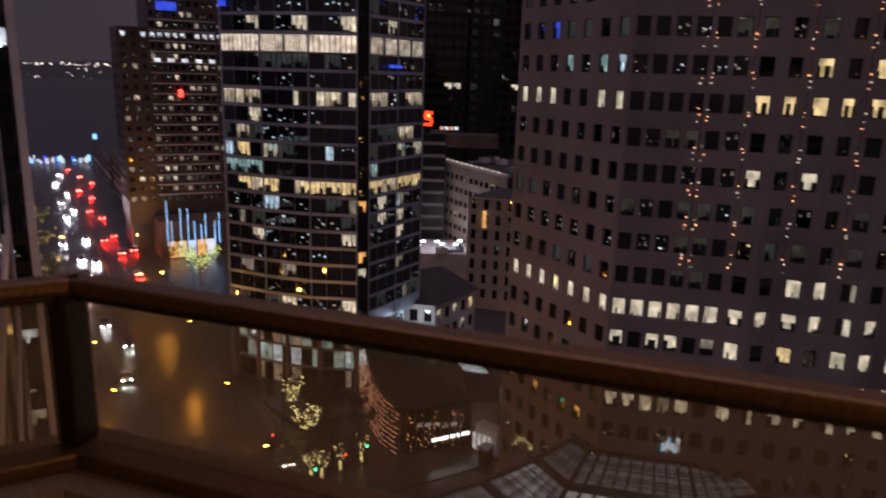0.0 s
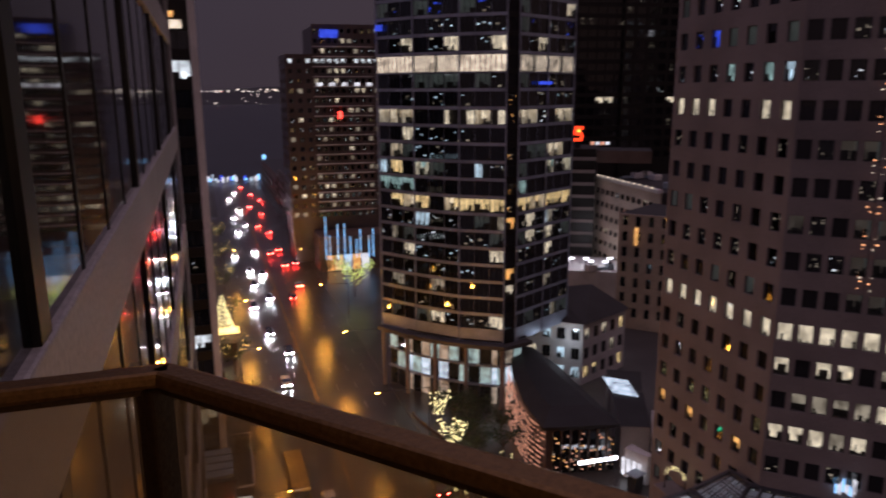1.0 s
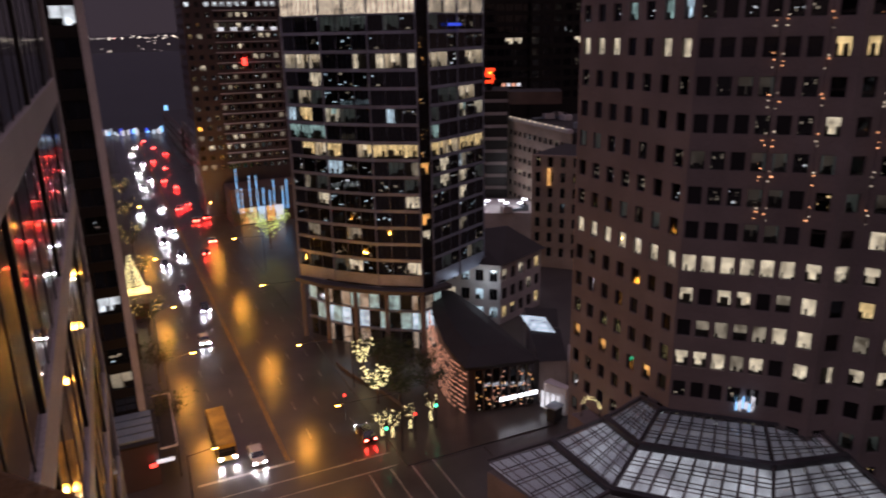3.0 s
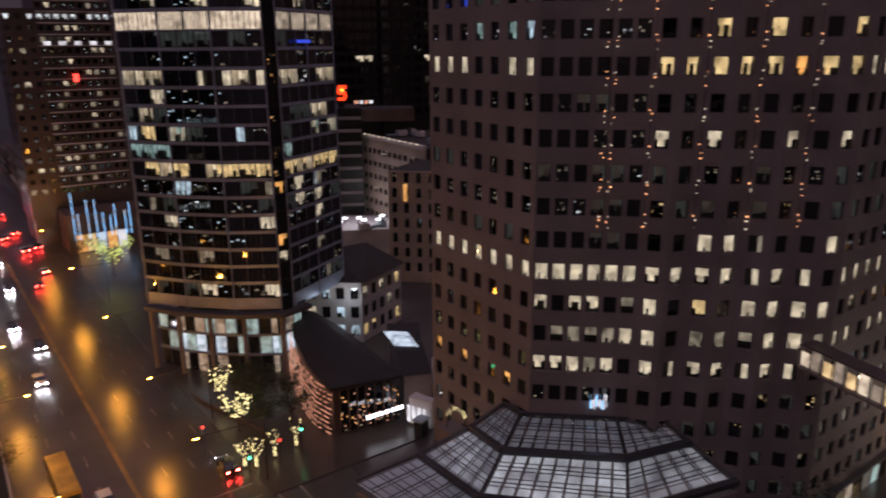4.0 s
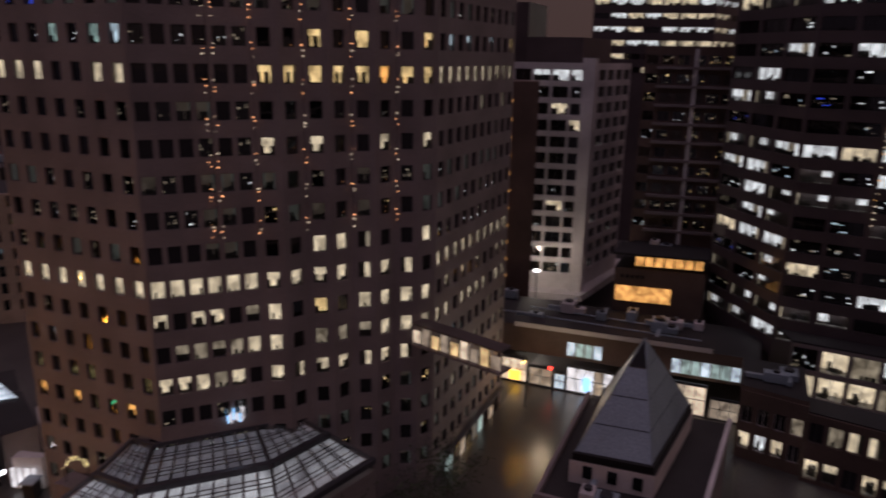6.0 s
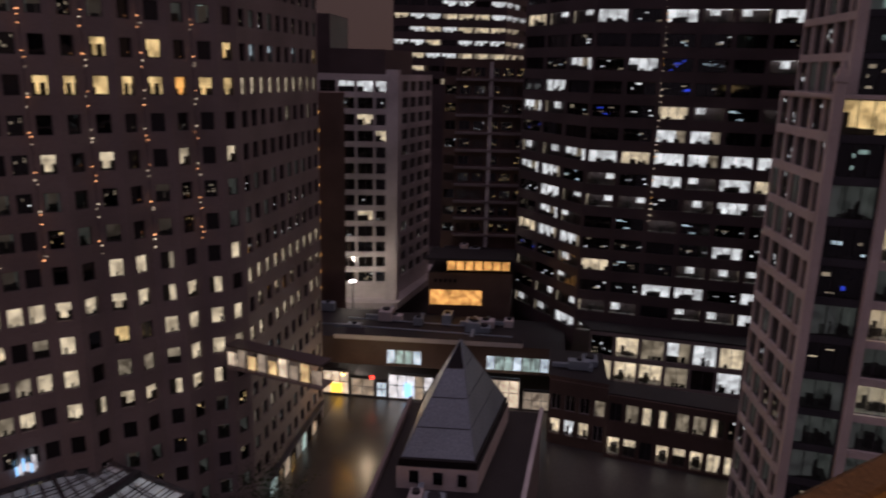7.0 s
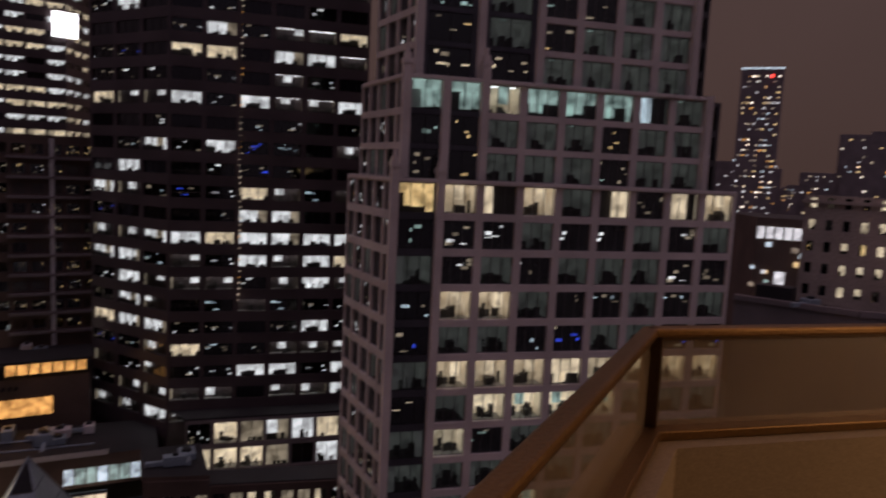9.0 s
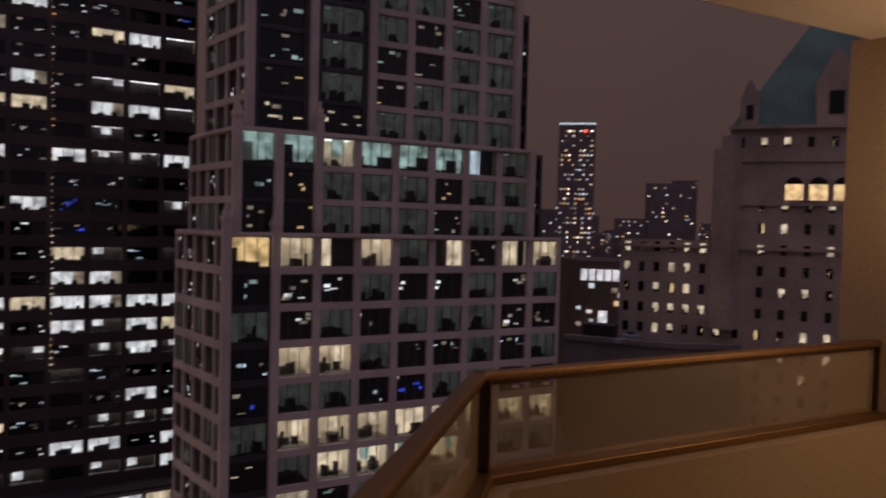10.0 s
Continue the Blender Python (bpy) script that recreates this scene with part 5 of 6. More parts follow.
def far_tower(x, y, w, d, z, lights, seed, crown=None, label="distant tower with scattered lit windows"):
    tw = thing("far_tower", label, "building", group="distant towers")
    b = Bag()
    a = math.atan2(-x, y)
    b.prism([(-w / 2, -d / 2), (w / 2, -d / 2), (w / 2, d / 2), (-w / 2, d / 2)], 0, z, "granite", "roof")
    part("wall", b, tw)
    r, b = random.Random(seed), Bag()
    nz = int(z / 3.2)
    for _ in range(lights):
        k, s = int(nz * r.random() ** 0.7), r.uniform(0.25, 0.9)
        xx = round(r.uniform(-w / 2 + 1, w / 2 - 1) / 2.4) * 2.4
        b.box(xx - s, -d / 2 - 0.15, k * 3.2 + 0.8, xx + s, -d / 2 + 0.02, k * 3.2 + 1.9, r.choice(("cream", "bulb_far", "white", "dim", "amber", "dim", "warm", "cool", "white")))
    part("window_lighting", b, tw, kind="stuff")
    if crown:
        b = Bag()
        b.prism([(-w / 2, -d / 2 - .2), (w / 2, -d / 2 - .2), (w / 2, d / 2), (-w / 2, d / 2)], z, z + 1.2, crown)
        b.box(w * 0.2, -d / 2 - 0.6, z - 5, w * 0.2 + 1.4, -d / 2 - .2, z - 3.4, "bulb_red")
        part("crown_light", b, tw, "cool lit crown")
    tw.matrix_basis = pose(x, y, 0, 0, 0, math.degrees(a))
    return tw


def polar(az, dist):
    return dist * math.sin(radians(az)), dist * math.cos(radians(az))


far_tower(*polar(136.9, 500), 24, 22, 124, 170, 1, "cool", "slim distant tower with a cool lit crown")
rngf = random.Random(5)
for i in range(26):
    az = 133.8 + i * 0.62
    d = rngf.uniform(560, 950)
    far_tower(*polar(az, d), rngf.uniform(14, 30), 16, 55 + d * rngf.uniform(-0.012, 0.028) + (0.05 * d if 142.5 < az < 145.5 else 0), 26, 100 + i)

# ---- the street's left side ----
lt = thing("corner_pier_tower", "dark tower with a pale corner pier and lit ceilings", "building")
wins = Windows(lt, 200)
lp = chooser(91, {4: [(0.5, "half:white")], 9: [(0.6, "half:cool")], 14: [(0.5, "half:white")], 16: [(0.7, "blind:cream")], "all": [(0.12, "faint:white"), (0.12, "faint:cool"), (0.06, "half:dim")]})
facade(lt, wins, (-15.4, 97.0), (-0.95, 97.0), 5, 66, 5, [6 + 3.55 * k for k in range(16)], 2.75, 2.3, 0.6, "mullion_dark", lp, 0.2, "mullion_dark", "pane_blue", 2)
facade(lt, wins, (-0.2, 97.6), (-0.2, 128.0), 5, 66, 8, [6 + 3.55 * k for k in range(16)], 3.4, 2.3, 0.6, "mullion_dark", lp, 0.2, "mullion_dark", "pane_blue", 2)
wins.done()
b = Bag()
b.box(-0.95, 96.7, 0, -0.05, 97.6, 70, "concrete")
part("corner_pier", bevelled(b, 0.05, "corner_pier"), lt, "pale grey corner pier")
b = Bag()
b.box(-17, 97.6, 0, -0.6, 128, 66, "mullion_dark")
part("core", b, lt)
b = Bag()
b.box(-5.5, 96.6, 62.3, -1.7, 96.95, 63.3, "cream")
b.box(-4.2, 96.5, 63.6, -2.6, 96.9, 64.3, "amber")
part("crown_sign", b, lt, "small cream and amber roof sign")
b = Bag()
b.box(-6, 88, 0, 0.6, 96.8, 6.0, "granite_dark", )
b.box(-6, 88, 6.0, 0.9, 97, 6.3, "roof")
part("podium", b, lt)
for i in range(4):
    bb = Bag()
    bb.box(-4.5, 89.0 + i * 2, 6.3, 0.4, 90.6 + i * 2, 6.55, "roof_metal")
    part("roof_light", bb, lt)
cn = thing("entrance_canopy", "white framed street canopy over the footway", "canopy")
b = Bag()
b.bar((0.9, 88.3, 5.0), (2.9, 88.3, 5.0), 0.1, "concrete")
b.bar((2.9, 88.3, 5.0), (3.3, 103.5, 5.0), 0.1, "concrete")
b.bar((0.9, 103.5, 5.0), (3.3, 103.5, 5.0), 0.1, "concrete")
part("rim", b, cn, "pale rim")
b = Bag()
b.box(1.0, 88.4, 4.95, 3.0, 103.4, 5.02, "roof")
part("sheet", b, cn)
for y in (88.6, 96, 103):
    bb = Bag()
    bb.bar((2.9, y, 0.16), (2.9, y, 4.95), 0.06, "metal")
    part("post", bb, cn)
b = Bag()
b.box(0.2, 87.2, 3.6, 2.4, 87.5, 4.0, "white")
b.box(-0.6, 86.9, 3.4, 0.2, 87.2, 3.8, "bulb_red")
part("lit_sign", b, cn, "white and red lit strip")
# farther street walls on both sides
for i, (y0, y1, z, x) in enumerate(((135, 175, 13, -2), (182, 235, 22, -1), (240, 300, 15, 0), (306, 420, 10, 0.5))):
    ob = thing("street_block", "street building with lit ground floor shops", "building", group="street blocks")
    w_ = Windows(ob, 60)
    cols = int((y1 - y0) / 5)
    facade(ob, w_, (x, y0), (x, y1), 0.1, z, cols, [0.3, 4.4, 7.8, 11.2, 14.6, 18], 3.6, 2.4, 0.6, "brown_stone",
           chooser(300 + i, {0: [(0.35, "half:warm"), (0.25, "half:cool"), (0.25, "half:white")], "all": [(0.15, "faint:cool"), (0.1, "half:warm"), (0.1, "half:cool")]}), 0.2, "frame", "pane", 2)
    facade(ob, w_, (x - 20, y0), (x, y0), 0.1, z, 4, [0.3, 4.4, 7.8, 11.2, 14.6, 18], 3.6, 2.4, 0.6, "brown_stone", chooser(330 + i, {"all": [(0.2, "faint:cool")]}), 0.2, "frame", "pane", 2)
    w_.done()
    b = Bag()
    b.box(x - 20, y0 + 0.5, 0, x - 0.5, y1, z - 0.1, "roof")
    part("core", b, ob)
for i, (y0, y1, z, x) in enumerate(((300, 350, 18, 33), (358, 450, 14, 33))):
    ob = thing("street_block", "street building with lit ground floor shops", "building", group="street blocks")
    w_ = Windows(ob, 60)
    facade(ob, w_, (x, y1), (x, y0), 0.1, z, int((y1 - y0) / 5), [0.3, 4.4, 7.8, 11.2], 3.6, 2.4, 0.6, "brown_stone", chooser(360 + i, {0: [(0.8, "half:cool")], "all": [(0.3, "faint:cool"), (0.1, "half:white")]}), 0.2, "frame", "pane", 2)
    facade(ob, w_, (x, y0), (x + 25, y0), 0.1, z, 5, [0.3, 4.4, 7.8, 11.2], 3.6, 2.4, 0.6, "brown_stone", chooser(370 + i, {"all": [(0.3, "faint:white")]}), 0.2, "frame", "pane", 2)
    w_.done()
    b = Bag()
    b.box(x + 0.5, y0 + 0.5, 0, x + 25, y1, z - 0.1, "roof")
    part("core", b, ob)
b = Bag()
rngs = random.Random(6)
for i in range(60):
    x, y = rngs.uniform(-30, 90), rngs.uniform(452, 466)
    s = rngs.uniform(0.35, 0.9)
    b.box(x - s, y, 0.5, x + s, y + 0.2, rngs.uniform(1.5, 4.5), rngs.choice(("bulb_blue", "white", "cool", "blue", "bulb_blue")))
tagged(part("waterfront_lights", b, None, kind="stuff"), "blue and white lights along the waterfront", "lights")
wtw = thing("waterfront_mast", "slim blue lit mast at the waterfront", "mast")
b = Bag()
b.box(34.6, 462, 0, 37.0, 464, 12, "blue")
part("shaft", b, wtw)
b = Bag()
b.box(34.9, 461.8, 12, 36.7, 463.8, 15.5, "bulb_blue")
part("head", b, wtw, "pale blue lit head")

# ---- residential tower behind the glass tower ----
rt = thing("apartment_tower", "dark apartment tower with columns of small lit windows", "building")
wins = Windows(rt, 300)
rp = chooser(101, {16: [(0.8, "half:white")], "all": [(0.12, "blind:dim"), (0.28, "faint:white"), (0.06, "half:cream"), (0.12, "faint:warm"), (0.05, "faint:amber")]})
RT = [14 + 3.0 * k for k in range(20)]
facade(rt, wins, (33.8, 231), (54.5, 229), 8, 74.5, 10, RT, 1.3, 1.5, 0.8, "granite_dark", rp, 0.2, "frame", "pane")
facade(rt, wins, (25.6, 232), (33.8, 231), 8, 65.6, 3, RT, 1.5, 1.5, 0.8, "granite_dark", rp, 0.2, "frame", "pane")
facade(rt, wins, (25.6, 250), (25.6, 232), 8, 65.6, 6, RT, 1.5, 1.5, 0.8, "granite_dark", rp, 0.2, "frame", "pane")
wins.done()
b = Bag()
b.prism([(34.4, 231.6), (54.5, 229.7), (56, 255), (34.4, 255)], 0, 74.2, "granite_dark", "roof")
b.prism([(26.1, 232.6), (34.4, 231.6), (34.4, 250), (26.1, 250)], 0, 65.2, "granite_dark", "roof")
part("core", b, rt)
for i in range(5):
    b = Bag()
    x = 35.5 + i * 3.9
    b.box(x - 0.9, 229.0, 56, x + 0.9, 229.2, 57.0, "white")
    part("terrace_light", b, rt)
for k in range(18):
    b = Bag()
    b.box(33.8, 229.2, RT[k] + 2.7, 54.5, 230.4, RT[k] + 2.95, "concrete")
    part("floor_slab", b, rt)
b = Bag()
b.box(40.9, 228.6, 46.0, 42.1, 229.0, 48.2, "bulb_red")
part("red_beacon", b, rt, "red beacon")
b = Bag()
b.box(36, 228.6, 70.4, 41.5, 229.0, 72.8, "blue")
part("blue_light", b, rt, "blue rooftop light")
pod = thing("shop_podium", "low shop podium hung with blue light icicles", "building")
b = Bag()
b.box(31.5, 216, 0, 62, 228, 11, "brown_stone")
part("wall", b, pod)
rngs = random.Random(2)
for i in range(9):
    b = Bag()
    x, h = 33 + i * 1.9 + rngs.uniform(-.4, .4), rngs.uniform(5, 14)
    for j in range(int(h / 0.5)):
        b.box(x - 0.13, 215.4, 4 + j * 0.5, x + 0.13, 215.65, 4.32 + j * 0.5, "bulb_blue" if rngs.random() < 0.75 else "white")
    b.bar((x, 215.7, 0), (x, 215.7, 4 + h), 0.06, "metal")
    part("light_icicle", b, pod, "blue string of lights")
for i in range(5):
    b = Bag()
    x = 33.5 + i * 2.7
    b.box(x, 215.7, 0.4, x + 2.3, 215.95, 5.2, ("amber", "warm", "cool", "amber", "white")[i])
    part("shop_pane", b, pod)

# ---- dark towers, red-sign building, cornice block and the blocks beyond the restaurant ----
for x0, x1, y, z, sd in ((122, 142, 228, 110, 1), (141, 166, 224, 96, 2)):
    ob = thing("black_glass_tower", "nearly black glass tower with few lit floors", "building")
    w_ = Windows(ob, 120)
    facade(ob, w_, (x0, y + 3), (x1, y), 0, z, 6, [30 + 3.8 * k for k in range(20)], 3.0, 2.4, 0.5, "mullion_dark", chooser(110 + sd, {6: [(0.4, "faint:white")], "all": [(0.025, "half:cream"), (0.05, "faint:dim")]}), 0.15, "mullion_dark", "pane", 2)
    w_.done()
    b = Bag()
    b.prism([(x0 + .4, y + 3.6), (x1, y + 0.6), (x1, y + 25), (x0 + .4, y + 25)], 0, z - 0.2, "mullion_dark")
    part("core", b, ob)
rs = thing("red_sign_building", "striped dark building with a small red lit sign", "building")
b = Bag()
b.prism([(99, 186.5), (106, 182.5), (115, 197), (106, 202)], 0, 38, "mullion_dark", "roof")
part("core", b, rs)
for k in range(9):
    b = Bag()
    strip(b, [Vector((99, 186.5)), Vector((106, 182.5))], 6 + 3.6 * k, 6.9 + 3.6 * k, -0.5, 0.3, "granite")
    part("floor_band", b, rs, "pale floor band")
b = Bag()
b.box(-1.7, -0.5, -0.2, 1.7, 0, 4.6, "mullion_dark")
for x0, z0, x1, z1 in ((-1.1, 3.4, 1.3, 4.3), (-1.3, 2.2, -0.4, 3.4), (-1.1, 1.8, 1.1, 2.6), (0.5, 0.9, 1.3, 1.8), (-1.3, 0.1, 1.0, 0.95)):
    b.box(x0, -0.62, z0, x1, -0.5, z1, "sign_red")
b.box(-0.3, -0.7, 2.65, 0.5, -0.6, 3.35, "sign_gold")
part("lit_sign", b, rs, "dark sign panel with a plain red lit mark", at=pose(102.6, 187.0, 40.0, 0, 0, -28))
b = Bag()
b.box(101.8, 187.2, 38, 103.4, 188.2, 40.2, "metal")
part("sign_post", b, rs)
for i in range(4):
    b = Bag()
    b.box(106 + i * 1.3, 185.6 - i * .6, 39.0, 107 + i * 1.3, 186 - i * .6, 39.9, "white" if i % 2 else "bulb_pink")
    part("roof_lamp", b, rs)
b = Bag()
b.prism([(107, 184), (120, 176), (126, 186), (112, 196)], 34, 37.5, "brown_stone", "roof")
part("plant_room", b, rs)
cb = thing("cornice_block", "cream stone block with a lamp-lit cornice", "building")
w_ = Windows(cb, 120)
facade(cb, w_, (108.5, 186.5), (106.3, 151.4), 0, 29.6, 12, [2 + 3.7 * k for k in range(7)], 2.1, 1.6, 0.9, "hotel_stone", chooser(121, {"all": [(0.08, "half:cream"), (0.1, "faint:white")]}), 0.3, "frame", "pane", 2)
w_.done()
b = Bag()
strip(b, [Vector((108.5, 186.5)), Vector((106.3, 151.4))], 29.4, 30.3, -0.6, 0.6, "concrete")
part("cornice", b, cb)
for i in range(12):
    b = Bag()
    t_ = i / 12
    x, y = 108.5 - 2.2 * t_, 186.5 - 35.1 * t_
    b.box(x - 0.9, y - 0.35, 30.3, x - 0.6, y + 0.35, 30.7, "cream")
    part("cornice_lamp", b, cb)
b = Bag()
b.prism([(109.1, 186.5), (106.9, 151.4), (135, 151.4), (135, 186.5)], 0, 29.5, "roof")
part("core", b, cb)
pb = thing("pilaster_block", "tall stone block with slim window strips", "building")
w_ = Windows(pb, 120)
facade(pb, w_, (89, 142), (97, 133.5), 0, 27, 4, [2 + 3.6 * k for k in range(7)], 1.2, 2.3, 0.7, "hotel_stone", chooser(122, {"all": [(0.1, "faint:warm")]}), 0.3, "frame", "pane")
w_.done()
b = Bag()
b.prism([(89.5, 142.4), (97.4, 134), (110, 140), (105, 152)], 0, 27, "hotel_stone", "roof")
part("core", b, pb)
b = Bag()
b.box(91.4, 138.6, 20, 92.0, 139.2, 24, "amber")
part("wall_lamp", b, pb, "amber wall lamp")
deck = thing("parking_deck", "open deck lit by white floodlamps", "car park")
b = Bag()
b.prism([(88, 168), (106, 158), (114, 172), (96, 184)], 0, 7.5, "concrete")
part("slab", b, deck)
for i in range(8):
    b = Bag()
    x, y = 91 + i * 2.2 + (i % 3), 170 - i * 0.9 + (i % 2) * 4
    b.bar((x, y, 7.5), (x, y, 9.0), 0.07, "metal")
    b.box(x - 0.6, y - 0.3, 9.0, x + 0.6, y + 0.3, 9.4, "bulb_white")
    part("floodlamp", b, deck, "white floodlamp")
lamp("deck_floodlight", "POINT", 900, (0.95, 0.97, 1.0), pose(98, 168, 13), 1.0)
gh = thing("grey_house", "pale grey house with dark pitched roof and lit windows", "building")
w_ = Windows(gh, 60)
facade(gh, w_, (56.0, 120.5), (64.5, 113.5), 0, 12.2, 4, [0.5, 4.2, 8.0], 1.6, 2.3, 0.7, "concrete", chooser(131, {"all": [(0.35, "half:cool"), (0.15, "half:cream")]}), 0.25, "frame", "pane", 2)
facade(gh, w_, (64.5, 113.5), (77.0, 119.0), 0, 12.2, 5, [0.5, 4.2, 8.0], 1.6, 2.3, 0.7, "concrete", chooser(132, {"all": [(0.3, "half:cream"), (0.2, "blind:warm")]}), 0.25, "frame", "pane", 2)
w_.done()
b = Bag()
r0, r1 = (63, 124, 16.5), (72, 124, 16.5)
c_ = [(55.4, 120.8, 12.2), (64.5, 112.8, 12.2), (78, 118.8, 12.2), (74, 132, 12.2), (60, 132, 12.2)]
b.face([c_[0], c_[1], r0], "roof")
b.face([c_[1], c_[2], r1, r0], "roof")
b.face([c_[2], c_[3], r1], "roof")
b.face([c_[3], c_[4], r0, r1], "roof")
b.face([c_[4], c_[0], r0], "roof")
part("pitched_roof", b, gh, "dark pitched roof")
lamp("house_floodlight", "POINT", 260, (0.8, 0.95, 1.0), pose(60.5, 112.0, 9.5), 0.5)

# ---- the restaurant with the curved lit flank ----
rs = thing("corner_restaurant", "low restaurant with dark leaf-shaped roof and strings of pink lights", "building")
ROOF = [(51.2, 116.4), (54.6, 114.2), (55.2, 105.2), (54.6, 94.1), (54.0, 83.4), (48.6, 84.6), (42.9, 85.9), (43.2, 90.5), (43.9, 95.2), (46.9, 106.2)]
b = Bag()
k0 = len(ROOF)
cx, cy = 50.2, 98.0
top = [(x + (cx - x) * 0.45, y + (cy - y) * 0.35) for x, y in ROOF]
for i in range(k0):
    j = (i + 1) % k0
    b.face([(*ROOF[i], 7.6 + 0.03 * (ROOF[i][1] - 83)), (*ROOF[j], 7.6 + 0.03 * (ROOF[j][1] - 83)), (*top[j], 8.7), (*top[i], 8.7)], "roof")
    b.face([(*ROOF[i], 7.1 + 0.03 * (ROOF[i][1] - 83)), (*ROOF[j], 7.1 + 0.03 * (ROOF[j][1] - 83)), (*ROOF[j], 7.6 + 0.03 * (ROOF[j][1] - 83)), (*ROOF[i], 7.6 + 0.03 * (ROOF[i][1] - 83))], "roof")
b.face([(*p_, 8.7) for p_ in top], "roof")
part("roof", b, rs, "dark leaf-shaped roof")
b = Bag()
shr = [(x + (cx - x) * 0.12, y + (cy - y) * 0.06) for x, y in ROOF]
b.prism(shr[::-1], 0, 7.4, "granite_dark")
part("wall", b, rs)
rngs = random.Random(12)
CURVE = [Vector(p_) for p_ in ((51.0, 117.2), (46.7, 106.6), (43.6, 95.6), (42.8, 90.0), (43.4, 86.2))]


def curve(t):
    s = t * (len(CURVE) - 1)
    i = min(int(s), len(CURVE) - 2)
    return CURVE[i].lerp(CURVE[i + 1], s - i)


for k in range(10):
    bb = Bag()
    z = 0.5 + k * 0.74
    last = None
    for i in range(34):
        t_ = i / 33
        q = curve(t_) + Vector((-0.5, -0.3)) * (1 - k / 10) * 1.3
        if last is not None:
            bb.bar((last.x, last.y, z), (q.x, q.y, z), 0.05, "bulb_pink" if rngs.random() < 0.75 else "granite_dark")
        last = q
    part("light_rib", bb, rs, "curved rib strung with pink lights")
for i in range(7):
    bb = Bag()
    x = 44.2 + i * 1.32
    y = 85.5 - i * 0.27
    bb.box(x, y - 0.1, 0.4, x + 0.12, y, 7.0, "brown_stone")
    bb.box(x + 0.12, y - 0.06, 0.4, x + 1.25, y, 7.0, "pane")
    for _ in range(9):
        a_, z_ = x + rngs.uniform(0, 1.0), rngs.uniform(0.5, 6.6)
        bb.box(a_, y - 0.3, z_, a_ + 0.16, y - 0.12, z_ + 0.14, rngs.choice(("bulb_pink", "dim", "amber", "bulb_pink")))
    part("lit_bay", bb, rs, "dark bay dotted with small lamps")
b = Bag()
b.box(-3.2, -0.2, 0.0, 3.2, 0, 0.16, "mullion_dark")
rngt = random.Random(30)
x = -3.0
while x < 2.9:
    w_b = rngt.uniform(0.25, 0.42)
    b.box(x, -0.25, 0.2, x + w_b, -0.08, 0.72, "bulb_white")
    x += w_b + (0.12 if rngt.random() < 0.8 else 0.4)
part("name_bars", b, rs, "row of plain white lit bars", at=pose(50.0, 82.7, 2.6, 0, 0, -3))
wing = thing("side_wing", "low dark roofed wing with a white rooflight", "building")
b = Bag()
b.prism([(54.6, 84.2), (58.6, 82.6), (64.5, 93.5), (60.6, 97)], 0, 6.8, "granite", "roof")
part("wall", b, wing)
b = Bag()
b.face([(59.6, 94.6, 7.0), (62.6, 91.8, 7.0), (64.2, 97.5, 7.4), (61.0, 100.5, 7.4)], "cool")
part("rooflight", b, wing, "white lit rooflight")
b = Bag()
b.prism([(60.4, 97.3), (64.4, 93.7), (69, 101), (64, 104)], 0, 6.9, "granite", "roof")
part("rear_wall", b, wing)
# walls and glowing panels added in place of a brightly lit ground passage
pale_walls = thing("entrance_portal", "pale low walls standing in for a lit passage", "wall")
b = Bag()
b.prism([(54.0, 82.0), (55.6, 78.6), (56.6, 79.0), (55.6, 82.6)], 0.16, 4.6, "concrete")
b.prism([(57.6, 80.4), (66.4, 93.6), (66.9, 93.3), (58.1, 80.0)], 0.16, 3.4, "concrete")
part("slab", b, pale_walls)
for i in range(4):
    bb = Bag()
    bb.box(53.5 + i * 0.35, 81.4 - i * 0.85, 0.8, 53.7 + i * 0.35, 81.9 - i * .85, 3.4, "white")
    part("lit_panel", bb, pale_walls, "white glowing panel added for the bright passage")
# unseen lamp added to brighten these walls
lamp("passage_light", "POINT", 700, (1.0, 0.96, 0.88), pose(60.6, 82.4, 3.6), 0.4)
b = Bag()
b.box(-0.9, -0.7, 0, 0.9, 0.7, 2.3, "metal")
b.box(-1.1, -0.9, 2.3, 1.1, 0.9, 2.5, "roof_metal")
tagged(part("kiosk", b, None, at=pose(53.6, 78.4, 0.16, 0, 0, 20)), "small dark street kiosk", "kiosk")

# ---- street lamps ----


def street_lamp(x, y, h, arm, m):
    ob = thing("street_lamp", "tall street lamp with glowing orange sodium head", "lamp", group="street lamps")
    b = Bag()
    b.bar((0, 0, 0), (0, 0, h), 0.10, "metal", r2=0.06, sides=8)
    part("pole", b, ob)
    b = Bag()
    b.bar((0, 0, h - 0.1), (arm, 0, h + 0.25), 0.05, "metal", sides=6)
    part("arm", b, ob)
    b = Bag()
    b.box(arm - 0.5, -0.18, h + 0.2, arm + 0.3, 0.18, h + 0.34, "metal")
    part("hood", bevelled(b, 0.03, "hood"), ob)
    b = Bag()
    b.box(arm - 0.4, -0.14, h + 0.10, arm + 0.2, 0.14, h + 0.19, m)
    part("lens", b, ob, "glowing orange lens")
    ob.matrix_basis = pose(x, y, 0.16)
    return ob


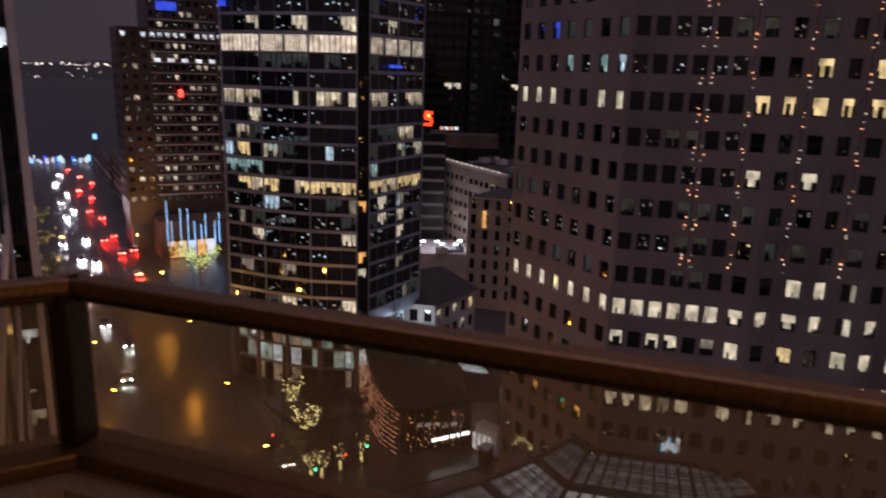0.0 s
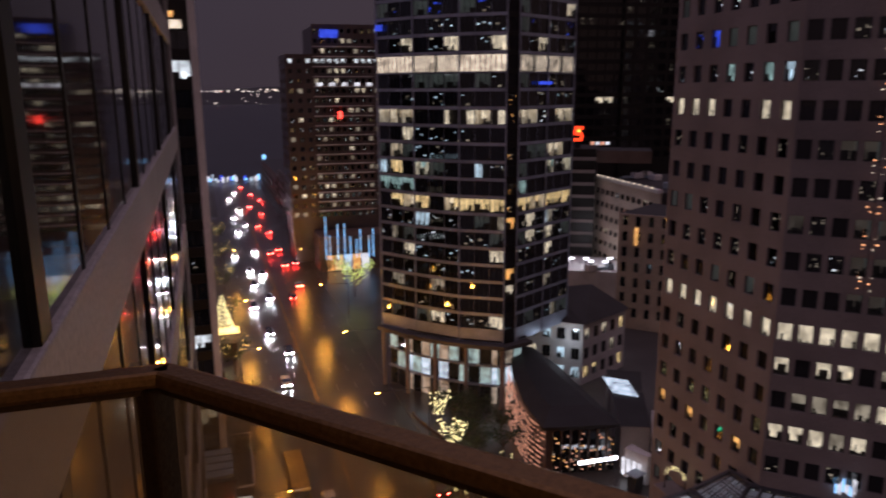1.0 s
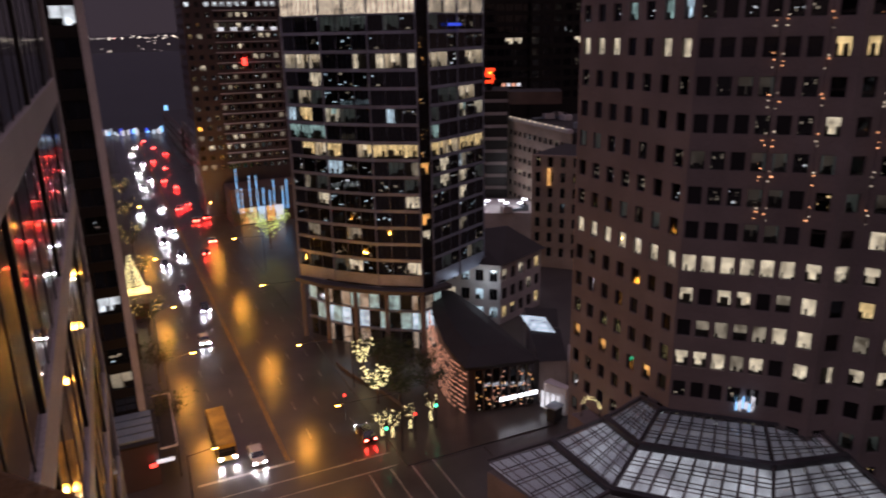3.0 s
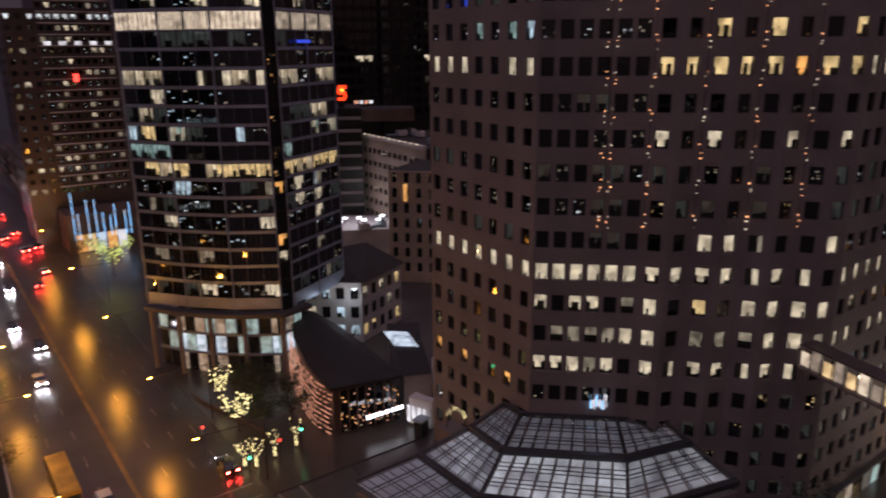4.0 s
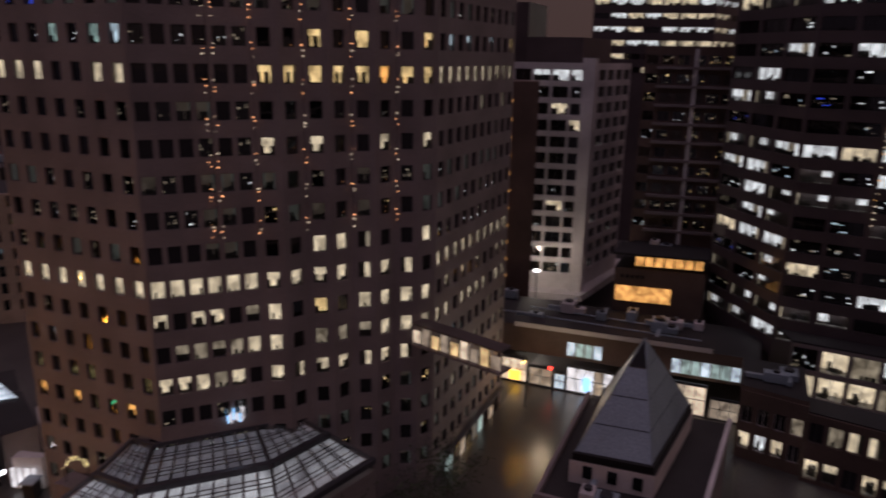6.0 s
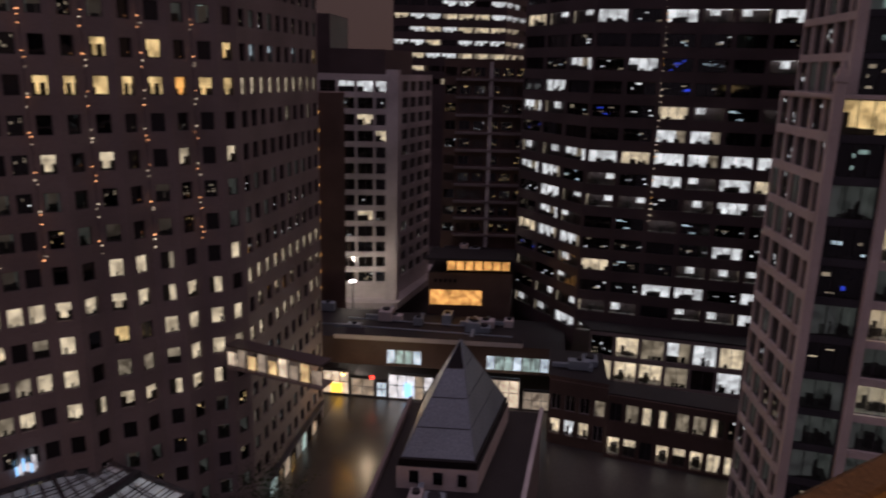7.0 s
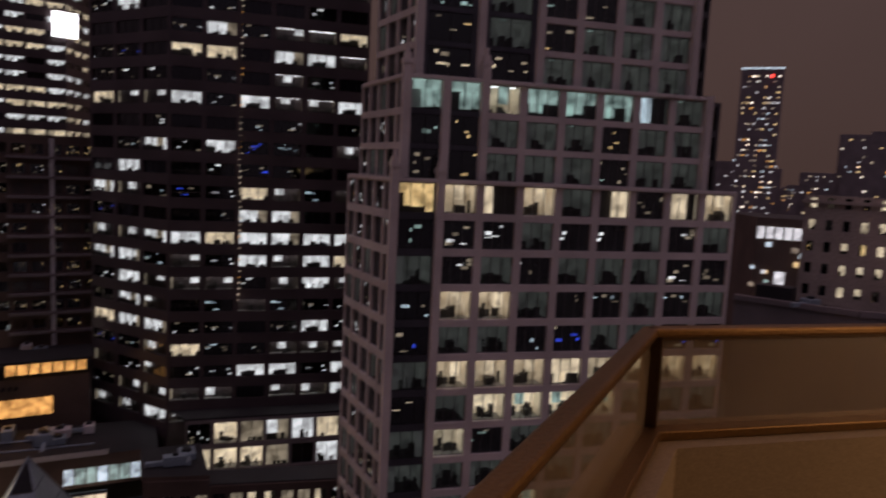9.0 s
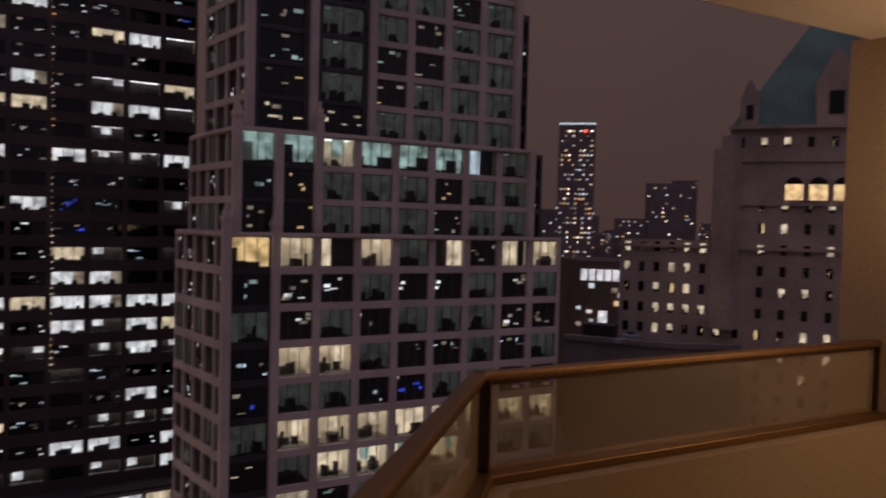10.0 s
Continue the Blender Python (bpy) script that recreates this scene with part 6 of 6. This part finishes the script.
for x, y, arm in ((30.8, 132, -7.5), (30.8, 101.8, -8.2), (30.8, 81, -8.5), (3.4, 106.5, 4.2), (3.4, 128, 3.5), (3.4, 160, 3.0), (30.8, 168, -6.5), (3.4, 78, 3.2), (30.8, 210, -6), (3.4, 215, 3)):
    street_lamp(x, y, 9.0, arm, "sodium")
    lamp("sodium_light", "POINT", 1250, (1.0, 0.42, 0.05), pose(x + arm, y, 8.6), 0.35)
lamp("junction_light", "POINT", 1400, (1.0, 0.44, 0.06), pose(12, 56, 8.6), 0.4)
street_lamp(3.4, 56, 9.0, 8.6, "sodium")
lamp("side_street_light", "POINT", 600, (1.0, 0.80, 0.5), pose(103.5, 26, 8.7), 0.5)
street_lamp(103.5 + 2.5, 33.9, 9.0, -2.5, "sodium").matrix_basis = pose(103.5, 29.0, 0.03, 0, 0, 0)
lamp("podium_light", "POINT", 1900, (1.0, 0.9, 0.74), pose(139.5, 38.0, 12.5), 0.8)
lamp("shop_front_light", "AREA", 900, (1.0, 0.88, 0.68), look((110.5, 18, 4.8), (104, 18, 0)), 2.0, 26.0)

floods = thing("podium_lamp", "white flood lamp on the slab tower podium", "lamp")
b = Bag()
b.bar((139.5, 38, 0), (139.5, 38, 12.2), 0.1, "metal")
part("mast", b, floods)
b = Bag()
b.box(139.0, 37.4, 12.2, 140.0, 38.6, 12.5, "bulb_white")
part("head", b, floods)

# ---- traffic ----


def make_car(body, facing, label):
    """A car 4.5 m long, its front towards minus y (facing -1 shows lamps to the camera) ."""
    ob = thing("car", label, "car", group="traffic")
    b = Bag()
    prof = [(-2.25, 0.35), (-2.25, 0.75), (-1.25, 0.92), (-0.55, 1.42), (1.05, 1.45), (1.85, 1.0), (2.25, 0.92), (2.25, 0.35)]
    k = len(prof)
    for i in range(k):
        j = (i + 1) % k
        (ya, za), (yb, zb) = prof[i], prof[j]
        wa, wb = (0.72 if za > 1.3 else 0.88), (0.72 if zb > 1.3 else 0.88)
        b.face([(-wa, ya, za), (wa, ya, za), (wb, yb, zb), (-wb, yb, zb)], "pane" if i in (2, 4) else body)
    for sx in (-1, 1):
        b.face([(sx * (0.72 if z > 1.3 else 0.88), y, z) for y, z in (prof if sx > 0 else prof[::-1])], body)
    part("body", b, ob)
    for sx in (-1, 1):
        bb = Bag()
        bb.face([(sx * 0.875, -1.1, 0.98), (sx * 0.875, 1.6, 1.0), (sx * 0.735, 1.0, 1.38), (sx * 0.735, -0.5, 1.36)], "pane")
        part("side_glass", bb, ob)
        for y in (-1.4, 1.4):
            bb = Bag()
            bb.bar((sx * 0.78, y, 0.32), (sx * 0.92, y, 0.32), 0.32, "rubber", sides=12)
            part("wheel", bb, ob)
        bb = Bag()
        bb.box(sx * 0.66 - 0.17, -2.29, 0.58, sx * 0.66 + 0.17, -2.22, 0.74, "head")
        part("headlight", bb, ob, "glowing white headlight")
        bb = Bag()
        bb.box(sx * 0.68 - 0.16, 2.22, 0.66, sx * 0.68 + 0.16, 2.29, 0.84, "tail")
        part("tail_light", bb, ob, "glowing red tail light")
    return ob


white_car = make_car("car_white", -1, "white car with lit headlights on the wet road")
dark_car = make_car("car_dark", -1, "dark car with lit lamps on the wet road")
white_car.matrix_basis = pose(12.6, 88.5, 0.03)
dark_car.matrix_basis = pose(14.0, 149, 0.03)
rngc = random.Random(77)
for x, y in ((11.6, 132), (11.2, 163), (9.3, 185), (13.8, 192), (10.9, 207), (14.2, 219), (10.8, 224), (14.0, 251), (7.3, 246), (10.7, 290), (14.0, 305), (10.6, 322), (14.0, 345), (10.7, 380), (13.9, 405)):
    copy_thing(dark_car if rngc.random() < 0.6 else white_car, pose(x, y, 0.03, 0, 0, rngc.uniform(-1.5, 1.5)))
for x, y in ((19.9, 190.5), (23.0, 202), (21.9, 228), (19.0, 247), (22.3, 252), (22.0, 285), (18.9, 300), (22.4, 330), (18.8, 352), (22.2, 395), (18.9, 425), (25.4, 230), (25.6, 372)):
    copy_thing(dark_car if rngc.random() < 0.6 else white_car, pose(x, y, 0.03, 0, 0, 180 + rngc.uniform(-1.5, 1.5)))
# parked in the lane by the crossing
copy_thing(dark_car, pose(27.6, 87.0, 0.03, 0, 0, 180))
bus = thing("bus", "single deck bus with a yellow lit roof under a lamp", "bus")
# amber light of the street lamp is put into the body's yellow
b = Bag()
b.box(-1.25, -5.5, 0.4, 1.25, 5.5, 2.95, "paint_yellow")
part("body", bevelled(b, 0.12, "body"), bus, "body with the lamp's amber light in its yellow colour")
b = Bag()
b.box(-1.1, -5.56, 1.2, 1.1, -5.5, 2.4, "pane")
part("windscreen", b, bus)
for y in (-3.6, -1.6, 0.4, 2.4, 4.2):
    for sx in (-1, 1):
        bb = Bag()
        bb.box(sx * 1.26 - 0.02, y - 0.8, 1.4, sx * 1.26 + 0.02, y + 0.8, 2.3, "pane")
        part("side_window", bb, bus)
for y in (-3.4, 3.4):
    for sx in (-1, 1):
        bb = Bag()
        bb.bar((sx * 1.05, y, 0.45), (sx * 1.27, y, 0.45), 0.45, "rubber", sides=12)
        part("wheel", bb, bus)
for sx in (-1, 1):
    bb = Bag()
    bb.box(sx * 0.95 - 0.2, -5.6, 0.7, sx * 0.95 + 0.2, -5.52, 0.95, "head")
    part("headlight", bb, bus)
bus.matrix_basis = pose(8.9, 94.5, 0.03)

# ---- traffic signals ----
for x, y, mt, arm in ((28.9, 82.0, "go", 0), (33.4, 82.6, "bulb_red", 0), (37.4, 84.4, "go", 0), (26.4, 92.5, "bulb_red", 0)):
    ob = thing("traffic_signal", "slim traffic signal post with one lit lamp", "traffic light", group="signals")
    b = Bag()
    b.bar((0, 0, 0), (0, 0, 4.6), 0.06, "metal", sides=6)
    part("post", b, ob)
    b = Bag()
    b.box(-0.16, -0.14, 3.4, 0.16, 0.1, 4.5, "metal")
    part("head", b, ob)
    b = Bag()
    b.box(-0.17, -0.22, 3.5 if mt == "go" else 4.1, 0.17, -0.14, 3.84 if mt == "go" else 4.44, mt)
    part("lens", b, ob)
    ob.matrix_basis = pose(x, y, 0.05 if x < 30 else 0.16)

# ---- trees ----


def tree(x, y, h, crown, seed, bulbs=None, count=0, leaves=420, trunk_lit=False, label="street tree", bulb_size=0.07):
    r = random.Random(seed)
    ob = thing("tree", label, "tree", group="street trees")
    b = Bag()
    b.bar((0, 0, 0), (0.05, 0, h * 0.45), 0.14, "bark", r2=0.09, sides=7)
    tips = []
    for i in range(7):
        a, t0 = i * 2.4 + r.random(), h * (0.3 + 0.03 * i)
        p0 = Vector((0.03, 0, t0))
        p1 = p0 + Vector((math.cos(a) * crown * 0.5, math.sin(a) * crown * 0.5, h * 0.25))
        p2 = p1 + Vector((math.cos(a + 0.4) * crown * 0.4, math.sin(a + 0.4) * crown * 0.4, h * r.uniform(0.1, 0.3)))
        b.bar(p0, p1, 0.06, "bark", r2=0.04, sides=5)
        b.bar(p1, p2, 0.04, "bark", r2=0.015, sides=5)
        tips += [p0.lerp(p1, 0.6), p1, p1.lerp(p2, 0.5), p2]
    part("trunk", b, ob)
    if leaves:
        b = Bag()
        for _ in range(leaves):
            c = r.choice(tips) + Vector((r.gauss(0, 1), r.gauss(0, 1), r.gauss(0, 0.8))) * crown * 0.22
            d1, d2 = Vector((r.gauss(0, 1), r.gauss(0, 1), r.gauss(0, 1))).normalized(), Vector((r.gauss(0, 1), r.gauss(0, 1), r.gauss(0, 1))).normalized()
            s = r.uniform(0.10, 0.26)
            b.face([c - d1 * s, c + d2 * s * 0.5, c + d1 * s, c - d2 * s * 0.5], "leaf")
        part("crown", b, ob, kind="stuff")
    if bulbs:
        b = Bag()
        for i in range(count):
            if trunk_lit:
                z = r.uniform(0.3, h * 0.8)
                a = r.uniform(0, 6.28)
                c = Vector((math.cos(a) * 0.15, math.sin(a) * 0.15, z)) if z < h * 0.42 else r.choice(tips) + Vector((r.gauss(0, 1), r.gauss(0, 1), r.gauss(0, 1))) * 0.10
            else:
                c = r.choice(tips) + Vector((r.gauss(0, 1), r.gauss(0, 1), r.gauss(0, 1))) * crown * 0.14
            s = bulb_size * r.uniform(0.6, 1.4)
            b.box(c.x - s, c.y - s, c.z - s, c.x + s, c.y + s, c.z + s, bulbs)
        part("fairy_lighting", b, ob, "small yellow fairy lights", kind="stuff")
    ob.matrix_basis = pose(x, y, 0.16)
    return ob


tree(29.6, 85.6, 4.4, 1.3, 1, "bulb", 110, 60, True, "small bare tree wrapped in yellow fairy lights", 0.045)
tree(30.8, 84.6, 4.4, 1.3, 2, "bulb", 110, 60, True, "small bare tree wrapped in yellow fairy lights", 0.045)
tree(33.8, 85.4, 4.2, 0.9, 3, "bulb", 90, 50, True, "small bare tree wrapped in yellow fairy lights", 0.045)
tree(37.4, 86.2, 4.6, 1.1, 4, "bulb", 90, 50, True, "small bare tree wrapped in yellow fairy lights", 0.045)
tree(32.4, 95.0, 6.2, 2.2, 5, "bulb", 130, 900, False, "leafy street tree strung with yellow fairy lights", 0.085)
tree(33.4, 104.5, 6.4, 1.6, 6, "bulb", 80, 700, False, "leafy street tree strung with yellow fairy lights", 0.085)
tree(39.6, 92.5, 6.0, 2.6, 7, None, 0, 900, False, "leafy street tree glowing brown under lamps")
tree(42.0, 99.0, 5.5, 2.4, 8, None, 0, 800, False, "leafy street tree in shadow")
for i, (x, y) in enumerate(((36.4, 99.0), (39.2, 104.6), (36.6, 106.8), (35.4, 93.4))):
    tree(x, y, 5.6, 2.7, 80 + i, None, 0, 1100, False, "dark leafy tree in the corner planting")
tree(36.0, 186, 11.0, 5.0, 9, "bulb_green", 260, 900, False, "large street tree covered in green fairy lights", 0.11)
for i, (x, y) in enumerate(((31.8, 205), (31.6, 228), (31.6, 262), (31.8, 290), (2.6, 140), (2.5, 170), (2.6, 200), (2.6, 118), (2.4, 98), (2.5, 235), (2.6, 270))):
    tree(x, y, 8.0, 3.0, 30 + i, "bulb_gold" if x < 10 and y > 130 else None, 24, 800, False, "bare-branched street tree on the footway", 0.07)
for i, (x, y) in enumerate(((60.2, 30.5), (57.5, 26.0), (66.0, 29.0), (72.5, 29.5))):
    tree(x, y, 9.0, 4.2, 60 + i, None, 0, 1100, False, "dark leafy tree beside the side street")
cone = thing("light_cone_tree", "cone of golden lights shaped like a fir tree", "christmas tree")
b = Bag()
b.bar((0, 0, 0), (0, 0, 8.6), 0.09, "metal", sides=6)
part("pole", b, cone)
rngs = random.Random(55)
for k in range(11):
    bb = Bag()
    z, rad = 0.8 + k * 0.72, 2.3 * (1 - k / 11.3)
    nb = max(6, int(rad * 22))
    for i in range(nb):
        a = 6.2832 * i / nb
        s = 0.085
        zz = z + rngs.uniform(-.25, .25)
        bb.box(rad * math.cos(a) - s, rad * math.sin(a) - s, zz - s, rad * math.cos(a) + s, rad * math.sin(a) + s, zz + s, "bulb")
    part("light_ring", bb, cone, "ring of golden bulbs", kind="stuff")
b = Bag()
b.box(-3.2, -1.6, 0, 3.2, 1.6, 0.5, "bulb_gold")
part("glowing_base", b, cone)
cone.matrix_basis = pose(1.2, 158, 3.2)
b = Bag()
b.box(-4, 150, 0, 3.6, 166, 3.2, "brown_stone")
tagged(part("display_podium", b, None), "low dark podium carrying the light display", "podium")
pur = thing("purple_display", "small violet lit star display", "light display")
b = Bag()
rngs = random.Random(56)
for i in range(26):
    a, q = rngs.uniform(0, 6.28), rngs.uniform(0.2, 1.1)
    b.box(q * math.cos(a) - .1, -0.2, q * math.sin(a) + 1.1, q * math.cos(a) + .1, 0, q * math.sin(a) + 1.3, "bulb_blue" if i % 2 else "bulb_white")
part("lights", b, pur)
b = Bag()
b.box(-0.4, -0.1, -0.1, 0.4, 0.4, 0.3, "metal")
part("stand", b, pur)
pur.matrix_basis = pose(-1.4, 131.5, 5.4)
b = Bag()
b.box(-6, 129, 0, 0.5, 140, 5.3, "granite_dark")
tagged(part("low_roof", b, None), "low dark flat roof by the street", "building")
# arch of small lights by the granite tower, steps and planter on the corner
arch = thing("light_arch", "small arch of yellow lights", "light display")
b = Bag()
rngs = random.Random(58)
for i in range(46):
    a, q = rngs.uniform(0.1, 3.05), rngs.uniform(0.75, 1.15)
    b.box(1.3 * q * math.cos(a) - .035, -0.035, 1.6 * q * math.sin(a) + 1.6, 1.3 * q * math.cos(a) + .035, 0.035, 1.6 * q * math.sin(a) + 1.67, "bulb")
part("bulb_chain", b, arch, kind="stuff")
for sx in (-1.3, 1.3):
    b = Bag()
    b.bar((sx, 0, 0), (sx, 0, 1.7), 0.05, "metal")
    part("post", b, arch)
arch.matrix_basis = pose(52.6, 68.6, 5.6, 0, 0, -60)
# made-up fronts along the granite tower's foot, stand in for glints on the side street
strip_ = thing("lit_shopfront", "made-up row of dim panes in place of street glints", "shop front")
rngs = random.Random(59)
for i in range(9):
    x = 80.6 + i * 2.4
    b = Bag()
    b.box(x, 33.05, 0.0, x + 1.9, 33.25, rngs.uniform(1.6, 3.0), ("teal", "pane", "dim", "pane", "murk")[i % 5])
    part("shop_pane", b, strip_, "pane added for a street glint")
    b = Bag()
    b.box(x + 1.95, 33.02, 0.0, x + 2.3, 33.32, 3.3, "granite_dark")
    part("pillar", b, strip_)
b = Bag()
b.box(80.4, 32.4, 3.3, 102.4, 33.25, 3.6, "mullion")
part("awning", bevelled(b, 0.04, "awning"), strip_)
b = Bag()
b.box(51.2, 66.8, 0.16, 54.0, 71.0, 5.6, "granite")
tagged(part("entrance_block", b, None), "granite entrance block at the tower foot", "wall")
b = Bag()
for i in range(24):
    t0, t1 = i / 24 * 1.5, (i + 1) / 24 * 1.5
    q0, q1 = Vector((29.5 + 4.5 * math.sin(t0) ** 2, 112 - 14 * t0)), Vector((29.5 + 4.5 * math.sin(t1) ** 2, 112 - 14 * t1))
    b.bar((q0.x + 1.5, q0.y, 0.4), (q1.x + 1.5, q1.y, 0.4), 0.22, "granite_dark")
tagged(part("planter_wall", b, None), "low curved dark stone planter wall", "wall")

# ---- plant on the low roofs ----


def roof_plant(x, y, z, seed, turn=0):
    r = random.Random(seed)
    ob = thing("roof_unit", "grey ventilation unit with duct on a flat roof", "ventilation unit", group="roof units")
    w, d, h = r.uniform(1.6, 3.4), r.uniform(1.4, 2.4), r.uniform(1.0, 2.0)
    b = Bag()
    b.box(-w / 2, -d / 2, 0.15, w / 2, d / 2, h, "concrete" if r.random() < 0.4 else "roof_metal")
    part("casing", bevelled(b, 0.05, "casing"), ob)
    b = Bag()
    b.box(-w / 2 + 0.1, -d / 2 + 0.1, 0, w / 2 - 0.1, d / 2 - 0.1, 0.15, "metal")
    part("base_frame", b, ob)
    b = Bag()
    b.bar((0, 0, h), (0, 0, h + 0.35), min(w, d) * 0.3, "metal", sides=12)
    part("fan", b, ob)
    b = Bag()
    b.bar((w / 2, 0, 0.55), (w / 2 + r.uniform(2, 5), 0, 0.55), 0.3, "roof_metal")
    part("duct", b, ob)
    ob.matrix_basis = pose(x, y, z, 0, 0, turn)


rngp = random.Random(88)
for x0, x1, y0, y1, z, n_ in ((117, 126, 4, 40, 10.4, 12), (104, 111, -9, -4, 11.0, 2), (135, 147, 7, 18, 21.5 - 2.9, 3), (112, 128, 156, 182, 29.5, 5), (92, 106, 164, 176, 7.5, 2), (69, 76, -93, -90, 37.4, 1),
                              (36, 44, 113, 116, 12.5, 0), (64, 66, 5, 12, 11.5, 2)):
    for i in range(n_):
        roof_plant(rngp.uniform(x0, x1), rngp.uniform(y0, y1), z, rngp.random(), rngp.choice((0, 90, 180)))
for k, (y0, y1) in enumerate(((4, 40), (10, 34))):
    b = Bag()
    b.bar((118 + k * 4, y0, 10.75), (118 + k * 4, y1, 10.75), 0.12, "roof_metal", sides=8)
    for i in range(6):
        yy = y0 + (y1 - y0) * (i + 0.5) / 6
        b.bar((118 + k * 4, yy, 10.4), (118 + k * 4, yy, 10.7), 0.06, "metal")
    tagged(part("roof_pipe", b, None), "long grey pipe across a flat roof", "pipe")
